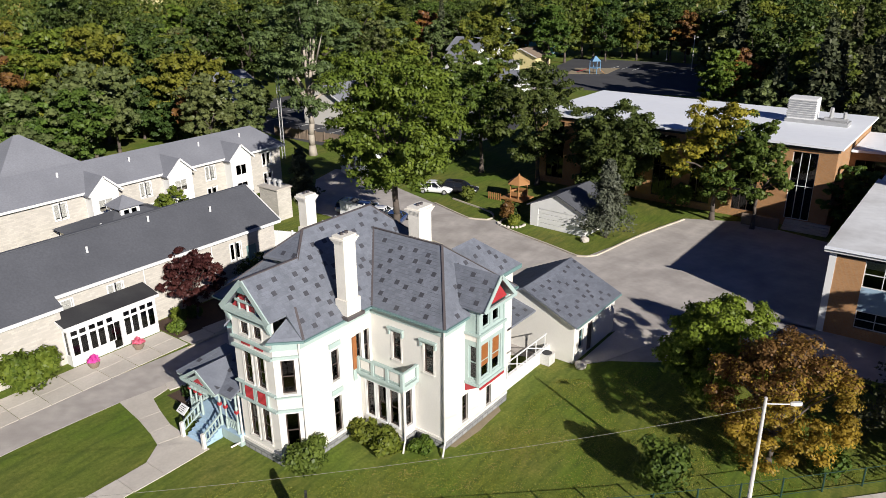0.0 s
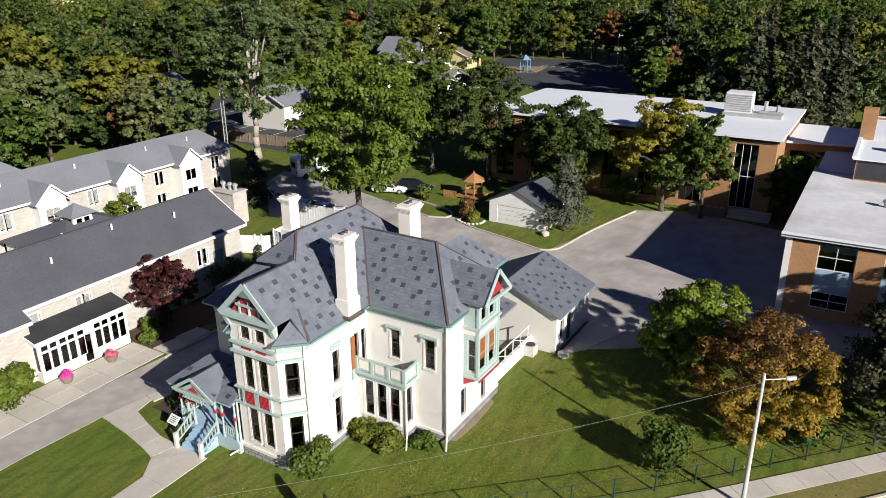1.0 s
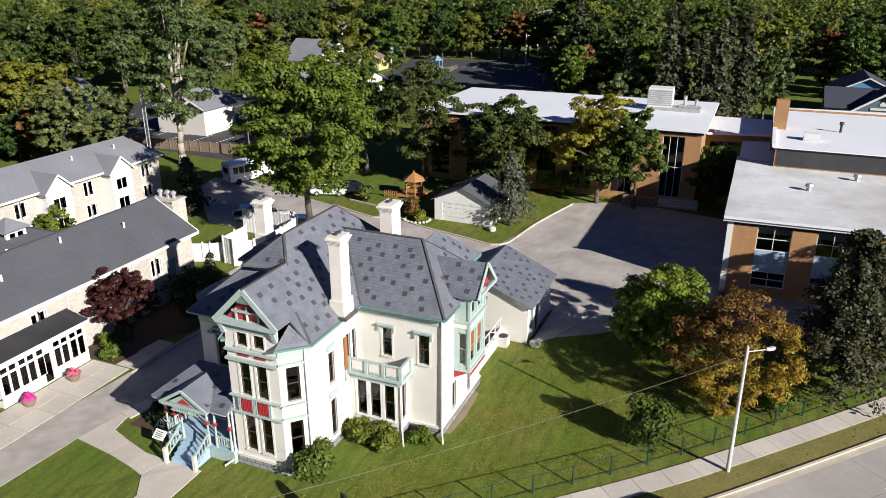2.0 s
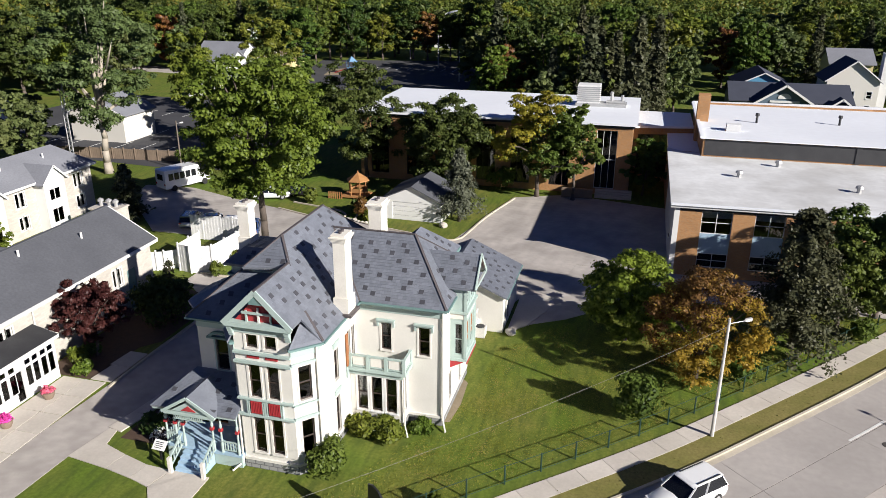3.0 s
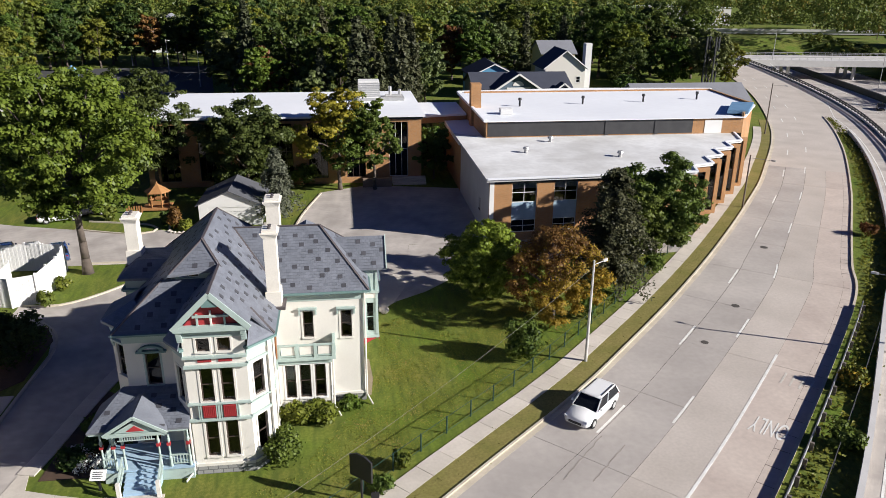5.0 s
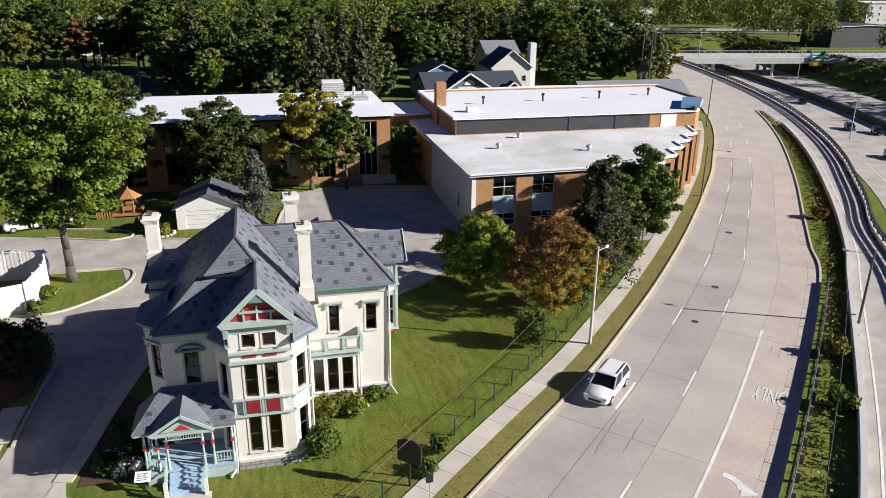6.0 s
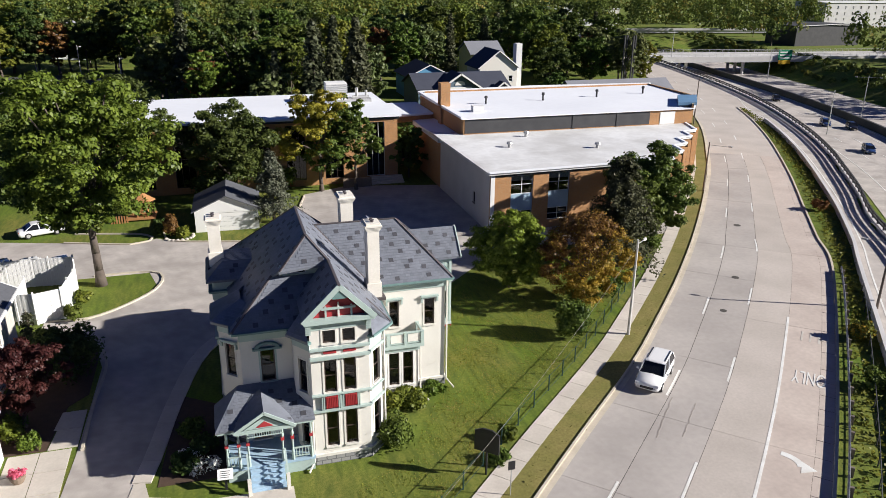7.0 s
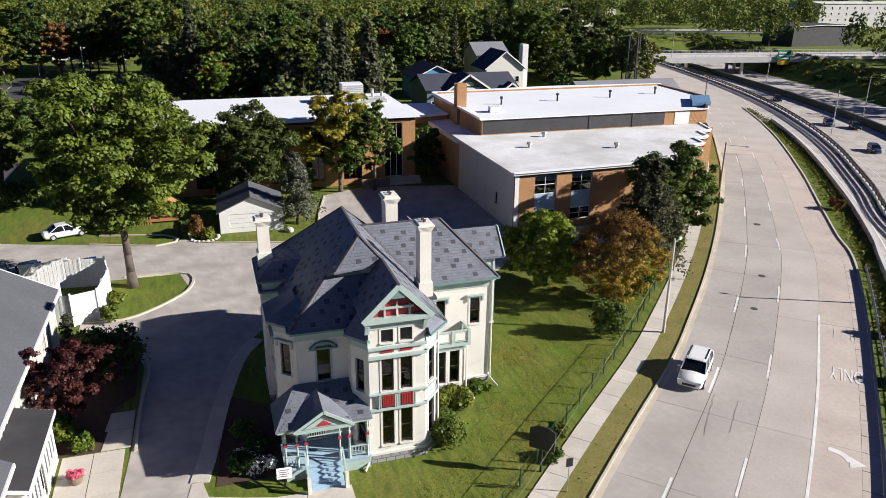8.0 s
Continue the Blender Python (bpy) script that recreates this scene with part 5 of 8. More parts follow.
part("door", bm, M["sash"], garage, "dark panelled side door")
wall(garage, (GX1, GY1), (GX0, GY1), -0.2, 3.2, M["cream"])
wall(garage, (GX0, GY1), (GX0, GY0), -0.2, 3.2, M["cream"])
GXM = 7.1
for y0, y1 in ((GY0, GY0 + 0.2), (GY1 - 0.2, GY1)):
    bm = bmesh.new()
    vs = [bm.verts.new(p) for y in (y0, y1) for p in ((GX0, y, 3.2), (GX1, y, 3.2), (GXM, y, 5.0))]
    for f in ((0, 1, 2), (5, 4, 3), (0, 3, 4, 1), (1, 4, 5, 2), (2, 5, 3, 0)):
        bm.faces.new([vs[i] for i in f])
    part("gable_wall", bm, M["cream"], garage)
slate_roof(garage, [(GX1 + 0.35, GY0 - 0.35, 3.15), (GX1 + 0.35, GY1 + 0.35, 3.15), (GXM, GY1 + 0.35, 5.1), (GXM, GY0 - 0.35, 5.1)])
slate_roof(garage, [(GX0 - 0.35, GY1 + 0.35, 3.15), (GX0 - 0.35, GY0 - 0.35, 3.15), (GXM, GY0 - 0.35, 5.1), (GXM, GY1 + 0.35, 5.1)], accents=False)
bar("gutter", (GX1 + 0.38, GY0 - 0.3, 3.08), (GX1 + 0.38, GY1 + 0.3, 3.08), 0.1, 0.1, "teal", garage)
link = thing("side_passage", "low cream passage with white railing behind the house", "outbuilding", at=(7, 17, 0))
wall(link, (5.0, 14.0), (9.3, 14.0), -0.2, 2.6, M["cream"])
wall(link, (9.3, 14.0), (9.3, 20.3), -0.2, 1.0, M["white"])
slate_roof(link, [(8.0, 13.6, 3.4), (8.0, 20.3, 3.4), (4.2, 20.3, 4.4), (4.2, 13.6, 4.4)], accents=True)
for k in range(5):
    bar("railing_bar", (9.35, 14.4 + 1.25 * k, 1.0), (9.35, 14.4 + 1.25 * k, 2.2), 0.06, 0.06, "white", link)
bar("railing_top", (9.35, 14.2, 2.2), (9.35, 19.6, 2.2), 0.07, 0.07, "white", link)
bar("railing_brace", (9.35, 14.2, 2.2), (9.35, 16.9, 1.0), 0.05, 0.05, "white", link)
bar("railing_brace", (9.35, 16.9, 2.2), (9.35, 19.6, 1.0), 0.05, 0.05, "white", link)


# ---------------------------------------------------------------- the long annex with sunroom
def gable_roof(parent, x0, x1, xm, y0, y1, ze, zr, mat, hip0=0.0, hip1=0.0, thick=0.2, name="roof"):
    """Two slopes with a ridge along y at xm; hip0 and hip1 draw the ridge's ends in."""
    for pts in ([(x1, y0, ze), (x1, y1, ze), (xm, y1 - hip1, zr), (xm, y0 + hip0, zr)], [(x0, y1, ze), (x0, y0, ze), (xm, y0 + hip0, zr), (xm, y1 - hip1, zr)]):
        bm = bmesh.new()
        slab(bm, pts, thick)
        part(name, bm, M[mat], parent)
    for h, y, r in ((hip0, y0, y0 + hip0), (hip1, y1, y1 - hip1)):
        if h:
            bm = bmesh.new()
            slab(bm, [(x0, y, ze), (x1, y, ze), (xm, r, zr)], thick)
            part(name, bm, M[mat], parent)


def gable_end(parent, x0, x1, xm, y, z0, z1, mat, thick=0.2, name="gable_wall", along_x=True):
    bm = bmesh.new()
    pts = [(x0, z0), (x1, z0), (xm, z1)]
    vs = [bm.verts.new((x, y + d, z) if along_x else (y + d, x, z)) for d in (0, thick) for x, z in pts]
    for f in ((0, 1, 2), (5, 4, 3), (0, 3, 4, 1), (1, 4, 5, 2), (2, 5, 3, 0)):
        bm.faces.new([vs[i] for i in f])
    return part(name, bm, M[mat], parent)


annex = thing("annex", "long pale stone annex with charcoal shingle roof", "building", at=(-23, 5, 0))
am = wall(annex, (-19.4, -1.2), (-19.4, 19.4), -0.2, 5.2, M["stone_wall"], [(4.2, 4.75, 2.9, 4.35), (4.85, 5.4, 2.9, 4.35), (0.6, 1.4, 3.3, 4.4), (15.6, 16.1, 2.7, 4.2), (16.2, 16.7, 2.7, 4.2),
                                                                              (10.4, 10.95, 2.7, 4.2), (11.05, 11.6, 2.7, 4.2), (17.3, 18.4, 0.1, 3.6)])
for s in ((4.2, 4.75, 2.9, 4.35), (4.85, 5.4, 2.9, 4.35), (0.6, 1.4, 3.3, 4.4), (15.6, 16.1, 2.7, 4.2), (16.2, 16.7, 2.7, 4.2), (10.4, 10.95, 2.7, 4.2), (11.05, 11.6, 2.7, 4.2)):
    window(annex, am, *s, frame_mat="white", trim="white", rail=False, f=0.06, blind=0.92)
part("door", cbox(17.3, 0.08, 0.1, 18.4, 0.14, 3.6, am), M["teal"], annex, "dark teal door")
wall(annex, (-18.5, -34), (-18.5, -1.2), -0.2, 4.75, M["stone_wall"])
wall(annex, (-18.5, -1.2), (-19.4, -1.2), -0.2, 4.75, M["stone_wall"])
wall(annex, (-19.4, 19.4), (-27.4, 19.4), -0.2, 5.2, M["siding"])
wall(annex, (-27.4, 19.4), (-27.4, -34), -0.2, 5.2, M["stone_wall"])
gable_end(annex, -27.4, -19.4, -23.4, 19.2, 5.2, 7.5, "siding")
gable_roof(annex, -27.9, -18.9, -23.4, -1.2, 19.8, 5.22, 7.75, "shingle")
gable_roof(annex, -27.9, -17.9, -23.4, -34, -1.18, 4.68, 7.78, "shingle")
for a, b in (((-18.85, -1.2, 5.08), (-18.85, 19.8, 5.08)), ((-17.86, -34, 4.55), (-17.86, -1.2, 4.55)), ((-18.9, 19.85, 5.1), (-23.4, 19.85, 7.65)), ((-27.9, 19.85, 5.1), (-23.4, 19.85, 7.65)), ((-18.2, -1.15, 4.62), (-19.3, -1.15, 5.1))):
    bar("fascia", a, b, 0.1, 0.24, "white", annex)
bar("ridge_cap", (-23.4, -34, 7.8), (-23.4, 19.8, 7.8), 0.3, 0.08, "shingle", annex)
for x, y in ((-21.5, 3), (-22.6, 9), (-21.8, 14.5), (-24.6, 6)):
    bm = bmesh.new()
    tube(bm, (x, y, 6.0), (x, y, 7.75 - abs(x + 23.4) * 0.56 + 0.45), 0.09, n=8)
    part("vent_pipe", bm, M["white"], annex)
for y in (6.0, 12.4):
    bm = bmesh.new()
    tube(bm, (-19.3, y, 0.1), (-19.3, y, 5.0), 0.05, n=6)
    part("downpipe", bm, M["white"], annex)

sunroom = thing("sunroom", "white framed sunroom with flat black roof", "sunroom", at=(-18.5, 2, 0))
SX, SY0, SY1 = -17.6, -1.4, 5.6
holes = []
n = 5
for k in range(n):
    s0 = 0.2 + k * 1.36
    holes += [(s0, s0 + 0.56, 0.75, 2.2), (s0 + 0.64, s0 + 1.2, 0.75, 2.2), (s0, s0 + 0.56, 2.3, 2.75), (s0 + 0.64, s0 + 1.2, 2.3, 2.75)]
holes = [h for h in holes if not (3.2 < h[0] < 4.0)]
sm = wall(sunroom, (SX, SY0), (SX, SY1), -0.1, 3.2, M["white"], holes + [(3.3, 3.95, 0.1, 2.2)], 0.15)
for h in holes:
    window(sunroom, sm, *h, frame_mat="white", rail=False, sill=False, f=0.04, set_in=0.03)
part("door", cbox(3.34, 0.05, 0.1, 3.9, 0.09, 2.2, sm), M["glass"], sunroom, "glazed door")
sm2 = wall(sunroom, (-19.4, SY0), (SX, SY0), -0.1, 3.2, M["white"], [(0.3, 0.95, 0.75, 2.7), (1.05, 1.6, 0.75, 2.7)], 0.15)
for s in ((0.3, 0.95, 0.75, 2.7), (1.05, 1.6, 0.75, 2.7)):
    window(sunroom, sm2, *s, frame_mat="white", rail=False, sill=False, f=0.04, set_in=0.03)
sm3 = wall(sunroom, (SX, SY1), (-19.4, SY1), -0.1, 3.2, M["white"], [(0.2, 0.8, 0.75, 2.7), (0.95, 1.6, 0.75, 2.7)], 0.15)
for s in ((0.2, 0.8, 0.75, 2.7), (0.95, 1.6, 0.75, 2.7)):
    window(sunroom, sm3, *s, frame_mat="white", rail=False, sill=False, f=0.04, set_in=0.03)
bm = bmesh.new()
slab(bm, [(SX + 0.25, SY0 - 0.25, 3.28), (SX + 0.25, SY1 + 0.25, 3.28), (-19.38, SY1 + 0.25, 3.75), (-19.38, SY0 - 0.25, 3.75)], 0.12)
part("roof", bm, M["black_roof"], sunroom)
bar("fascia", (SX + 0.27, SY0 - 0.25, 3.15), (SX + 0.27, SY1 + 0.25, 3.15), 0.06, 0.22, "white", sunroom)
bar("fascia", (SX + 0.25, SY1 + 0.27, 3.15), (-19.3, SY1 + 0.27, 3.6), 0.06, 0.2, "white", sunroom)
bar("fascia", (SX + 0.25, SY0 - 0.27, 3.15), (-19.3, SY0 - 0.27, 3.6), 0.06, 0.2, "white", sunroom)

# the second, two-storey annex behind it
lodge = thing("lodge", "pale two-storey lodge with grey roof and white gables", "building", at=(-45, 15, 0))
BX, BE, BR = -41.4, 5.6, 7.8
lm = wall(lodge, (BX, -25), (BX, 39.4), -0.2, BE, M["stone_wall"], [h for y in (2, 10, 19.5, 28, 36.5) for h in ((y + 25, y + 25.6, 3.3, 4.9), (y + 25.7, y + 26.3, 3.3, 4.9), (y + 25, y + 25.6, 0.9, 2.3), (y + 25.7, y + 26.3, 0.9, 2.3))])
for y in (2, 10, 19.5, 28, 36.5):
    for a in (0, 0.7):
        window(lodge, lm, y + 25 + a, y + 25.6 + a, 3.3, 4.9, "white", trim="white", rail=False, blind=0.9)
        window(lodge, lm, y + 25 + a, y + 25.6 + a, 0.9, 2.3, "white", trim="white", rail=False)
em = wall(lodge, (BX, 39.4), (-48.6, 39.4), -0.2, BE, M["stone_wall"], [(2.0, 3.4, 3.2, 4.8), (4.6, 6.0, 3.2, 4.8), (2.2, 3.4, 0.9, 2.4)])
for s in ((2.0, 3.4, 3.2, 4.8), (4.6, 6.0, 3.2, 4.8), (2.2, 3.4, 0.9, 2.4)):
    window(lodge, em, *s, frame_mat="white", rail=False, mullions=1)
wall(lodge, (-48.6, 39.4), (-48.6, -25), -0.2, BE, M["stone_wall"])
gable_roof(lodge, -49.1, BX + 0.5, -45.0, -25, 39.9, BE, BR, "shingle_grey", hip1=2.0)
bar("fascia", (BX + 0.52, -25, BE - 0.14), (BX + 0.52, 39.9, BE - 0.14), 0.08, 0.24, "white", lodge)
bar("fascia", (BX + 0.5, 39.93, BE - 0.14), (-49.1, 39.93, BE - 0.14), 0.08, 0.24, "white", lodge)
for y in (14.8, 23.8, 32.2):
    gm = wall(lodge, (BX + 1.3, y - 1.5), (BX + 1.3, y + 1.5), -0.2, BE - 0.1, M["white"], [(0.7, 2.3, 3.3, 4.6), (0.7, 2.3, 0.8, 2.4)])
    window(lodge, gm, 0.7, 2.3, 3.3, 4.6, "white", rail=False, mullions=1, blind=0.6)
    window(lodge, gm, 0.7, 2.3, 0.8, 2.4, "white", rail=False, mullions=1)
    wall(lodge, (BX, y - 1.5), (BX + 1.3, y - 1.5), -0.2, BE - 0.1, M["white"])
    wall(lodge, (BX + 1.3, y + 1.5), (BX, y + 1.5), -0.2, BE - 0.1, M["white"])
    gable_end(lodge, y - 1.5, y + 1.5, y, BX + 1.1, BE - 0.1, BE + 1.35, "white", along_x=False)
    for s in (-1, 1):
        bm = bmesh.new()
        slab(bm, [(BX + 1.6, y + s * 1.85, BE - 0.25), (BX - 0.6, y + s * 1.85, BE - 0.25), (BX - 2.9, y, BE + 1.5), (BX + 1.6, y, BE + 1.5)], 0.14)
        part("dormer_roof", bm, M["shingle_grey"], lodge)
        bar("bargeboard", (BX + 1.63, y + s * 1.87, BE - 0.32), (BX + 1.63, y, BE + 1.44), 0.06, 0.2, "white", lodge)
for y in (5, 12, 20, 29, 35):
    bm = bmesh.new()
    tube(bm, (-43.6, y, 6.2), (-43.6, y, 7.5), 0.1, n=8)
    part("vent_pipe", bm, M["white"], lodge)
tower = thing("tower_wing", "pale wing with grey pyramid roof", "building", at=(-52, 14, 0))
part("walls", cbox(-58.5, 8.6, -0.2, -49.3, 17.8, 6.2), M["siding"], tower)
bm = bmesh.new()
ap = [(-59, 8.1, 6.1), (-48.8, 8.1, 6.1), (-48.8, 18.3, 6.1), (-59, 18.3, 6.1)]
vs = [bm.verts.new(p) for p in ap] + [bm.verts.new((-53.9, 12.9, 9.9)), bm.verts.new((-53.9, 13.5, 9.9))]
for f in ((0, 1, 4), (1, 2, 5, 4), (2, 3, 5), (3, 0, 4, 5), (3, 2, 1, 0)):
    bm.faces.new([vs[i] for i in f])
part("roof", bm, M["shingle_grey"], tower)
entry = thing("entry_wing", "low entry wing with charcoal roof and white cupola", "building", at=(-34, 14, 0))
part("walls", cbox(-40, 9.5, -0.2, -31, 19, 2.9), M["siding"], entry)
bm = bmesh.new()
vs = [bm.verts.new(p) for p in ((-40.4, 9, 2.9), (-30.6, 9, 2.9), (-30.6, 19.5, 2.9), (-40.4, 19.5, 2.9), (-35.5, 13.2, 4.8), (-35.5, 15.3, 4.8))]
for f in ((0, 1, 4), (1, 2, 5, 4), (2, 3, 5), (3, 0, 4, 5), (3, 2, 1, 0)):
    bm.faces.new([vs[i] for i in f])
part("roof", bm, M["shingle"], entry)
cm = [wall(entry, p, q, 3.6, 5.1, M["white"], [(0.3, 0.95, 4.3, 4.85), (1.1, 1.75, 4.3, 4.85)], 0.12, "cupola_wall") for p, q in (((-34.4, 13.1), (-34.4, 15.1)), ((-36.4, 13.1), (-34.4, 13.1)), ((-34.4, 15.1), (-36.4, 15.1)))]
for q in cm:
    for s in ((0.3, 0.95, 4.3, 4.85), (1.1, 1.75, 4.3, 4.85)):
        window(entry, q, *s, frame_mat="white", rail=False, sill=False, f=0.05, set_in=0.02)
bm = bmesh.new()
vs = [bm.verts.new(p) for p in ((-36.8, 12.7, 5.1), (-34.0, 12.7, 5.1), (-34.0, 15.5, 5.1), (-36.8, 15.5, 5.1), (-35.4, 14.1, 6.1))]
for f in ((0, 1, 4), (1, 2, 4), (2, 3, 4), (3, 0, 4), (3, 2, 1, 0)):
    bm.faces.new([vs[i] for i in f])
part("cupola_roof", bm, M["shingle_grey"], entry)
stack = thing("stone_stack", "low pale stone stack with vents on top", "stone stack", at=(-32, 30.5, 0))
part("body", cbox(-33.6, 29.4, -0.2, -30.6, 31.4, 3.6), M["stone_wall"], stack)
part("cap", cbox(-33.75, 29.25, 3.6, -30.45, 31.55, 3.75), M["walk"], stack)
for x in (-33, -32, -31.2):
    bm = bmesh.new()
    lathe(bm, x, 30.4, [(0.2, 3.75), (0.2, 4.2), (0.32, 4.25), (0.3, 4.45), (0.05, 4.6)], 8)
    part("vent", bm, M["steel"], stack)


# white board enclosure in the car park
def board_fence(name, pts, h, label, board=0.16, mat="white"):
    root = thing(name, label, "fence", at=(pts[0][0], pts[0][1], 0))
    for a, b in zip(pts, pts[1:]):
        a, b = Vector(a), Vector(b)
        n = max(1, int((b - a).length / 0.6))
        u = (b - a).normalized()
        m = Matrix(((u.x, -u.y, 0, a.x), (u.y, u.x, 0, a.y), (0, 0, 1, 0), (0, 0, 0, 1)))
        step = (b - a).length / n
        for k in range(n):
            bm = bmesh.new()
            for j in range(4):
                w = step / 4
                box(bm, k * step + j * w + 0.004, -0.012 * (j % 2), 0.03, k * step + (j + 1) * w - 0.004, 0.03 - 0.012 * (j % 2), h, m)
            part("panel", bm, M[mat], root)
        for k in range(0, n + 1, 3):
            part("post", cbox(k * step - 0.07, -0.09, 0, k * step + 0.07, 0.05, h + 0.18, m), M[mat], root)
    return root


board_fence("enclosure", [(-20.6, 28.5), (-20.6, 24.9), (-19.2, 24.6), (-17.3, 25.3), (-16.9, 29.8), (-17.5, 32.9), (-21.0, 33.2), (-24.5, 33.0)], 2.7, "tall white board enclosure in the car park")
board_fence("yard_fence", [(-27.0, 19.9), (-24.6, 23.5), (-22.0, 24.6), (-20.6, 25.9)], 1.9, "white board fence beside the annex")
board_fence("wood_fence", [(-66, 59.5), (-45, 61.5), (-33, 63.5)], 1.6, "weathered brown board fence at the upper car park", mat="board")


# ---------------------------------------------------------------- the school
school = thing("school", "tan brick school with flat white roofs", "school", at=(40, 45, 0))
holes = [(2.4, 5.1, 0.9, 6.35), (7.0, 9.6, 0.9, 6.35)]
pm = wall(school, (24, 36.3), (46.6, 37.2), -0.3, 6.65, M["brick"], holes, 0.35)
for s0, s1, z0, z1 in holes:
    window(school, pm, s0, s1, 4.2, z1, "white", rail=True, mullions=1, sill=False, set_in=0.15, blind=0.3)
    window(school, pm, s0, s1, z0, 2.3, "white", rail=True, mullions=1, sill=False, set_in=0.15)
    part("spandrel", cbox(s0, 0.14, 2.3, s1, 0.24, 4.2, pm), M["blue_porch"], school, "pale blue-grey spandrel panel")
part("cornice_band", cbox(0, -0.03, 6.35, 22.6, 0.3, 6.64, pm), M["band"], school)
part("corner_pier", cbox(-0.03, -0.06, -0.3, 0.45, 0.02, 6.6, pm), M["white"], school)
wm = wall(school, (24, 55.5), (24, 36.3), -0.3, 6.65, M["concrete_wall"], [(13.4, 14.1, 2.0, 3.3)], 0.35)
window(school, wm, 13.4, 14.1, 2.0, 3.3, "sash", rail=False)
ROOF = [(23.6, 35.9), (46.9, 36.8), (47.6, 39.4), (50.4, 40.2), (50.9, 43.2), (53.4, 43.9), (53.9, 46.9), (56.6, 47.6), (57.2, 50.6), (59.8, 51.3), (61.2, 56.0), (27.4, 56.0), (23.6, 59.5)]
part("low_roof", solid(ROOF, 6.65, 6.9), M["white_roof"], school, "dirty white flat roof")
bm = bmesh.new()
for a, b in zip(ROOF, ROOF[1:]):
    if a != (27.4, 56.0) and a != (61.2, 56.0):
        beam(bm, (*a, 6.98), (*b, 6.98), 0.3, 0.16)
part("roof_edge", bm, M["white_roof_clean"], school)
for x, y in ((46.7, 38.6), (49.9, 42.2), (53.0, 45.9), (56.2, 49.6), (59.2, 53.3)):
    part("pier", cbox(x - 0.2, y - 1.9, -0.3, x + 0.2, y + 0.7, 6.65), M["brick"], school)
    gw = wall(school, (x + 0.2, y + 0.55), (x + 3.0, y + 0.75), -0.3, 6.65, M["brick"], [(0.5, 2.3, 0.5, 6.2)], 0.25)
    window(school, gw, 0.5, 2.3, 0.5, 6.2, "sash", rail=True, mullions=1, sill=False)
# hall
hm = wall(school, (27.3, 56), (62.3, 56), 6.9, 9.05, M["brick"], [], 0.3)
part("clerestory_band", cbox(0.2, -0.05, 7.05, 27.9, 0.0, 8.85, hm), M["band"], school, "black metal clerestory band")
for s in (15.8, 22.6):
    part("band_pier", cbox(s, -0.12, 7.0, s + 0.5, -0.05, 8.9, hm), M["band"], school)
part("roof_door", cbox(29.6, -0.06, 6.95, 32.0, 0.0, 8.7, hm), M["white"], school)
wall(school, (62.3, 56), (68.3, 64.5), -0.3, 9.6, M["brick"], [], 0.3)
wall(school, (68.3, 64.5), (68.3, 78), -0.3, 9.4, M["brick"], [], 0.3)
wall(school, (68.3, 78), (28, 78), -0.3, 9.4, M["brick"], [], 0.3)
wall(school, (27.3, 78), (27.3, 56), -0.3, 9.05, M["brick"], [], 0.3)
bm = bmesh.new()
RIM = [(27.0, 55.7), (62.4, 55.7), (68.7, 64.5), (68.7, 78.3), (27.0, 78.3)]
crown = lambda x, y: 9.05 + 0.15 * min(1, max(0, (y - 55.7) / 22.6))
prism(bm, RIM, 8.95, crown)
part("hall_roof", bm, M["white_roof_clean"], school, "bright white hall roof")
bm = bmesh.new()
beam(bm, (27.1, 78.2, 9.3), (47, 78.4, 9.5), 0.4, 0.35)
beam(bm, (47, 78.4, 9.5), (68.6, 78.2, 9.3), 0.4, 0.35)
beam(bm, (27.1, 55.8, 9.12), (27.1, 78.2, 9.3), 0.4, 0.3)
part("parapet", bm, M["white_roof_clean"], school)
part("blue_flashing", solid([(60.5, 57.2), (63.2, 56.6), (67.5, 63.0), (64.5, 63.6)], 9.3, 9.75), M["sheet_blue"], school, "blue metal roof flashing")
part("school_chimney", cbox(26.9, 65.2, -0.3, 28.3, 66.7, 12.4), M["brick"], school, "tall tan brick chimney")
for x, y in ((34, 66), (43.5, 67), (53, 68), (62, 69.5)):
    bm = bmesh.new()
    tube(bm, (x, y, 9.0), (x, y, 10.0), 0.14, n=8)
    tube(bm, (x, y, 10.0), (x, y, 10.3), 0.26, 0.22, n=8)
    part("roof_vent", bm, M["band"], school)
for x, y in ((30.5, 47.5), (41.0, 44.5), (35, 53)):
    bm = bmesh.new()
    tube(bm, (x, y, 6.9), (x, y, 7.35), 0.22, n=8)
    tube(bm, (x, y, 7.35), (x, y, 7.6), 0.4, 0.3, n=8)
    part("roof_vent", bm, M["steel"], school)
part("roof_hatch", cbox(30, 60, 9.1, 31.6, 61, 9.9), M["white_roof"], school)
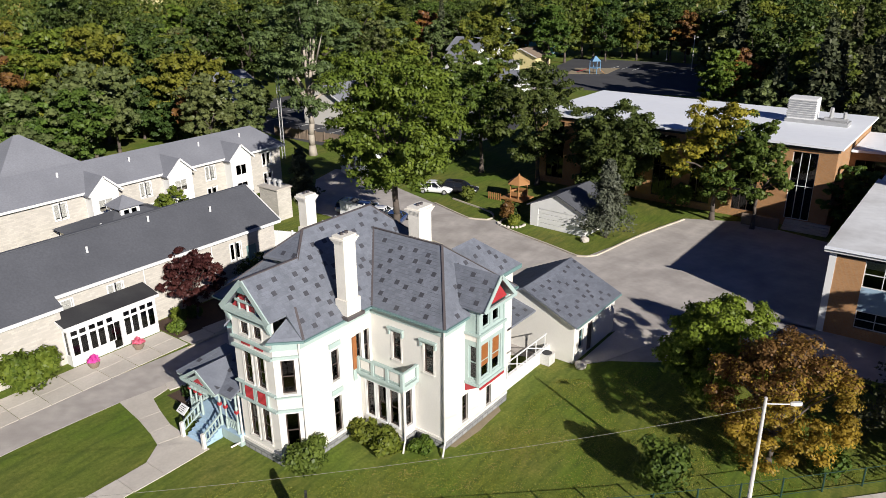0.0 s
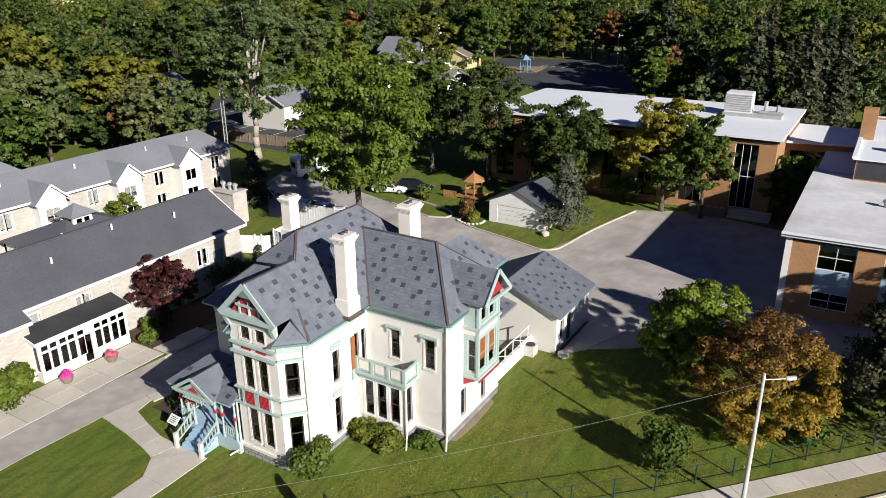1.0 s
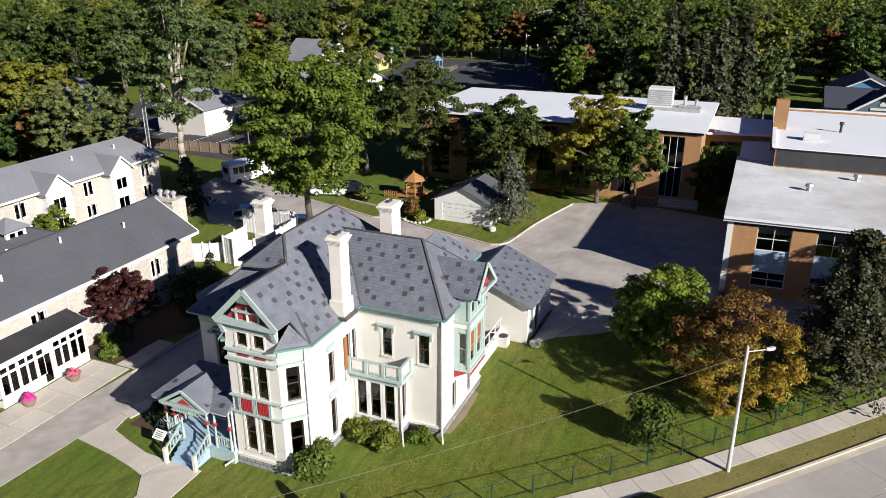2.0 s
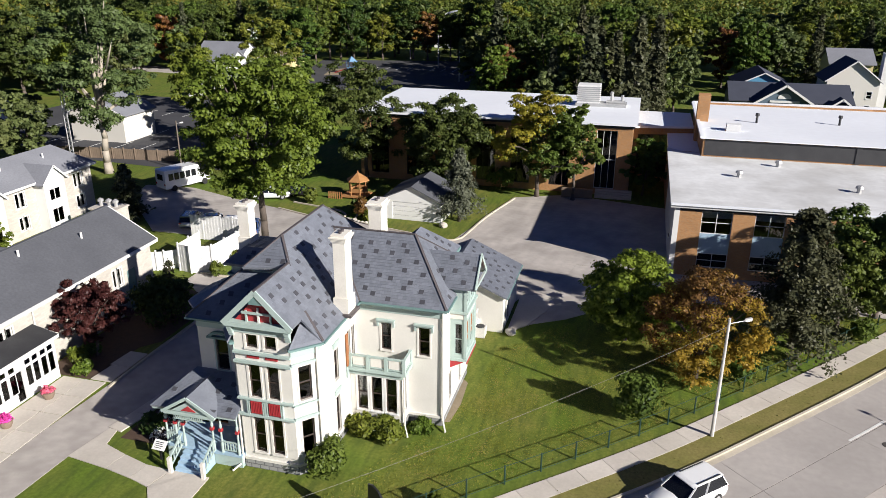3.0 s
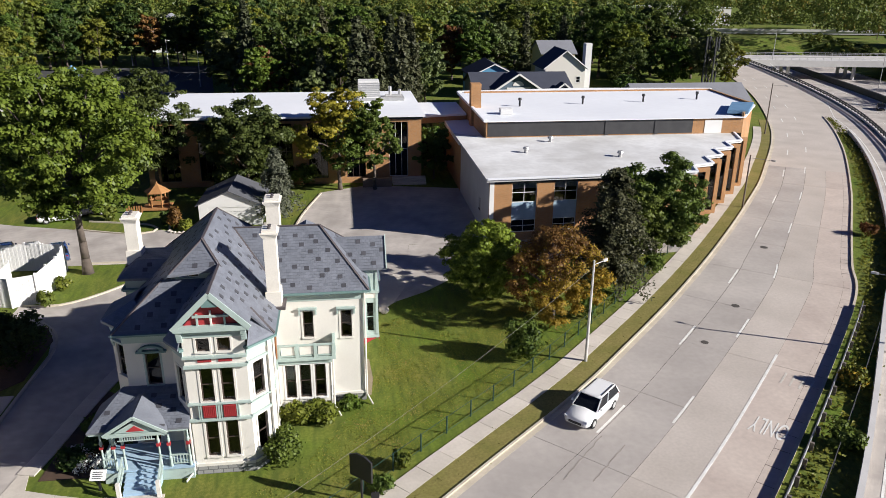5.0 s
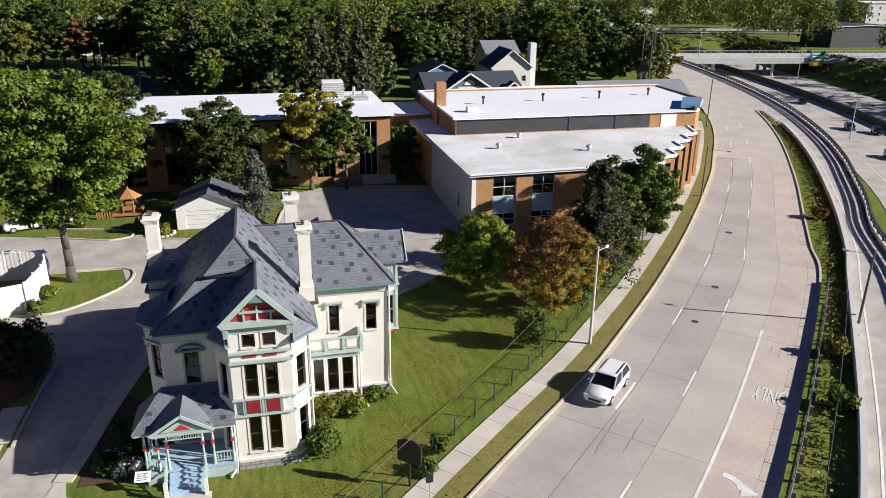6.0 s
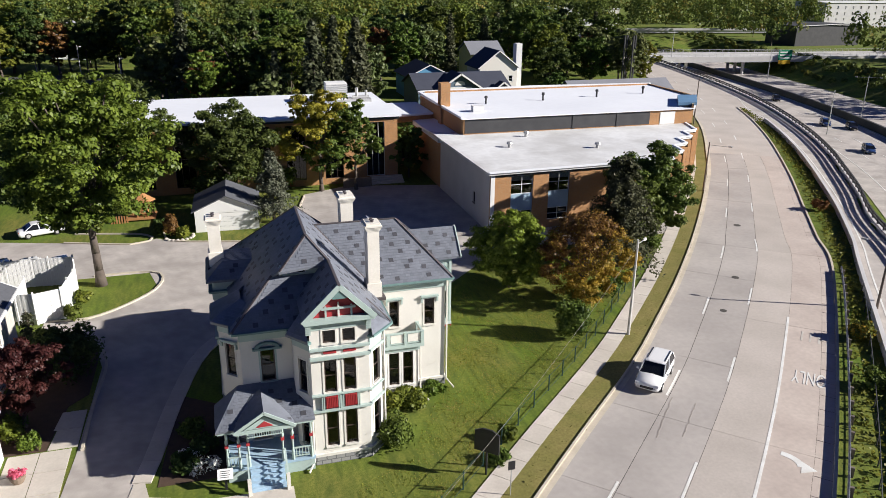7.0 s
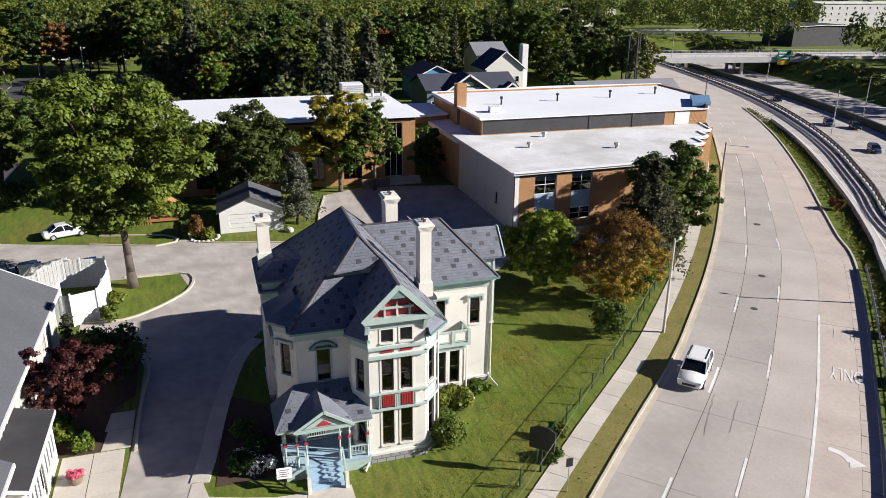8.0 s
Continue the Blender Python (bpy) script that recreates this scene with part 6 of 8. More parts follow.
# classroom wing and link
FH = [(s, s + 2.5, 0.8, 8.2) for s in (1.5, 6.5, 11.5, 16.0, 20.5, 25.5, 31.2)]
fm = wall(school, (-16, 61), (19.5, 61), -0.3, 8.9, M["brick"], FH, 0.35)
for k, (s0, s1, z0, z1) in enumerate(FH):
    window(school, fm, s0, s1, z0, z1, "white" if k == 6 else "sash", rail=True, mullions=2, sill=False, set_in=0.15)
part("roof_band", cbox(-0.2, -0.1, 8.55, 35.7, 0.0, 8.9, fm), M["band"], school)
wall(school, (19.5, 61), (19.5, 80.5), -0.3, 8.9, M["brick"], [], 0.35)
wall(school, (19.5, 80.5), (-16, 80.5), -0.3, 8.9, M["brick"], [], 0.35)
wall(school, (-16, 80.5), (-16, 61), -0.3, 8.9, M["brick"], [], 0.35)
part("wing_roof", solid([(-16.4, 60.5), (20, 60.5), (20, 81), (-16.4, 81)], 8.9, 9.15), M["white_roof_clean"], school, "bright white wing roof")
lk = wall(school, (19.5, 68.5), (27.0, 70), -0.3, 7.3, M["brick"], [(0.6, 6.6, 1.0, 6.4)], 0.3)
window(school, lk, 0.6, 6.6, 1.0, 6.4, "sash", rail=True, mullions=5, sill=False)
part("link_roof", solid([(19.6, 68), (27, 69.5), (27, 79.5), (19.6, 79.5)], 7.3, 7.55), M["white_roof_clean"], school)
wall(school, (24, 69), (24, 55.5), -0.3, 6.0, M["brick"], [], 0.3)
wall(school, (24, 59), (27.3, 59), -0.3, 6.6, M["brick"], [], 0.3)
part("lower_roof", solid([(23.8, 56), (27.3, 56), (27.3, 70), (23.8, 69.4)], 6.0, 6.6), M["white_roof_clean"], school)
steps = thing("entry_steps", "low concrete steps and walls before the school", "steps", at=(14, 58, 0))
for k in range(4):
    part("step", cbox(15.5, 60.9 - 0.4 * (k + 1), 0, 20, 60.9 - 0.4 * k, 0.8 - 0.2 * k), M["walk"], steps)
part("cheek_wall", cbox(11.5, 58.6, 0, 15.3, 59.0, 1.2), M["board"], steps)
cooler = thing("roof_cooler", "louvred pale metal cooler on the school roof", "cooling unit", at=(13, 73, 9.15))
part("casing", cbox(11.6, 71.8, 9.6, 14.6, 74.2, 12.0), M["white"], cooler)
for k in range(8):
    part("louvre", cbox(11.5, 71.72, 9.85 + 0.26 * k, 14.7, 71.79, 9.97 + 0.26 * k), M["steel"], cooler)
part("skid", cbox(11.4, 71.8, 9.15, 18.2, 74.0, 9.6), M["steel"], cooler)
bm = bmesh.new()
tube(bm, (15.5, 72.8, 9.7), (18, 72.8, 9.7), 0.3)
tube(bm, (16.2, 72.8, 9.7), (16.2, 72.8, 11.1), 0.22)
tube(bm, (17.6, 72.8, 9.7), (17.6, 72.8, 10.7), 0.2)
part("pipework", bm, M["steel"], cooler)

# ---------------------------------------------------------------- small buildings
shed = thing("shed", "white double garage shed with dark gable roof", "shed", at=(-3.6, 47, 0))
SH = Matrix.Translation((-3.75, 44.8, 0)) @ Matrix.Rotation(radians(-2), 4, "Z")
def shp(x, y):
    q = SH @ Vector((x, y, 0))
    return (q.x, q.y)
s1 = wall(shed, shp(-3.4, 0), shp(3.4, 0), -0.1, 2.5, M["white"], [(1.0, 5.8, 0.0, 2.1)], 0.15)
bm = bmesh.new()
for k in range(4):
    box(bm, 1.0, 0.05, 0.53 * k, 5.8, 0.1, 0.53 * k + 0.5, s1)
part("shed_door", bm, M["white"], shed, "white sectional garage door")
wall(shed, shp(3.4, 0), shp(3.4, 6.5), -0.1, 2.5, M["white"], [], 0.15)
wall(shed, shp(3.4, 6.5), shp(-3.4, 6.5), -0.1, 2.5, M["white"], [], 0.15)
wall(shed, shp(-3.4, 6.5), shp(-3.4, 0), -0.1, 2.5, M["white"], [], 0.15)
for y in (0.0, 6.3):
    bm = bmesh.new()
    vs = [bm.verts.new(SH @ Vector(p)) for d in (0, 0.15) for p in ((-3.4, y + d, 2.5), (3.4, y + d, 2.5), (0, y + d, 3.95))]
    for f in ((0, 1, 2), (5, 4, 3), (0, 3, 4, 1), (1, 4, 5, 2), (2, 5, 3, 0)):
        bm.faces.new([vs[i] for i in f])
    part("gable_wall", bm, M["white"], shed)
for s in (-1, 1):
    bm = bmesh.new()
    slab(bm, [tuple(SH @ Vector(p)) for p in ((s * 3.7, -0.3, 2.42), (s * 3.7, 6.8, 2.42), (0, 6.8, 4.08), (0, -0.3, 4.08))], 0.12)
    part("roof", bm, M["shingle"], shed)

gazebo = thing("gazebo", "orange cedar play house with deck", "playhouse", at=(-13.3, 52, 0))
part("deck", cbox(-14.8, 50.6, 0.2, -11.6, 53.2, 0.4), M["cedar"], gazebo)
for k in range(6):
    a = k * math.pi / 3
    bm = bmesh.new()
    tube(bm, (-13.0 + 1.15 * math.cos(a), 52 + 1.15 * math.sin(a), 0.2), (-13.0 + 1.15 * math.cos(a), 52 + 1.15 * math.sin(a), 2.2), 0.08, n=6)
    part("post", bm, M["cedar"], gazebo)
    b = a + math.pi / 3
    bar("rail", (-13.0 + 1.15 * math.cos(a), 52 + 1.15 * math.sin(a), 1.0), (-13.0 + 1.15 * math.cos(b), 52 + 1.15 * math.sin(b), 1.0), 0.06, 0.5, "cedar", gazebo)
bm = bmesh.new()
lathe(bm, -13.0, 52, [(1.5, 2.15), (1.45, 2.25), (0.12, 3.1), (0.05, 3.35)], 6)
part("roof", bm, M["cedar"], gazebo)
for k in range(7):
    part("picket", cbox(-16.4 + 0.28 * k, 50.4, 0, -16.25 + 0.28 * k, 50.45, 0.9), M["cedar"], gazebo)


def dwelling(name, label, x0, y0, x1, y1, z, rise, wall_mat, roof_mat, along_y=True, windows=True):
    """A plain far house: walls, pitched roof, gables, windows on the two sides towards the street."""
    root = thing(name, label, "house", at=((x0 + x1) / 2, (y0 + y1) / 2, 0))
    rows = [(1.2, 2.6)] + ([(3.9, 5.2)] if z > 5 else []) + ([(6.9, 8.4), (10.0, 11.6)] if z > 13 else [])
    def holes(length):
        n = max(1, int(length / (5.0 if z > 13 else 2.6)))
        return [(length * (k + 0.5) / n - 0.45, length * (k + 0.5) / n + 0.45, a, b) for k in range(n) for a, b in rows] if windows else []
    for p, q in (((x0, y0), (x1, y0)), ((x1, y0), (x1, y1)), ((x1, y1), (x0, y1)), ((x0, y1), (x0, y0))):
        ln = (Vector(q) - Vector(p)).length
        front = p == (x0, y0) or p == (x1, y0)
        hs = holes(ln) if front else []
        m = wall(root, p, q, -0.2, z, M[wall_mat], hs, 0.2)
        for h in hs:
            window(root, m, *h, frame_mat="white", trim="white", rail=True, f=0.08)
    if along_y:
        xm = (x0 + x1) / 2
        gable_roof(root, x0 - 0.5, x1 + 0.5, xm, y0 - 0.5, y1 + 0.5, z - 0.05, z + rise, roof_mat)
        for y in (y0, y1 - 0.2):
            gable_end(root, x0, x1, xm, y, z, z + rise - 0.25, wall_mat)
        for s in (x0 - 0.5, x1 + 0.5):
            bar("bargeboard", (s, y0 - 0.52, z - 0.12), (xm, y0 - 0.52, z + rise - 0.08), 0.08, 0.22, "white", root)
    else:
        ym = (y0 + y1) / 2
        for ya, s in ((y0 - 0.5, 1), (y1 + 0.5, -1)):
            bm = bmesh.new()
            slab(bm, [(x0 - 0.5, ya, z - 0.05), (x1 + 0.5, ya, z - 0.05), (x1 + 0.5, ym, z + rise), (x0 - 0.5, ym, z + rise)], 0.18)
            part("roof", bm, M[roof_mat], root)
        for x in (x0, x1 - 0.2):
            gable_end(root, y0, y1, ym, x, z, z + rise - 0.25, wall_mat, along_x=False)
    return root


clinic = dwelling("clinic", "slate blue building with white trim and dark roof", 35.5, 110, 55, 122, 5.0, 2.4, "blue_siding", "navy_roof", along_y=False)
for s in (-1, 1):
    bm = bmesh.new()
    slab(bm, [(44.0 + s * 5.2, 108.2, 4.6), (44.0 + s * 5.2, 113, 4.6), (44.0, 115, 8.0), (44.0, 108.2, 8.0)], 0.18)
    part("front_gable_roof", bm, M["navy_roof"], clinic)
    bar("bargeboard", (44.0 + s * 5.2, 108.15, 4.5), (44.0, 108.15, 7.9), 0.1, 0.35, "white", clinic)
    bm = bmesh.new()
    slab(bm, [(53.0 + s * 2.6, 107.4, 4.2), (53.0 + s * 2.6, 110, 4.2), (53.0, 110, 6.2), (53.0, 107.4, 6.2)], 0.15)
    part("porch_roof", bm, M["navy_roof"], clinic)
    bar("bargeboard", (53.0 + s * 2.6, 107.35, 4.1), (53.0, 107.35, 6.1), 0.1, 0.3, "white", clinic)
gable_end(clinic, 39.5, 48.5, 44.0, 108.9, 4.6, 7.6, "blue_siding")
bm = bmesh.new()
for k in range(10):
    a = math.pi * k / 9
    bm.verts.new((44.0 + 1.1 * math.cos(a), 108.8, 5.6 + 0.9 * math.sin(a)))
bm.verts.ensure_lookup_table()
f = bm.faces.new(bm.verts[:])
q = bmesh.ops.extrude_face_region(bm, geom=[f])
for v in q["geom"]:
    if isinstance(v, bmesh.types.BMVert):
        v.co.y += 0.1
part("fan_window", bm, M["white"], clinic)
part("sign_strip", cbox(41.7, 108.78, 4.9, 46.5, 108.88, 5.25), M["white"], clinic, "white lettering strip")
dwelling("blue_house", "bright blue house among the trees", 38, 128, 48, 140, 5.0, 2.6, "blue_bright", "navy_roof", windows=False)
dwelling("yellow_house", "pale yellow house with grey roof", 57, 140, 65, 150, 8.5, 2.6, "yellow_siding", "shingle_grey", along_y=False)
dark = dwelling("dark_house", "white-trimmed house with dark steep roof", 53.5, 124, 62.5, 133, 7.0, 3.8, "siding", "navy_roof")
part("chimney", cbox(63.0, 126, 0, 64.4, 128, 12.0), M["white"], dark)
dwelling("tent_house", "low house with pale blue-grey roof", 64, 96, 86, 106, 4.0, 3.0, "siding", "shingle_grey", along_y=False)
wh = dwelling("white_house", "white gabled two-storey house", -92, 143.2, -79.5, 152, 5.2, 3.2, "white", "shingle_grey", along_y=False)
dwelling("white_house_wing", "white gabled front wing of an old house", -86, 134, -78, 143, 4.4, 2.8, "white", "shingle_grey", along_y=False)
dwelling("white_annexe", "white low house wing", -77.8, 139, -71, 146, 2.6, 1.4, "white", "shingle_grey", along_y=False)
dwelling("white_garage", "white single garage with grey roof", -76, 113, -69, 121, 3.0, 1.6, "white", "shingle_grey", windows=False)
dwelling("long_garage", "white long garage with grey roof", -67, 117, -55, 125, 3.2, 1.6, "white", "shingle_grey", along_y=False, windows=False)
dwelling("teal_house", "bright blue two-storey house", -92, 182, -82, 192, 8.0, 3.0, "blue_bright", "navy_roof")
dwelling("cream_garage", "cream garage with brown roof", -80, 154, -71, 162, 3.5, 2.0, "yellow_siding", "board", windows=False)
dwelling("far_white_house", "white house far among trees", -52, 228, -42, 240, 8.0, 4.0, "white", "shingle_grey")
dwelling("far_pale_house", "white house far down the street", -120, 195, -108, 205, 8.0, 4.0, "white", "shingle_grey")
dwelling("rear_house", "pale house behind the lodge", -95, 62, -84, 72, 5.0, 3.0, "siding", "shingle_grey")
dwelling("rear_blue_house", "grey-blue house behind trees", -70, 70, -60, 78, 4.5, 2.6, "siding", "shingle_grey", windows=False)
big = dwelling("far_offices", "pale flat-roofed offices beyond the freeway", 320, 312, 378, 336, 13.4, 0.6, "concrete_wall", "white_roof", along_y=False)
dwelling("far_store", "dark low building beyond the freeway", 224, 222, 256, 240, 8.0, 0.5, "band", "black_roof", windows=False)
dwelling("far_hall", "pale far building beyond trees", 170, 350, 215, 372, 9.0, 0.6, "concrete_wall", "white_roof")
dwelling("distant_block", "long pale building at the edge of the woods", -330, 190, -300, 205, 13.0, 0.6, "yellow_siding", "white_roof", windows=False)

# play equipment
play = thing("play_set", "blue and orange climbing set on sand", "playground set", at=(-56, 156, 0))
part("sand", solid([(-61, 152), (-52, 158), (-54, 170), (-64, 164)], -0.1, 0.06), M["dirt"], play)
part("tower", cbox(-56, 156, 1.4, -54, 158, 1.6), M["sheet_blue"], play)
for x, y in ((-56, 156), (-54, 156), (-56, 158), (-54, 158)):
    bm = bmesh.new()
    tube(bm, (x, y, 0), (x, y, 3.2), 0.1, n=6)
    part("post", bm, M["sheet_blue"], play)
bm = bmesh.new()
lathe(bm, -55, 157, [(1.7, 3.2), (0.1, 4.5)], 4)
part("roof", bm, M["sheet_blue"], play)
bar("slide", (-56, 157, 1.5), (-59.5, 156, 0.3), 0.7, 0.12, "red", play)
bar("ladder", (-54, 157, 1.5), (-52.5, 158, 0.0), 0.7, 0.1, "cedar", play)


# ---------------------------------------------------------------- plants
def leaf_mesh(name, centres, outward, size, rng, mat, spread=0.5):
    """Many small bent leaf clusters round the given centres, facing roughly outwards."""
    n = len(centres)
    nrm = outward + rng.normal(0, spread, (n, 3))
    nrm /= np.linalg.norm(nrm, axis=1)[:, None] + 1e-9
    ref = rng.normal(0, 1, (n, 3))
    a = np.cross(nrm, ref)
    a /= np.linalg.norm(a, axis=1)[:, None] + 1e-9
    b = np.cross(nrm, a)
    s = size * rng.uniform(0.6, 1.35, (n, 1))
    w = rng.uniform(0.45, 0.8, (n, 1))
    p = np.stack([centres - a * s, centres + b * s * w - nrm * s * 0.25, centres + a * s, centres - b * s * w - nrm * s * 0.25], 1).reshape(-1, 3)
    me = bpy.data.meshes.new(name)
    me.vertices.add(4 * n)
    me.vertices.foreach_set("co", p.astype(np.float32).ravel())
    me.loops.add(4 * n)
    me.loops.foreach_set("vertex_index", np.arange(4 * n, dtype=np.int32))
    me.polygons.add(n)
    me.polygons.foreach_set("loop_start", np.arange(0, 4 * n, 4, dtype=np.int32))
    me.update(calc_edges=True)
    me.materials.append(mat)
    return me


def blob_points(blobs, n, rng, shell=0.62):
    """Points on the outer parts of leafy lumps, more of them on their upper sides."""
    c = np.array([b[:3] for b in blobs], float)
    r = np.array([b[3:6] for b in blobs], float)
    w = (r.prod(1)) ** 0.66
    k = rng.choice(len(blobs), n, p=w / w.sum())
    d = rng.normal(0, 1, (n, 3))
    d /= np.linalg.norm(d, axis=1)[:, None]
    flip = (d[:, 2] < -0.2) & (rng.random(n) < 0.6)
    d[flip, 2] *= -1
    rad = rng.uniform(shell ** 2, 1.0, (n, 1)) ** 0.5
    rad *= rng.normal(1.0, 0.12, (n, 1))
    return c[k] + d * r[k] * rad, d


def crown_blobs(h0, h1, radius, count, rng, lean=0.0, shape=1.0):
    """Boughs spread over a crown between the heights h0 and h1, each a handful of small leafy lumps, with gaps between."""
    zc, hz = (h0 + h1) / 2, (h1 - h0) / 2
    out = [(0, 0, zc, radius * 0.34, radius * 0.34, hz * 0.5)]
    arms = [rng.uniform(0.8, 1.1) for _ in range(9)]
    boughs = max(14, int(count * 0.95))
    for b in range(boughs):
        z = 1 - 2 * (b + 0.5) / boughs
        a = b * 2.39996 + rng.uniform(-0.4, 0.4)
        q = math.sqrt(1 - z * z)
        f = rng.uniform(0.55, 0.95) * arms[int((a % 6.2832) * 1.432) % 9]
        taper = 1.0 - 0.22 * shape * max(0.0, z)
        cx, cy, cz = math.cos(a) * q * radius * f * taper + lean * z, math.sin(a) * q * radius * f * taper, zc + z * hz * min(0.88, f * 1.05)
        br = radius * rng.uniform(0.16, 0.25)
        for _ in range(7):
            d = rng.normal(0, 1, 3)
            d /= np.linalg.norm(d)
            s = br * rng.uniform(0.36, 0.64)
            out.append((cx + d[0] * br, cy + d[1] * br, cz + d[2] * br * 0.7, s * 1.2, s * 1.2, s * 0.72))
    return out


def make_tree(name, at, label, h0, h1, radius, leaves, size, mat, bark="bark", trunk_r=0.3, seed=1, blobs=22, category="tree", group="", limbs=6, fork=0.55, blob_list=None, spin=0.0, shell=0.45, shape=1.0, fringe=None):
    rng = np.random.default_rng(seed)
    x, y = at
    root = thing(name, label, category, group, at=(x, y, 0))
    bl = blob_list or crown_blobs(h0, h1, radius, blobs, rng, shape=shape)
    cs, dirs = blob_points(bl, leaves, rng, shell)
    cs = cs + np.array([x, y, 0.0])
    dirs = dirs + np.array([0, 0, 0.35])
    keep = cs[:, 2] > 0.05
    if fringe:
        away = (cs - np.array([x, y, (h0 + h1) / 2])) @ np.array(fringe[1]) + rng.normal(0, 0.8, len(cs))
        gold = keep & (away > fringe[2])
        keep = keep & ~gold
        ob = new("fringe", leaf_mesh("fringe", cs[gold], dirs[gold], size, rng, M[fringe[0]], 0.28))
        ob.parent = root
        ob.matrix_parent_inverse = root.matrix_basis.inverted()
        tagged(ob, "golden yellow leaves at the edge of the crown")
    ob = new("crown", leaf_mesh("crown", cs[keep], dirs[keep], size, rng, M[mat], 0.42))
    ob.parent = root
    ob.matrix_parent_inverse = root.matrix_basis.inverted()
    if trunk_r:
        zf = h0 + (h1 - h0) * (fork - 0.3)
        bm = bmesh.new()
        segs = 5
        pts = [Vector((x + rng.uniform(-1, 1) * 0.05 * k, y + rng.uniform(-1, 1) * 0.05 * k, zf * k / segs - 0.1)) for k in range(segs + 1)]
        for k in range(segs):
            r0 = trunk_r * (1.35 if k == 0 else 1.0) * (1 - 0.09 * k)
            tube(bm, pts[k], pts[k + 1], r0, trunk_r * (1 - 0.09 * (k + 1)), 9)
        part("trunk", bm, M[bark], root, smooth=True)
        big = sorted(bl[1:], key=lambda b: -b[3])[:limbs]
        for b in big:
            bm = bmesh.new()
            end = Vector((x + b[0] * 0.9, y + b[1] * 0.9, b[2]))
            mid = pts[-1].lerp(end, 0.5) + Vector((0, 0, 0.12 * (end - pts[-1]).length * 0.5))
            tube(bm, pts[-1] - Vector((0, 0, 0.3)), mid, trunk_r * 0.5, trunk_r * 0.3, 7)
            tube(bm, mid, end, trunk_r * 0.3, trunk_r * 0.08, 6)
            part("limb", bm, M[bark], root, smooth=True)
    return root


def make_conifer(name, at, label, h, radius, leaves, size, mat, seed=1, h0=0.8, group="", bark="bark", power=0.85, ragged=0.25):
    rng = np.random.default_rng(seed)
    x, y = at
    root = thing(name, label, "conifer", group, at=(x, y, 0))
    tiers = int(h / 0.55)
    cs, ds = [], []
    per = max(6, leaves // (tiers * 9))
    for t in range(tiers):
        f = t / tiers
        z = h0 + (h - h0) * f
        for j in range(9):
            a = rng.uniform(0, 2 * math.pi)
            r = radius * (1 - f) ** power * rng.uniform(1 - ragged * 1.6, 1.08) + 0.12
            q = rng.uniform(0.05, 1, per) ** 0.7
            px, py = np.cos(a) * r * q, np.sin(a) * r * q
            pz = z - 0.22 * r * q * q + 0.06 * r
            jit = rng.normal(0, 0.10 + 0.04 * r, (per, 3))
            cs.append(np.stack([x + px, y + py, pz], 1) + jit)
            ds.append(np.tile([np.cos(a) * 0.5, np.sin(a) * 0.5, 0.8], (per, 1)))
    cs, ds = np.concatenate(cs), np.concatenate(ds)
    ob = new("crown", leaf_mesh("crown", cs, ds, size, rng, M[mat], 0.6))
    ob.parent = root
    ob.matrix_parent_inverse = root.matrix_basis.inverted()
    bm = bmesh.new()
    tube(bm, (x, y, -0.1), (x, y, h * 0.93), 0.09 + h * 0.014, 0.03, 8)
    part("trunk", bm, M[bark], root, smooth=True)
    return root


def make_bush(name, at, label, h, radius, leaves, size, mat, seed=1, category="bush", group="", z=0.0):
    rng = np.random.default_rng(seed)
    root = thing(name, label, category, group, at=(*at, z))
    bl = [(0, 0, h * 0.45, radius * 0.8, radius * 0.8, h * 0.45)]
    for _ in range(10):
        a, f = rng.uniform(0, 6.28), rng.uniform(0.35, 0.72)
        s = radius * rng.uniform(0.28, 0.45)
        bl.append((math.cos(a) * radius * f, math.sin(a) * radius * f, h * rng.uniform(0.3, 0.78), s, s, min(s, h * 0.3)))
    cs, dirs = blob_points(bl, leaves, rng, 0.6)
    cs = cs + np.array([at[0], at[1], z])
    keep = cs[:, 2] > z + 0.02
    ob = new("foliage", leaf_mesh("foliage", cs[keep], dirs[keep], size, rng, M[mat]))
    ob.parent = root
    ob.matrix_parent_inverse = root.matrix_basis.inverted()
    return root


# near trees
make_tree("tree", (-15.3, 32), "tall green shade tree with bare straight trunk", 5.2, 20.0, 7.9, 46000, 0.18, "leaf_lime", trunk_r=0.42, seed=11, blobs=50, limbs=14, fork=0.5, shape=1.6)
make_tree("tree", (20.6, 21.6), "dense light green round tree on the lawn", 0.4, 7.6, 4.3, 26000, 0.12, "leaf_bright", trunk_r=0.14, seed=12, blobs=40, limbs=5)
make_tree("tree", (25.6, 16.9), "thinning brown and gold autumn tree", 0.4, 8.4, 4.3, 30000, 0.09, "leaf_autumn", trunk_r=0.17, seed=13, blobs=40, limbs=12, shell=0.3, fringe=("leaf_gold", (0.55, -0.35, -0.75), 0.1))
make_conifer("tree", (32.8, 23.6), "ragged grey-green spruce near the fence", 11.2, 4.5, 30000, 0.14, "needle", seed=14, h0=1.6, power=0.6, ragged=0.4)
make_tree("tree", (40.4, 31.0), "dark green broad tree beside the pavement", 1.0, 9.8, 5.6, 30000, 0.15, "leaf_mid", trunk_r=0.2, seed=15, blobs=36)
make_tree("tree", (36.6, 27.0), "dark green tree between spruce and street", 0.8, 8.4, 4.2, 18000, 0.15, "leaf_mid", trunk_r=0.18, seed=16)
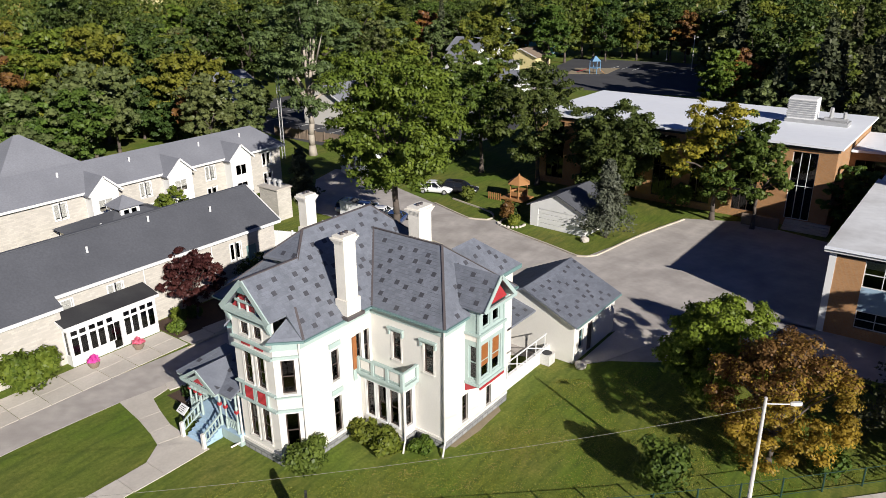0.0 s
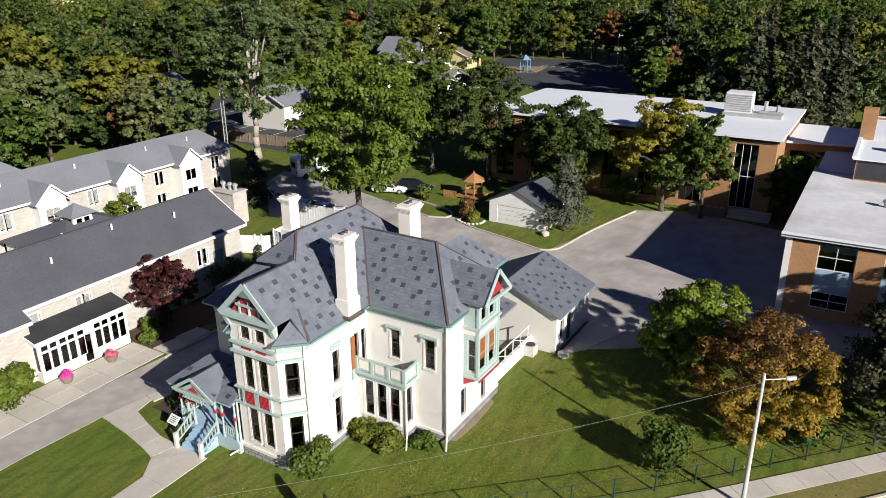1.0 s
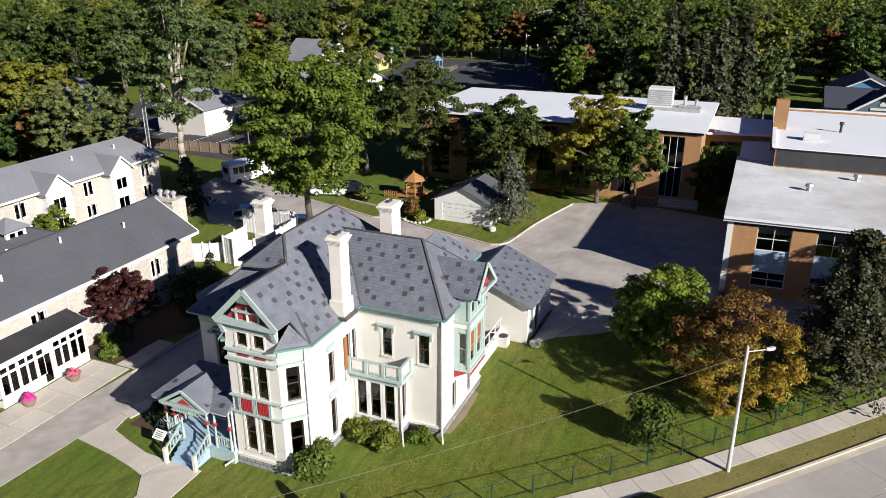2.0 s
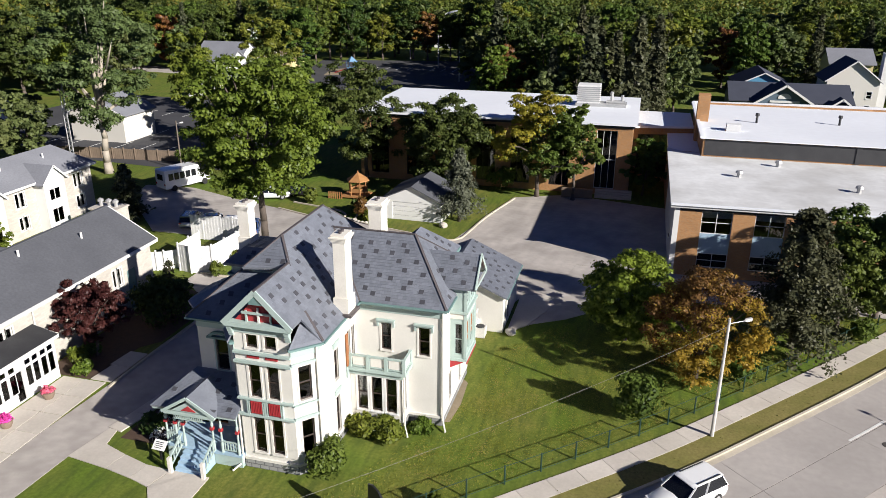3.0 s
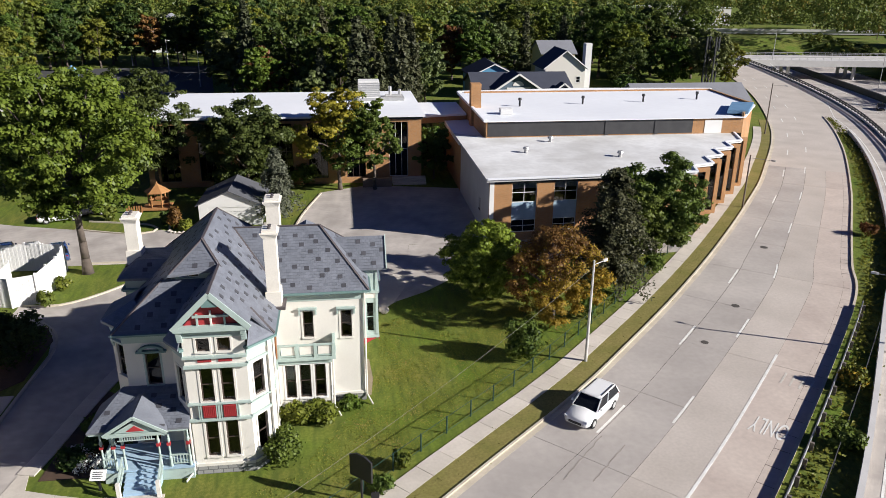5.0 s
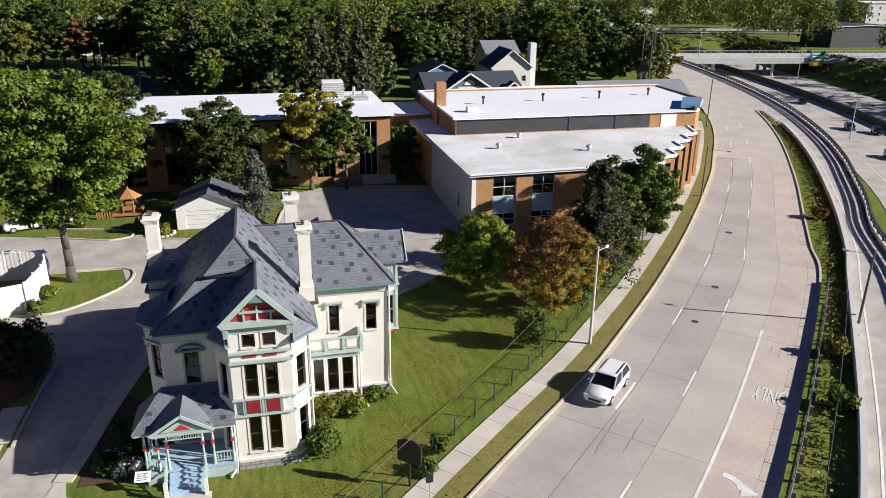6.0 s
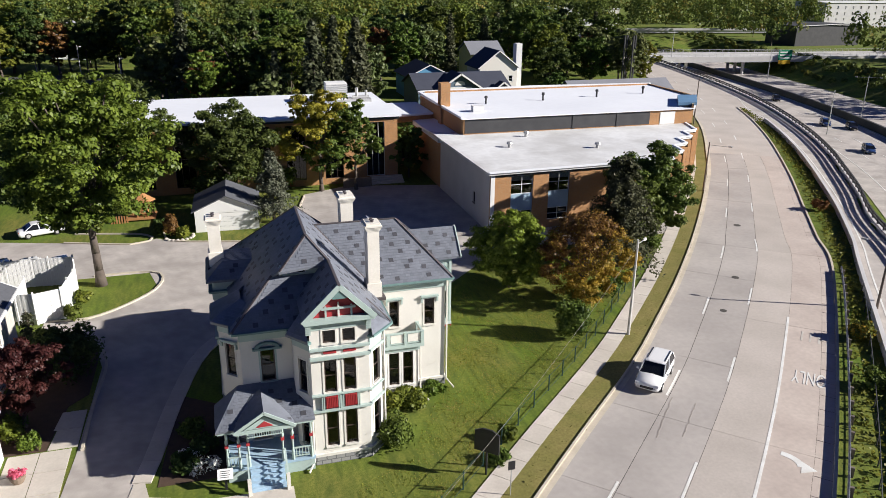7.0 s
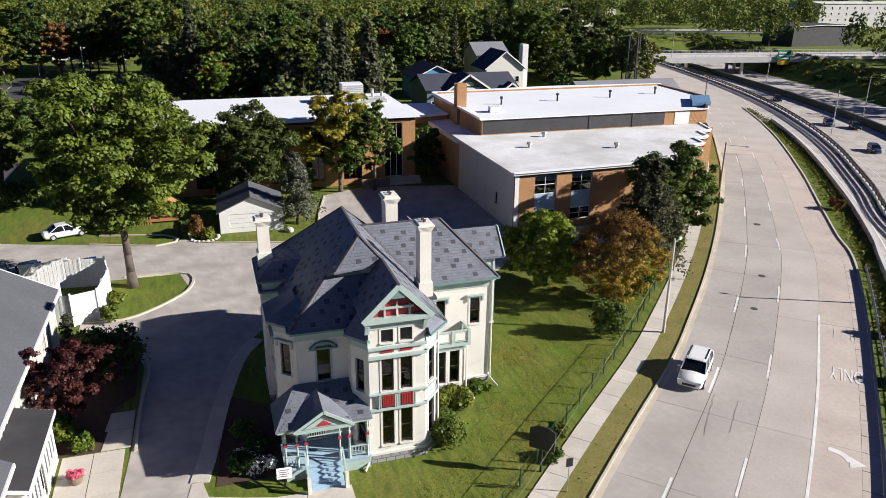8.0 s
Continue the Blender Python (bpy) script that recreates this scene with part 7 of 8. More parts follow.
make_conifer("tree", (1.4, 46.0), "grey-green ragged spruce beside the white shed", 8.6, 3.3, 12000, 0.13, "leaf_grey", seed=17, h0=1.6, power=0.95, ragged=0.4)
make_tree("tree", (8.5, 58.0), "tree turning yellow before the school", 2.6, 14.2, 5.2, 20000, 0.17, "leaf_mid", trunk_r=0.28, seed=18, blobs=34, limbs=8, fringe=("leaf_straw", (-0.7, -0.3, 0.65), 0.4))
make_tree("tree", (13.0, 57.6), "green tree before the school windows", 2.0, 12.0, 3.6, 9000, 0.19, "leaf_mid", trunk_r=0.22, seed=19, blobs=22)
make_tree("tree", (-3.0, 57.0), "dark green dense tree behind the shed", 0.8, 13.2, 6.6, 24000, 0.18, "leaf_dark", trunk_r=0.3, seed=20, blobs=34)
make_tree("tree", (-14.5, 59.0), "dark green tall tree by the playhouse", 2.0, 17.2, 6.4, 22000, 0.18, "leaf_dark", trunk_r=0.3, seed=21, blobs=34)
make_tree("tree", (-24.0, 60.0), "green tall tree behind the car park", 2.5, 16.5, 5.2, 18000, 0.18, "leaf_mid", trunk_r=0.32, seed=22, blobs=34)
make_tree("tree", (21.3, 62.0), "green ivy-like tree in the school corner", 0.4, 7.8, 3.0, 8000, 0.17, "leaf_mid", trunk_r=0.14, seed=23)
make_tree("tree", (-50.5, 53.5), "huge old tree with pale forked trunk", 5.5, 28.5, 8.2, 40000, 0.20, "leaf_olive", bark="bark_pale", trunk_r=0.55, seed=24, blobs=44, limbs=20, fork=0.42)
make_tree("tree", (-50.0, 76.0), "bright green tree beside the old tree", 3.0, 19.0, 5.6, 13000, 0.23, "leaf_lime", trunk_r=0.3, seed=25)
make_tree("tree", (-17.1, 8.9), "round dark purple maple", 1.2, 6.4, 2.9, 15000, 0.10, "leaf_purple", trunk_r=0.14, seed=26, blobs=26, limbs=6)
make_tree("tree", (-38.5, 21.0), "small light green tree between the buildings", 0.6, 4.8, 2.2, 5000, 0.12, "leaf_lime", trunk_r=0.1, seed=27)
make_conifer("tree", (-35.0, 37.0), "dark green young spruce", 6.6, 2.6, 4000, 0.22, "needle", seed=28, h0=0.3)
for k, (x, y, h, r, mat) in enumerate(((-15.2, 14.8, 3.8, 2.7, "leaf_dark"), (-17.4, 17.4, 2.6, 1.8, "leaf_dark"))):
    make_bush("bush", (x, y), "large dark shrub in the planting bed", h, r, 3500, 0.15, mat, seed=30 + k)
make_bush("bush", (4.9, 0.4), "rounded dark green bush by the bay", 2.2, 1.35, 3200, 0.11, "leaf_mid", seed=33)
make_bush("bush", (5.6, 4.6), "low yellow-green leafy border", 1.2, 1.1, 1500, 0.14, "leaf_lime", seed=34)
make_bush("bush", (7.0, 4.7), "low yellow-green border plant", 1.1, 1.2, 1500, 0.14, "leaf_lime", seed=35)
make_bush("bush", (8.8, 5.9), "clump of long bright grass", 0.7, 0.9, 900, 0.14, "leaf_lime", seed=36)
make_bush("bush", (21.8, 10.9), "green shrub on the lawn", 3.4, 1.75, 3600, 0.14, "leaf_mid", seed=37)
make_bush("bush", (28.6, 17.3), "green shrub at the fence", 2.0, 1.2, 1300, 0.14, "leaf_mid", seed=38)
make_bush("bush", (44.5, 35.0), "dark green shrub at the fence", 2.2, 1.6, 1500, 0.16, "leaf_mid", seed=39)
make_bush("bush", (38.5, 26.6), "low green shrub at the fence", 1.8, 1.3, 1200, 0.15, "leaf_mid", seed=40)
make_bush("bush", (11.6, -0.9), "small bush with yellow flowers", 1.1, 0.7, 700, 0.12, "leaf_yellow", seed=41)
make_bush("bush", (10.4, -2.6), "small bush under the sign", 0.8, 0.8, 700, 0.12, "leaf_mid", seed=141)
make_bush("bush", (-16.9, -4.6), "large yellow-green bush beside the annex", 3.0, 2.0, 4200, 0.17, "leaf_lime", seed=42)
make_bush("bush", (-17.4, 7.3), "clipped round green shrub", 1.3, 0.85, 900, 0.10, "leaf_lime", seed=43, group="clipped shrubs")
make_bush("bush", (-16.4, 6.4), "clipped round green shrub", 1.0, 0.8, 800, 0.10, "leaf_lime", seed=44, group="clipped shrubs")
make_bush("bush", (-17.5, 8.9), "clipped round green shrub", 1.1, 0.8, 800, 0.10, "leaf_mid", seed=45, group="clipped shrubs")
make_conifer("tree", (-19.0, 21.0), "slim small cypress by the wall", 3.0, 0.6, 900, 0.12, "needle", seed=46, h0=0.1, power=0.6)
make_bush("bush", (-16.4, 24.6), "green shrub beside the white enclosure", 1.5, 0.8, 700, 0.13, "leaf_mid", seed=47)
make_bush("bush", (-16.2, 28.2), "green shrub along the white enclosure", 1.3, 0.8, 700, 0.13, "leaf_lime", seed=48)
for k, (x, y, h, r, mat) in enumerate(((-9.6, 44.2, 2.8, 0.9, "leaf_autumn"), (-8.4, 43.6, 1.2, 0.8, "leaf_lime"), (-10.3, 46, 1.6, 1.3, "leaf_dark"), (-23.4, 49, 1.6, 1.0, "leaf_dark"), (-36, 60, 3.2, 2.6, "leaf_mid"),
                                       (-30, 61, 3.5, 3.0, "leaf_dark"), (-42, 60.5, 2.6, 2.2, "leaf_mid"), (-17.5, 47.8, 2.2, 0.9, "leaf_mid"), (-5.5, 60, 3.5, 3.0, "leaf_dark"), (3.5, 60, 3.0, 2.0, "leaf_mid"))):
    make_bush("bush", (x, y), {"leaf_autumn": "reddish brown narrow shrub", "leaf_lime": "light green shrub", "leaf_dark": "dark green shrub", "leaf_mid": "green shrub"}[mat] + " near the car park", h, r, 1200, 0.18, mat, seed=50 + k)
for k, (x, y, mat) in enumerate(((-7.3, 1.6, "leaf_dark"), (-6.2, 3.2, "leaf_dark"), (-7.0, 5.2, "leaf_mid"))):
    make_bush("bush", (x, y), "dark leafy shrub beside the porch", 1.0, 1.0, 900, 0.12, mat, seed=70 + k)
make_bush("flowers", (-6.2, 1.4), "bed of white flowers beside the porch", 0.6, 1.0, 420, 0.07, "flower_white", seed=74, category="flowers")
make_bush("flowers", (-7.2, 2.6), "white flowers in the shaded bed", 0.6, 0.8, 220, 0.07, "flower_white", seed=75, category="flowers")


def flower_pot(x, y, mat, label, seed):
    pot = make_bush("flower_pot", (x, y), label, 0.55, 0.55, 700, 0.07, mat, seed=seed, category="flower pot", z=0.35)
    bm = bmesh.new()
    lathe(bm, x, y, [(0.28, 0.04), (0.4, 0.3), (0.46, 0.55), (0.42, 0.55)], 14)
    part("pot", bm, M["board"], pot)


flower_pot(-16.4, -0.5, "flower_pink", "bright pink petunias in a round pot", 81)
flower_pot(-16.3, 3.0, "flower_red", "rose-red flowers in a round pot", 82)

make_tree("tree", (-44, 92), "tall yellow-green tree behind the car park", 2.5, 22.0, 5.8, 14000, 0.24, "leaf_moss", trunk_r=0.3, seed=131, blobs=32, limbs=8)
make_tree("tree", (-33, 68), "dark green tree at the edge of the car park", 2.0, 16.5, 5.4, 14000, 0.22, "leaf_mid", trunk_r=0.28, seed=138, blobs=32, limbs=8)
make_tree("tree", (91, 143), "broad green tree beside the white-trimmed house", 1.0, 11.0, 7.2, 14000, 0.24, "leaf_mid", trunk_r=0.3, seed=132, blobs=32)
make_tree("tree", (79, 141), "dark green broad tree behind the school", 1.0, 11.5, 6.4, 12000, 0.24, "leaf_dark", trunk_r=0.3, seed=133, blobs=30)
make_tree("tree", (103, 138), "yellow-green tree beside the tower frame", 0.6, 12.0, 4.6, 10000, 0.22, "leaf_moss", trunk_r=0.22, seed=134, blobs=26)
make_tree("tree", (98, 156), "reddish brown tree behind the houses", 1.0, 12.0, 5.2, 9000, 0.25, "leaf_autumn", trunk_r=0.25, seed=135, blobs=26)
make_tree("tree", (84, 160), "green tree between the houses", 1.0, 14.0, 6.0, 9000, 0.27, "leaf_mid", trunk_r=0.28, seed=136, blobs=26)
make_tree("tree", (70, 118), "small green tree by the clinic", 0.5, 6.5, 3.2, 6000, 0.19, "leaf_mid", trunk_r=0.16, seed=137)

# mown tufts on the lawn between the house and the fence
LAWN = [(1.5, -5.5), (6.5, -5.6), (8.2, -3.8), (20.4, 7.9), (26.8, 14.3), (35, 23.2), (42, 31.5), (22, 29), (15, 22.5), (13, 19), (11.5, 18), (10.9, 12), (9.9, 6.2), (7.4, 3.2), (5.8, -0.6), (2.0, -2.6)]
lr = np.random.default_rng(61)
tufts = []
while len(tufts) < 52000:
    x, y = lr.uniform(1, 43), lr.uniform(-6, 32)
    if inside((x, y), LAWN) and lr.random() < 0.55 + 0.45 * math.sin(x * 0.9 + 2.0 * math.sin(y * 0.35)) * math.sin(y * 0.7 + x * 0.3):
        tufts.append((x, y, lr.uniform(0.005, 0.025)))
tufts = np.array(tufts)
M["tuft"] = leaf_material("mown_grass_tufts", (0.062, 0.095, 0.014), (0.20, 0.23, 0.034), (0.25, 0.22, 0.06), 0.3, 0.9)
tagged(new("lawn_tufts", leaf_mesh("lawn_tufts", tufts, np.tile([0, 0, 1.0], (len(tufts), 1)), 0.048, lr, M["tuft"], 0.5)), "uneven mown grass tufts of the lawn", "grass", kind="stuff")

for k, (x, y, h, r) in enumerate(((-82, 45, 9, 5.5), (-78, 53, 10, 5.0), (-89, 51, 12, 6.0), (-74, 46, 7, 4.5))):
    make_tree("tree", (x, y), "low broad dark green tree behind the lodge", 0.6, h, r, 9000, 0.23, "leaf_dark", trunk_r=0.22, seed=150 + k, blobs=28)

# verge weeds beside the median barrier
weed = []
wr = np.random.default_rng(5)
for p, q in zip(stretch(RKERB, -30, 104), along(stretch(RKERB, -30, 104), MEDR)):
    for _ in range(9):
        f = wr.uniform(0.25, 0.9)
        c = p.lerp(q, f)
        h = wr.uniform(0.1, 0.55)
        for _ in range(5):
            weed.append((c.x + wr.normal(0, 0.2), c.y + wr.normal(0, 0.2), wr.uniform(0.03, h)))
weed = np.array(weed)
ob = new("weeds", leaf_mesh("weeds", weed, np.tile([0, 0, 1.0], (len(weed), 1)), 0.14, wr, M["leaf_moss"]))
tagged(ob, "rough weeds on the median bank", "weeds", kind="stuff")
for k, (x, y, mat) in enumerate(((44.5, 3.6, "leaf_yellow"), (67.0, 33.0, "leaf_autumn"), (39.5, -2.8, "leaf_mid"))):
    make_bush("bush", (x - 0.8, y + 0.6), {"leaf_yellow": "yellow flowering bush", "leaf_autumn": "bare brownish bush", "leaf_mid": "green weedy bush"}[mat] + " on the median bank", 1.5, 1.1, 900, 0.14, mat, seed=90 + k)

# grass tufts on the lawn edges and verge
gr = np.random.default_rng(8)
pts = []
for p, q in zip(offset(stretch(NKERB, -5, 60), -0.1), offset(stretch(NKERB, -5, 60), -1.6)):
    for _ in range(10):
        c = p.lerp(q, gr.uniform(0, 1)) + Vector((gr.uniform(-.5, .5), gr.uniform(-.5, .5))) * 0.7
        pts.append((c.x, c.y, gr.uniform(0.05, 0.08)))
pts = np.array(pts)
M["verge"] = leaf_material("dry_verge_grass", (0.12, 0.12, 0.03), (0.22, 0.185, 0.06))
tagged(new("verge_grass", leaf_mesh("verge_grass", pts, np.tile([0, 0, 0.6], (len(pts), 1)), 0.06, gr, M["verge"])), "dry yellowish grass of the verge", "grass", kind="stuff")

# middle-distance trees: a few kinds, then copies
kinds = []
for k, (h, r, mat, label) in enumerate(((17, 6.0, "leaf_mid", "tall green tree at the edge of the woods"), (20, 6.4, "leaf_dark", "tall dark green tree in the woods"), (15, 5.2, "leaf_olive", "olive green tree in the woods"),
                                        (18, 5.6, "leaf_lime", "light green tall tree in the woods"), (16, 5.8, "leaf_moss", "yellow-green broad tree in the woods"), (13, 4.6, "leaf_autumn", "brownish autumn tree in the woods"))):
    kinds.append(make_tree("tree", (0, 0), label, 2.0, h * 1.04, r * 1.08, 7000, 0.33, mat, trunk_r=0.32, seed=200 + k, blobs=24, limbs=6, group="woodland trees"))
firs = [make_conifer("tree", (0, 0), "dark tall fir in the woods", h, 3.6, 3600, 0.34, "needle", seed=220 + k, h0=1.0, group="woodland trees", ragged=0.35) for k, h in enumerate((19, 16))]
TR = random.Random(77)


def plant(kind, x, y, s=None):
    s = s or TR.uniform(0.8, 1.15)
    t = copy_thing(kind, Matrix.Identity(4))
    t.matrix_basis = Matrix.Translation((x, y, min(0.0, level(x, y)))) @ Matrix.Rotation(TR.uniform(0, 6.28), 4, "Z") @ Matrix.Diagonal((s, s, s * TR.uniform(0.9, 1.1), 1))


OPEN = [[(-100, 58), (-34, 56), (-32, 86), (-44, 112), (-100, 116)], [(-64, 124), (-16, 132), (-28, 186), (-74, 180)], [(-100, 110), (-46, 106), (-48, 130), (-74, 164), (-100, 166)],
        [(26, 80), (95, 80), (95, 126), (72, 152), (26, 146)], [(-62, 40), (-24, 40), (-24, 110), (-46, 112), (-62, 58)], [(-32, 82), (-7, 82), (-15, 134), (-60, 128), (-44, 110)], [(-25, 55), (75, 45), (75, 84), (-25, 86)], [(-65, -40), (-30, -40), (-27, 44), (-65, 44)], [(-98, 176), (-76, 176), (-76, 198), (-98, 198)],
        [(-56, 222), (-38, 222), (-38, 246), (-56, 246)], [(-124, 190), (-104, 190), (-104, 210), (-124, 210)]]


SIGHT = [(196, 180), (262, 180), (420, 318), (330, 318), (214, 224)]


def free(x, y, margin=0.0):
    if any(inside((x, y), o) for o in OPEN):
        return False
    k = int(np.argmin([(p.x - x) ** 2 + (p.y - y) ** 2 for p in NKERB[::4]])) * 4
    d = (Vector((x, y)) - NKERB[k]).dot(normals(NKERB[max(0, k - 1):k + 2])[1 if k else 0])
    return d < -9 - margin


spots = []
for _ in range(14000):
    x, y = TR.uniform(-150, 130), TR.uniform(-30, 195)
    if not free(x, y) or (x > -28 and y < 84) or (x > -64 and y < 46):
        continue
    if any((x - a) ** 2 + (y - b) ** 2 < 36 for a, b in spots):
        continue
    spots.append((x, y))
    if len(spots) >= 215:
        break
for x, y in spots:
    fir = 8 < x < 40 and y < 112 and TR.random() < 0.75
    plant(TR.choice(firs) if fir or TR.random() < 0.1 else TR.choice(kinds[:2] * 2 + kinds[2:5] * 2 + kinds[5:]), x, y)
for x, y in ((-62, 44), (-70, 30), (-66, 20), (-76, 8), (-72, -6), (-80, 22), (-60, 50), (-84, 40), (-90, 14), (-92, 30), (-88, -10), (-100, 2), (-78, 50), (-97, 48), (-106, 24), (-110, 40)):
    plant(TR.choice(kinds[2:5]), x, y)
for x, y in ((-70, 186), (-63, 191), (-56, 196), (-49, 193), (-42, 197), (-35, 194), (-28, 190), (-72, 196), (-22, 184), (-18, 176), (-66, 202), (-58, 206), (-38, 206), (-30, 203), (-96, 168), (-100, 176), (-101, 150), (-99, 160), (-16, 166), (-13, 156), (-11, 146), (-9, 137), (-7, 127), (-72, 172)):
    plant(TR.choice(kinds[:4]), x, y)
for x, y in ((12, 88), (19, 90), (6, 90), (16, 97), (22, 104), (9, 99), (6, 108), (14, 106), (19, 112)):
    plant(TR.choice(firs + kinds[:2]), x, y)
for x, y in ((190, 100), (197, 112), (204, 126), (212, 140), (218, 128), (226, 150), (205, 95), (236, 165), (214, 190), (225, 205), (245, 190), (200, 215), (190, 232), (215, 225), (235, 240), (255, 212), (180, 250), (170, 262),
             (150, 245), (140, 232), (130, 215), (122, 200), (112, 188), (104, 172), (98, 160), (118, 178), (106, 150), (100, 142), (146, 262), (134, 250), (160, 280), (210, 262), (240, 268), (268, 240), (280, 215), (262, 180)):
    if (beyond_guard(x, y) > 60 and not inside((x, y), SIGHT)) or beyond_guard(x, y) < -34:
        plant(TR.choice(kinds[:4]), x, y, TR.uniform(0.5, 0.85))
for t in kinds + firs:
    t.matrix_basis = Matrix.Translation((TR.uniform(-140, -125), TR.uniform(60, 160), 0))

# scrub on the freeway's far bank, one mass
SR = np.random.default_rng(41)
sc, sd = [], []
for p in offset(stretch(GUARD, 60, 172), 54)[::3]:
    for w in (-3.0, 1.5, 6.0):
        x, y, r = p.x + w + SR.uniform(-2, 2), p.y + SR.uniform(-2, 2), SR.uniform(0.6, 1.7)
        d = SR.normal(0, 1, (120, 3))
        d /= np.linalg.norm(d, axis=1)[:, None]
        d[:, 2] = np.abs(d[:, 2])
        sc.append(np.array([x, y, level(x, y)]) + d * r * SR.uniform(0.75, 1.05, (120, 1)))
        sd.append(d)
tagged(new("scrub", leaf_mesh("scrub", np.concatenate(sc), np.concatenate(sd), 0.3, SR, M["leaf_woods"], 0.4)), "rough scrub on the freeway bank", "scrub", kind="stuff")

# far woods: one mass of tree crowns
FR = np.random.default_rng(99)
fc, fd = [], []
n = 0
while n < 1250:
    x, y = FR.uniform(-460, 420), FR.uniform(-40, 520)
    d = beyond_guard(x, y)
    near = (-152 < x < 132 and y < 196) or inside((x, y), SIGHT)
    if near or any(inside((x, y), o) for o in OPEN):
        continue
    if (-34 < d < 60 and y < 200) or (-16 < d < 48 and y < 250):
        continue
    if x > -150 and y < 90:
        continue
    if (x - 32) ** 2 + (y + 22) ** 2 > 520 ** 2:
        continue
    h, r = FR.uniform(11, 21), FR.uniform(4.0, 6.5)
    q = 340
    dirs = FR.normal(0, 1, (q, 3))
    dirs /= np.linalg.norm(dirs, axis=1)[:, None]
    dirs[:, 2] = np.abs(dirs[:, 2]) * 1.0 - 0.25
    lump = 1 + 0.34 * np.sin(dirs[:, :1] * 6 + n) * np.cos(dirs[:, 1:2] * 6 + 2 * n) + 0.12 * np.sin(dirs[:, 2:] * 9 + n)
    fc.append(np.array([x, y, h * 0.58]) + dirs * np.array([r, r, h * 0.42]) * lump)
    fd.append(dirs)
    n += 1
fc, fd = np.concatenate(fc), np.concatenate(fd)
tagged(new("woods", leaf_mesh("woods", fc, fd, 0.58, FR, M["leaf_woods"], 0.4)), "broad mixed woodland in early autumn colours", "woods", kind="stuff")


# ---------------------------------------------------------------- vehicles
def paint(name, c, metal=0.0):
    m = material(name, c, 0.22, tuple(v * 0.9 for v in c), 1.0, 0.3, 5, 0.03, metal=metal)
    m.node_tree.nodes["Principled BSDF"].inputs["Coat Weight"].default_value = 0.6
    return m


M["car_white"], M["car_blue"], M["car_black"], M["car_silver"] = paint("white_car_paint", (0.78, 0.78, 0.77)), paint("dark_blue_car_paint", (0.03, 0.06, 0.16)), paint("black_car_paint", (0.015, 0.015, 0.018)), paint("silver_car_paint", (0.4, 0.42, 0.45), 0.5)
M["car_glass"] = material("tinted_car_glass", (0.012, 0.014, 0.018), 0.06)
M["lamp_red"] = material("tail_lamp", (0.35, 0.01, 0.01), 0.2)
M["lamp_clear"] = material("head_lamp", (0.7, 0.72, 0.74), 0.15)


def loft(bm, sections):
    """A closed shell through cross-sections (lists of (x, y, z) with equal counts)."""
    rings = [[bm.verts.new(p) for p in s] for s in sections]
    n = len(rings[0])
    for a, b in zip(rings, rings[1:]):
        for k in range(n):
            bm.faces.new((a[k], a[(k + 1) % n], b[(k + 1) % n], b[k]))
    bm.faces.new(rings[0][::-1])
    bm.faces.new(rings[-1])


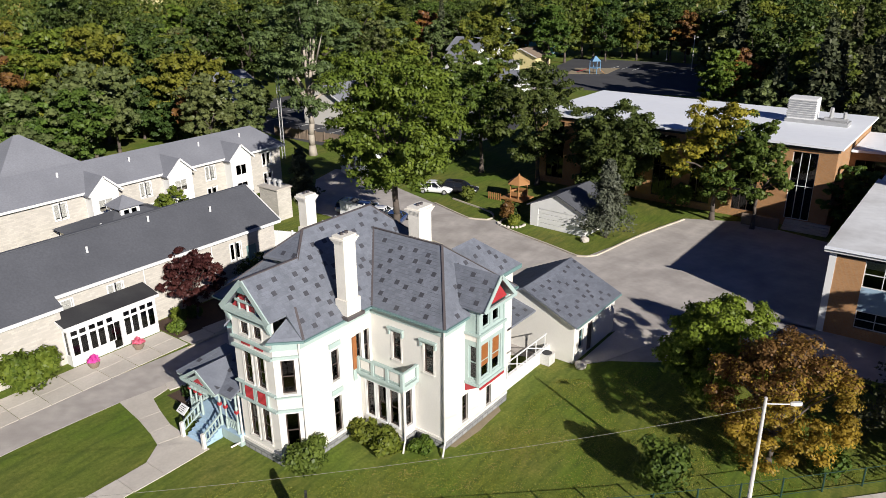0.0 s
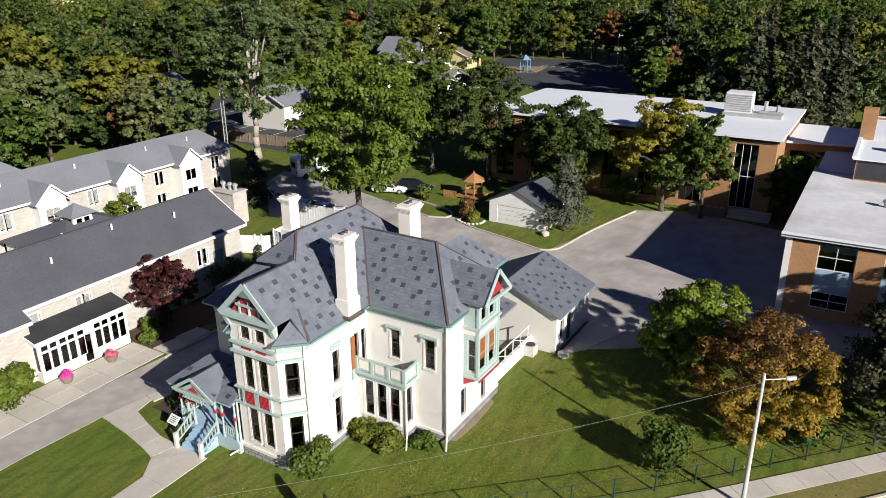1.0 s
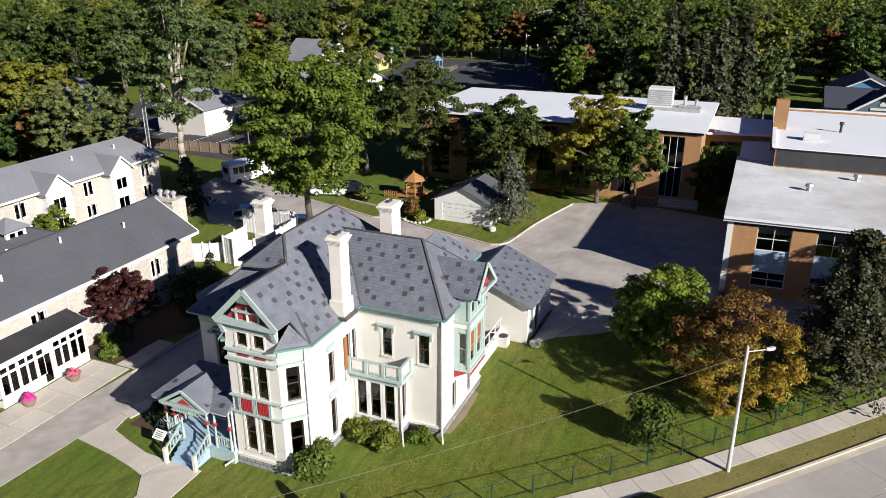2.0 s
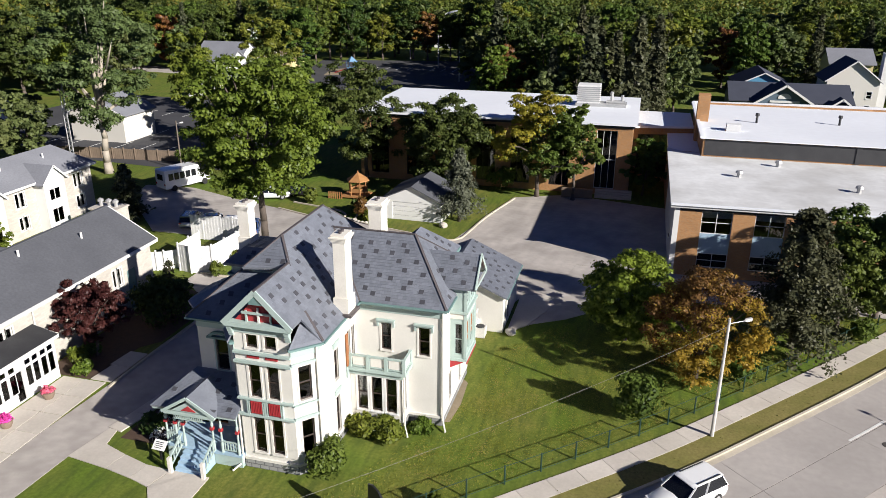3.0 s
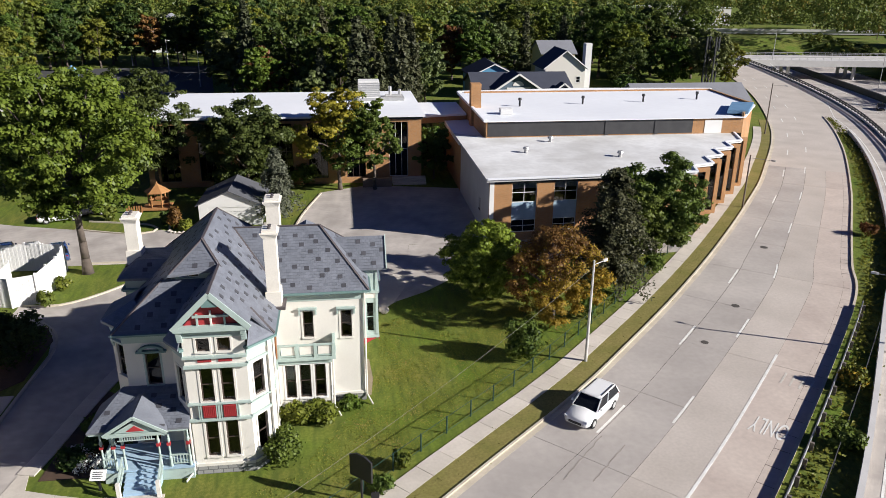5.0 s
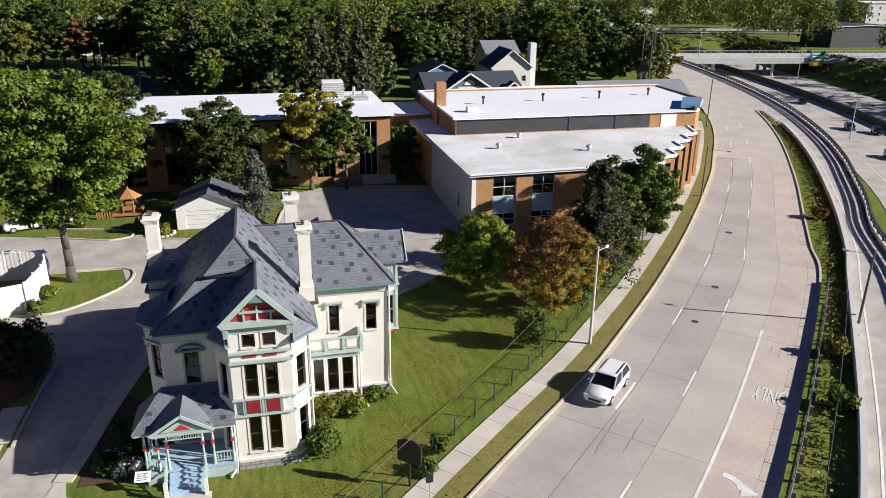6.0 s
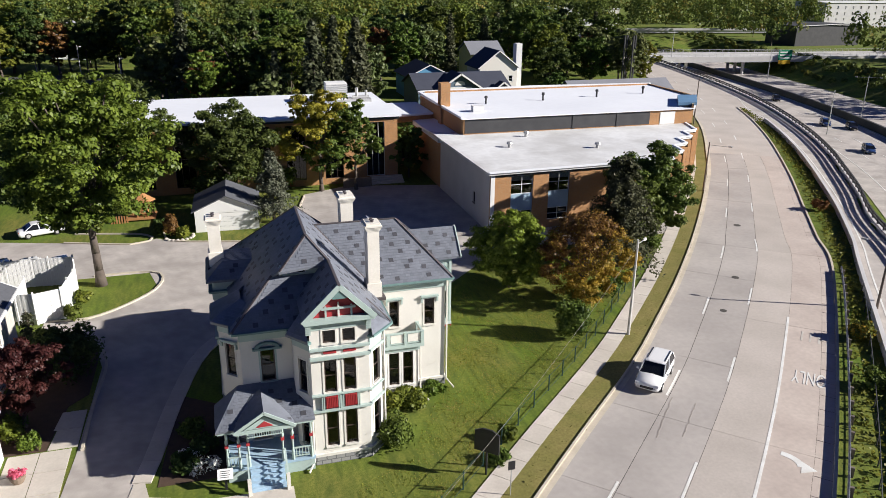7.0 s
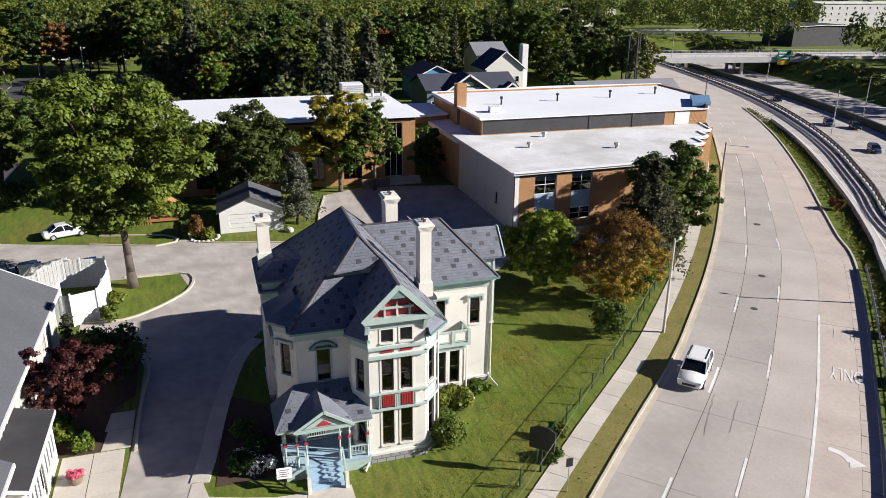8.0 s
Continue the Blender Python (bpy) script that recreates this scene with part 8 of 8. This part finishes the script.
def make_car(x, y, heading, colour, label, L=4.6, W=1.82, H=1.48, wagon=False, category="car", z=0.02):
    """A car whose nose points along +x before it is turned."""
    root = thing("car", label, category)
    h = L / 2
    zb, zs = 0.22, H * 0.60

    def sect(px, lo, hi, half):
        return [(px, -half * 0.86, lo), (px, -half * 0.97, lo + 0.10), (px, -half, (lo + hi) / 2), (px, -half * 0.97, hi - 0.10), (px, -half * 0.86, hi - 0.01), (px, 0, hi + 0.03),
                (px, half * 0.86, hi - 0.01), (px, half * 0.97, hi - 0.10), (px, half, (lo + hi) / 2), (px, half * 0.97, lo + 0.10), (px, half * 0.86, lo)]
    bm = bmesh.new()
    loft(bm, [sect(-h, 0.45, zs * 0.86, W * 0.40), sect(-h * 0.97, 0.34, zs * 0.94, W * 0.455), sect(-h * 0.88, zb, zs, W * 0.49), sect(-h * 0.3, zb, zs, W * 0.5), sect(h * 0.3, zb, zs, W * 0.5), sect(h * 0.55, zb, zs * 0.97, W * 0.495),
              sect(h * 0.80, zb, zs * 0.89, W * 0.475), sect(h * 0.93, zb + 0.03, zs * 0.80, W * 0.44), sect(h * 0.985, 0.34, zs * 0.72, W * 0.38), sect(h, 0.42, zs * 0.62, W * 0.32)])
    part("body", bm, M[colour], root, smooth=True)
    r0, r1 = (-h * 0.93, -h * 0.78) if wagon else (-h * 0.72, -h * 0.36)
    f1, f0 = h * 0.10, h * 0.46
    bm = bmesh.new()
    vs = [bm.verts.new(p) for p in ((r0, -W * 0.46, zs), (f0, -W * 0.46, zs * 0.98), (f1, -W * 0.38, H - 0.05), (r1, -W * 0.38, H - 0.05), (r0, W * 0.46, zs), (f0, W * 0.46, zs * 0.98), (f1, W * 0.38, H - 0.05), (r1, W * 0.38, H - 0.05))]
    for f in ((0, 1, 2, 3), (7, 6, 5, 4), (1, 5, 6, 2), (0, 3, 7, 4), (3, 2, 6, 7), (0, 4, 5, 1)):
        bm.faces.new([vs[i] for i in f])
    part("glazing", bm, M["car_glass"], root, "dark tinted glass")
    bm = bmesh.new()
    loft(bm, [[(px, -hw, zz), (px, hw, zz), (px, hw * 0.98, zz + 0.035), (px, hw * 0.7, zz + 0.065), (px, -hw * 0.7, zz + 0.065), (px, -hw * 0.98, zz + 0.035)] for px, hw, zz in ((r1 - 0.12, W * 0.36, H - 0.08), (r1 + 0.1, W * 0.39, H - 0.05), (f1 - 0.1, W * 0.39, H - 0.05), (f1 + 0.12, W * 0.36, H - 0.1))])
    part("roof_panel", bm, M[colour], root)
    for s in (-1, 1):
        for a, b in (((r0, s * W * 0.465, zs), (r1, s * W * 0.39, H - 0.05)), ((f0, s * W * 0.465, zs * 0.98), (f1, s * W * 0.39, H - 0.05)), (((r1 + f1) / 2, s * W * 0.39, H - 0.05), ((r0 + f0) / 2 + 0.1, s * W * 0.468, zs))):
            bm = bmesh.new()
            beam(bm, a, b, 0.08, 0.06)
            part("pillar", bm, M[colour], root)
    for px in (-h * 0.60, h * 0.62):
        for s in (-1, 1):
            bm = bmesh.new()
            tube(bm, (px, s * W * 0.40, 0.33), (px, s * W * 0.505, 0.33), 0.33, n=16)
            wheel = part("wheel", bm, M["rubber"], root)
            bm = bmesh.new()
            tube(bm, (px, s * W * 0.505, 0.33), (px, s * W * 0.515, 0.33), 0.20, n=12)
            part("rim", bm, M["steel"], wheel, "silver wheel rim")
    for s in (-1, 1):
        part("headlight", cbox(h * 0.86, s * W * 0.36 - 0.16, zs * 0.62, h * 0.965, s * W * 0.36 + 0.12, zs * 0.78), M["lamp_clear"], root)
        part("tail_light", cbox(-h * 0.99, s * W * 0.36 - 0.1, zs * 0.70, -h * 0.9, s * W * 0.36 + 0.13, zs * 0.93), M["lamp_red"], root)
        part("mirror", cbox(h * 0.28, s * W * 0.56 - 0.1, zs, h * 0.34, s * W * 0.56 + 0.06, zs + 0.14), M[colour], root)
    if wagon:
        for s in (-1, 1):
            bar("roof_rail", (r1 + 0.1, s * W * 0.33, H + 0.03), (f1 - 0.2, s * W * 0.33, H + 0.03), 0.05, 0.05, "black", root)
    part("grille", cbox(h * 0.93, -0.45, 0.42, h * 1.002, 0.45, zs * 0.62), M["black"], root)
    root.matrix_basis = Matrix.Translation((x, y, z)) @ Matrix.Rotation(heading, 4, "Z")
    return root


make_car(24.45, 3.25, math.atan2(-0.70, -0.72), "car_white", "white sport utility car standing on the street", 4.6, 1.86, 1.6, True)
for x, y, hd, c, lb, wg in ((-27.2, 37.2, 1.9, "car_silver", "silver car parked in the car park", True), (-24.6, 37.2, 1.95, "car_blue", "dark blue car parked beside a silver one", False), (-22.0, 37.0, 1.95, "car_white", "white car parked by the enclosure", False),
                            (-19.4, 36.6, 1.95, "car_blue", "dark blue small car parked by the enclosure", False), (-23.2, 48.6, 0.35, "car_white", "white car parked under the tree", False), (-20.6, 50.4, 0.35, "car_black", "black car parked under the tree", True)):
    make_car(x, y, hd, c, lb, wagon=wg)
for x, y, off, c, lb in ((129.9, 101.0, 0, "car_blue", "dark blue car on the freeway"), (117.4, 76.0, 0, "car_blue", "blue car alone on the freeway lane"), (132.6, 96.0, 0, "car_black", "black pickup on the freeway"), (143.5, 134, 0, "car_black", "dark car near the bridge on the freeway")):
    make_car(x, y, math.atan2(-0.85, -0.53), c, lb, wagon=True, z=-5.12)


def make_bus():
    root = thing("minibus", "white shuttle minibus parked on the drive", "minibus")
    bm = bmesh.new()
    loft(bm, [[(px, -w, lo), (px, w, lo), (px, w * 0.98, hi - 0.12), (px, w * 0.9, hi), (px, -w * 0.9, hi), (px, -w * 0.98, hi - 0.12)] for px, w, lo, hi in ((-3.2, 1.1, 0.5, 2.75), (-3.1, 1.15, 0.45, 2.85), (1.6, 1.15, 0.45, 2.85), (2.0, 1.05, 0.45, 2.55))])
    part("body", bm, M["car_white"], root)
    bm = bmesh.new()
    loft(bm, [[(px, -w, 0.4), (px, w, 0.4), (px, w * 0.95, hi), (px, -w * 0.95, hi)] for px, w, hi in ((1.9, 1.0, 2.1), (2.7, 0.98, 1.35), (3.4, 0.92, 1.15), (3.5, 0.8, 0.9))])
    part("cab", bm, M["car_white"], root)
    part("windscreen", cbox(1.98, -0.9, 1.4, 2.3, 0.9, 2.05), M["car_glass"], root)
    for s in (-1, 1):
        for k in range(5):
            part("side_window", cbox(-2.7 + 0.82 * k, s * 1.15 - 0.03, 1.5, -2.05 + 0.82 * k, s * 1.15 + 0.03, 2.35), M["car_glass"], root)
        for px in (-2.0, 2.5):
            bm = bmesh.new()
            tube(bm, (px, s * 0.85, 0.4), (px, s * 1.16, 0.4), 0.4, n=14)
            part("wheel", bm, M["rubber"], root)
        part("tail_light", cbox(-3.24, s * 0.95 - 0.1, 0.9, -3.18, s * 0.95 + 0.1, 1.15), M["lamp_red"], root)
    part("rear_window", cbox(-3.24, -0.6, 1.55, -3.1, 0.6, 2.3), M["car_glass"], root)
    root.matrix_basis = Matrix.Translation((-36.6, 50.2, 0.02)) @ Matrix.Rotation(1.15, 4, "Z")


make_bus()


# ---------------------------------------------------------------- poles, wires, signs
def street_lamp(x, y, h, arm, mat, label, reach=1.6, z=0.0, double=False):
    root = thing("street_lamp", label, "street lamp", at=(x, y, z))
    bm = bmesh.new()
    tube(bm, (x, y, z - 0.1), (x, y, z + h), 0.125, 0.075, 10)
    part("pole", bm, M[mat], root)
    a = Vector((math.cos(arm), math.sin(arm), 0))
    for s in ((1, -1) if double else (1,)):
        bm = bmesh.new()
        p0 = Vector((x, y, z + h - 0.35))
        p1 = p0 + a * reach * s + Vector((0, 0, -0.05))
        tube(bm, p0, p1, 0.026, n=6)
        part("arm", bm, M["steel"], root)
        m = Matrix.Translation(p1) @ Matrix.Rotation(math.atan2(a.y * s, a.x * s), 4, "Z")
        bm = bmesh.new()
        loft(bm, [[(q, -w, -0.05), (q, w, -0.05), (q, w * 0.7, 0.1), (q, -w * 0.7, 0.1)] for q, w in ((-0.05, 0.05), (0.08, 0.11), (0.4, 0.11), (0.5, 0.05))])
        bmesh.ops.transform(bm, matrix=m, verts=bm.verts)
        part("luminaire", bm, M["pole"], root)
    return root


street_lamp(26.25, 10.0, 8.1, math.atan2(0.62, 0.78), "pole", "white street lamp pole on the verge", 1.25)
street_lamp(57.6, 45.0, 6.6, math.atan2(-0.64, 0.77), "wood_pole", "slim dark street lamp beside the pavement", 2.4)
street_lamp(84, 86, 9.0, math.atan2(-0.5, 0.86), "wood_pole", "street lamp farther along the street", 2.0)
street_lamp(-50, 80, 8.8, 0.3, "pole", "white car park lamp", 0.5)
street_lamp(-41.6, 57.4, 7.0, 1.2, "wood_pole", "dark lamp pole at the drive", 0.6)
street_lamp(-36.2, 175, 9.0, 0.4, "pole", "white lamp in the far car park", 0.5)
street_lamp(-49.7, 192, 8.0, 0.4, "pole", "white lamp in the far car park", 0.5)
street_lamp(-24, 150, 8.5, 0.4, "pole", "white lamp in the far car park", 0.5)
street_lamp(122.6, 92.5, 9.5, 2.5, "steel", "freeway lamp beside the rail", 2.2, -5.1)
street_lamp(145.6, 106.6, 10, 2.5, "steel", "freeway lamp at the median", 2.4, -5.1, True)
street_lamp(168.5, 168.5, 10, 2.5, "steel", "freeway lamp near the bridge", 2.4, -5.1, True)
street_lamp(49.8, 8.6, 6.5, 2.4, "wood_pole", "lamp on the ramp barrier", 1.8)
street_lamp(146, 190, 9.5, 2.5, "steel", "far street lamp by the bridge", 2.0)


def wire(a, b, sag, r=0.018):
    cu = bpy.data.curves.new("wire", "CURVE")
    cu.dimensions = "3D"
    cu.bevel_depth = r
    cu.bevel_resolution = 0
    sp = cu.splines.new("POLY")
    n = 24
    sp.points.add(n)
    for k in range(n + 1):
        q = Vector(a).lerp(Vector(b), k / n) - Vector((0, 0, sag * 4 * (k / n) * (1 - k / n)))
        sp.points[k].co = (*q, 1)
    ob = new("wire", cu)
    me = bpy.data.meshes.new_from_object(ob.evaluated_get(bpy.context.evaluated_depsgraph_get()))
    bpy.data.objects.remove(ob)
    me.materials.clear()
    me.materials.append(M["cable"])
    return tagged(new("wire", me), "thin overhead wire across the lawn", "wire")


wire((26.25, 10.0, 7.6), (-12.0, -28.0, 7.4), 1.5, 0.009)

# lattice mast and tall frame tower
def mast(x, y, h, w, label, mat="steel", legs=3):
    root = thing("mast", label, "mast", at=(x, y, 0))
    pts = [(x + w * math.cos(2 * math.pi * k / legs), y + w * math.sin(2 * math.pi * k / legs)) for k in range(legs)]
    for p in pts:
        bm = bmesh.new()
        tube(bm, (*p, 0), (*p, h), 0.06 if w < 1 else 0.25, n=6)
        part("leg", bm, M[mat], root)
    bm = bmesh.new()
    n = int(h / (w * 2.4))
    for k in range(n):
        for j in range(legs):
            beam(bm, (*pts[j], h * k / n), (*pts[(j + 1) % legs], h * (k + 1) / n), 0.03 if w < 1 else 0.1, 0.03 if w < 1 else 0.1)
    part("bracing", bm, M[mat], root)


mast(-52.5, 49.5, 13, 0.25, "thin lattice radio mast behind the lodge")
mast(95, 131, 13, 1.5, "dark tower frame behind the school", "band", 4)


def board_sign(x, y):
    root = thing("notice_board", "dark brown board sign seen from behind on a post", "sign", at=(x, y, 0))
    m = Matrix.Translation((x, y, 0)) @ Matrix.Rotation(radians(-42), 4, "Z")
    part("board", cbox(-0.75, -0.06, 1.55, 0.75, 0.06, 2.85, m), M["black"], root)
    bm = bmesh.new()
    vs = [bm.verts.new(m @ Vector(p)) for d in (-0.05, 0.05) for p in ((-0.7, d, 2.85), (0.7, d, 2.85), (0.3, d, 3.05), (-0.3, d, 3.05))]
    for f in ((0, 1, 2, 3), (7, 6, 5, 4), (0, 4, 5, 1), (1, 5, 6, 2), (2, 6, 7, 3), (3, 7, 4, 0)):
        bm.faces.new([vs[i] for i in f])
    part("crest", bm, M["black"], root)
    bm = bmesh.new()
    tube(bm, m @ Vector((0, 0, -0.1)), m @ Vector((0, 0, 1.6)), 0.07, n=8)
    part("post", bm, M["black"], root)


board_sign(9.25, -3.55)
plaque = thing("plaque_stand", "white information plaque on a slanted stand", "information sign", at=(-5.1, -0.8, 0))
pmx = Matrix.Translation((-5.1, -0.8, 0)) @ Matrix.Rotation(radians(-4), 4, "Z")
part("post", cbox(-0.06, -0.06, 0, 0.06, 0.06, 0.95, pmx), M["black"], plaque)
tilt = pmx @ Matrix.Translation((0, 0, 1.0)) @ Matrix.Rotation(radians(42), 4, "X")
panel = part("panel", cbox(-0.42, -0.3, -0.03, 0.42, 0.3, 0.03, tilt), M["white"], plaque)
for k in range(4):
    part("text_bar", cbox(-0.30, 0.14 - 0.11 * k, 0.031, 0.26 - 0.07 * (k % 2), 0.18 - 0.11 * k, 0.036, tilt), M["band"], panel)
small = thing("parking_sign", "small sign on a thin post at the pavement", "sign", at=(9.9, -5.7, 0))
bm = bmesh.new()
tube(bm, (9.9, -5.7, 0), (9.9, -5.7, 2.3), 0.03, n=6)
part("post", bm, M["steel"], small)
part("plate", cbox(9.7, -5.73, 1.75, 10.1, -5.70, 2.3), M["black"], small)
unit = thing("air_conditioner", "pale metal air conditioner beside the garage", "air conditioner", at=(9.6, 19.3, 0))
part("casing", cbox(9.2, 18.9, 0.05, 10.05, 19.75, 0.85), M["pole"], unit)
bm = bmesh.new()
lathe(bm, 9.62, 19.32, [(0.36, 0.85), (0.36, 0.88), (0.1, 0.9)], 14)
part("fan_guard", bm, M["band"], unit)
for k in range(5):
    part("fin", cbox(9.17, 18.95 + 0.16 * k, 0.15, 9.2, 19.03 + 0.16 * k, 0.78), M["steel"], unit)
rk = np.random.default_rng(3)
def rock(x, y, r, label):
    bm = bmesh.new()
    bmesh.ops.create_icosphere(bm, subdivisions=2, radius=r)
    for v in bm.verts:
        v.co *= 1 + 0.25 * noise.noise(v.co * 2.3 / r * 0.5 + Vector((x, y, 0)))
        v.co.z *= 0.7
        v.co += Vector((x, y, r * 0.45))
    tagged(part("rock", bm, M["walk"]), label, "rock")
rock(11.9, 20.2, 0.45, "pale boulder on the lawn by the garage")
rock(0.2, 43.6, 0.5, "pale boulder on the grass by the spruce")
for k in range(10):
    a = -2.6 + k * 0.32
    rock(-8.9 + 1.5 * math.cos(a), 43.9 + 1.3 * math.sin(a), 0.2, "small pale edging stone of the bed")

# ---------------------------------------------------------------- the bridge over the freeway
bridge = thing("bridge", "pale concrete road bridge over the freeway", "bridge", at=(165, 180, 0))
b0, b1 = Vector((138, 188.2)), Vector((236, 174.5))
u = (b1 - b0).normalized()
nn = Vector((-u.y, u.x))
BM = Matrix(((u.x, nn.x, 0, b0.x), (u.y, nn.y, 0, b0.y), (0, 0, 1, 0), (0, 0, 0, 1)))
LB = (b1 - b0).length
part("deck", cbox(0, 0, -0.9, LB, 15, 0.15, BM), M["concrete_wall"], bridge)
for y in (0, 14.6):
    part("parapet", cbox(0, y, 0.15, LB, y + 0.4, 1.0, BM), M["concrete_wall"], bridge)
    bm = bmesh.new()
    for k in range(int(LB / 2.5)):
        box(bm, k * 2.5, y + 0.15, 1.0, k * 2.5 + 0.1, y + 0.25, 1.9, BM)
    box(bm, 0, y + 0.15, 1.85, LB, y + 0.25, 1.95, BM)
    box(bm, 0, y + 0.16, 1.4, LB, y + 0.24, 1.46, BM)
    part("railing", bm, M["steel"], bridge)
for s in (13, 34, 54):
    for y in (2.5, 7.5, 12.5):
        bm = bmesh.new()
        tube(bm, BM @ Vector((s, y, -5.3)), BM @ Vector((s, y, -0.9)), 0.55, n=10)
        part("pier", bm, M["concrete_wall"], bridge)
bridge2 = thing("far_bridge", "second pale bridge farther along the freeway", "bridge", at=(190, 280, 0))
m2 = Matrix.Translation((150, 300, 0)) @ Matrix.Rotation(radians(-9), 4, "Z")
part("deck", cbox(0, 0, 0.5, 120, 12, 1.6, m2), M["concrete_wall"], bridge2)
part("parapet", cbox(0, -0.4, 1.6, 120, 0, 2.6, m2), M["concrete_wall"], bridge2)
for s in (25, 50, 75, 100):
    part("pier", cbox(s, 2, -5.3, s + 1.2, 10, 0.5, m2), M["concrete_wall"], bridge2)
gantry = thing("freeway_sign", "green and yellow freeway direction sign on the bridge", "road sign", at=(176, 163, 0))
q = BM @ Vector((47, -0.6, 0))
part("green_panel", cbox(45.0, -0.5, -0.2, 50.0, -0.35, 3.2, BM), M["sign_green"], gantry)
part("yellow_panel", cbox(45.3, -0.52, -1.6, 49.7, -0.36, -0.25, BM), M["sign_yellow"], gantry)
for k in range(3):
    part("text_bar", cbox(45.5, -0.56, 0.25 + 0.95 * k, 49.5 - 0.6 * k, -0.51, 0.7 + 0.95 * k, BM), M["white"], gantry)
for s in (45.4, 49.4):
    part("bracket", cbox(s, -0.35, -0.4, s + 0.2, 0.1, 2.8, BM), M["steel"], gantry)

# white bays in the upper car parks
for k in range(9):
    for row in (66, 76, 92):
        bm = bmesh.new()
        x = -86 + k * 4.4
        box(bm, x, row, 0.0, x + 0.12, row + 5.0, 0.03)
        tagged(part("bay_line", bm, M["line"]), "white painted parking bay line", "road marking", "bay lines", kind="structure")
for k in range(9):
    bm = bmesh.new()
    x = -56 + k * 3.2
    box(bm, x, 168, 0.0, x + 0.14, 173.5, 0.03)
    tagged(part("bay_line", bm, M["line"]), "white painted parking bay line", "road marking", "bay lines", kind="structure")
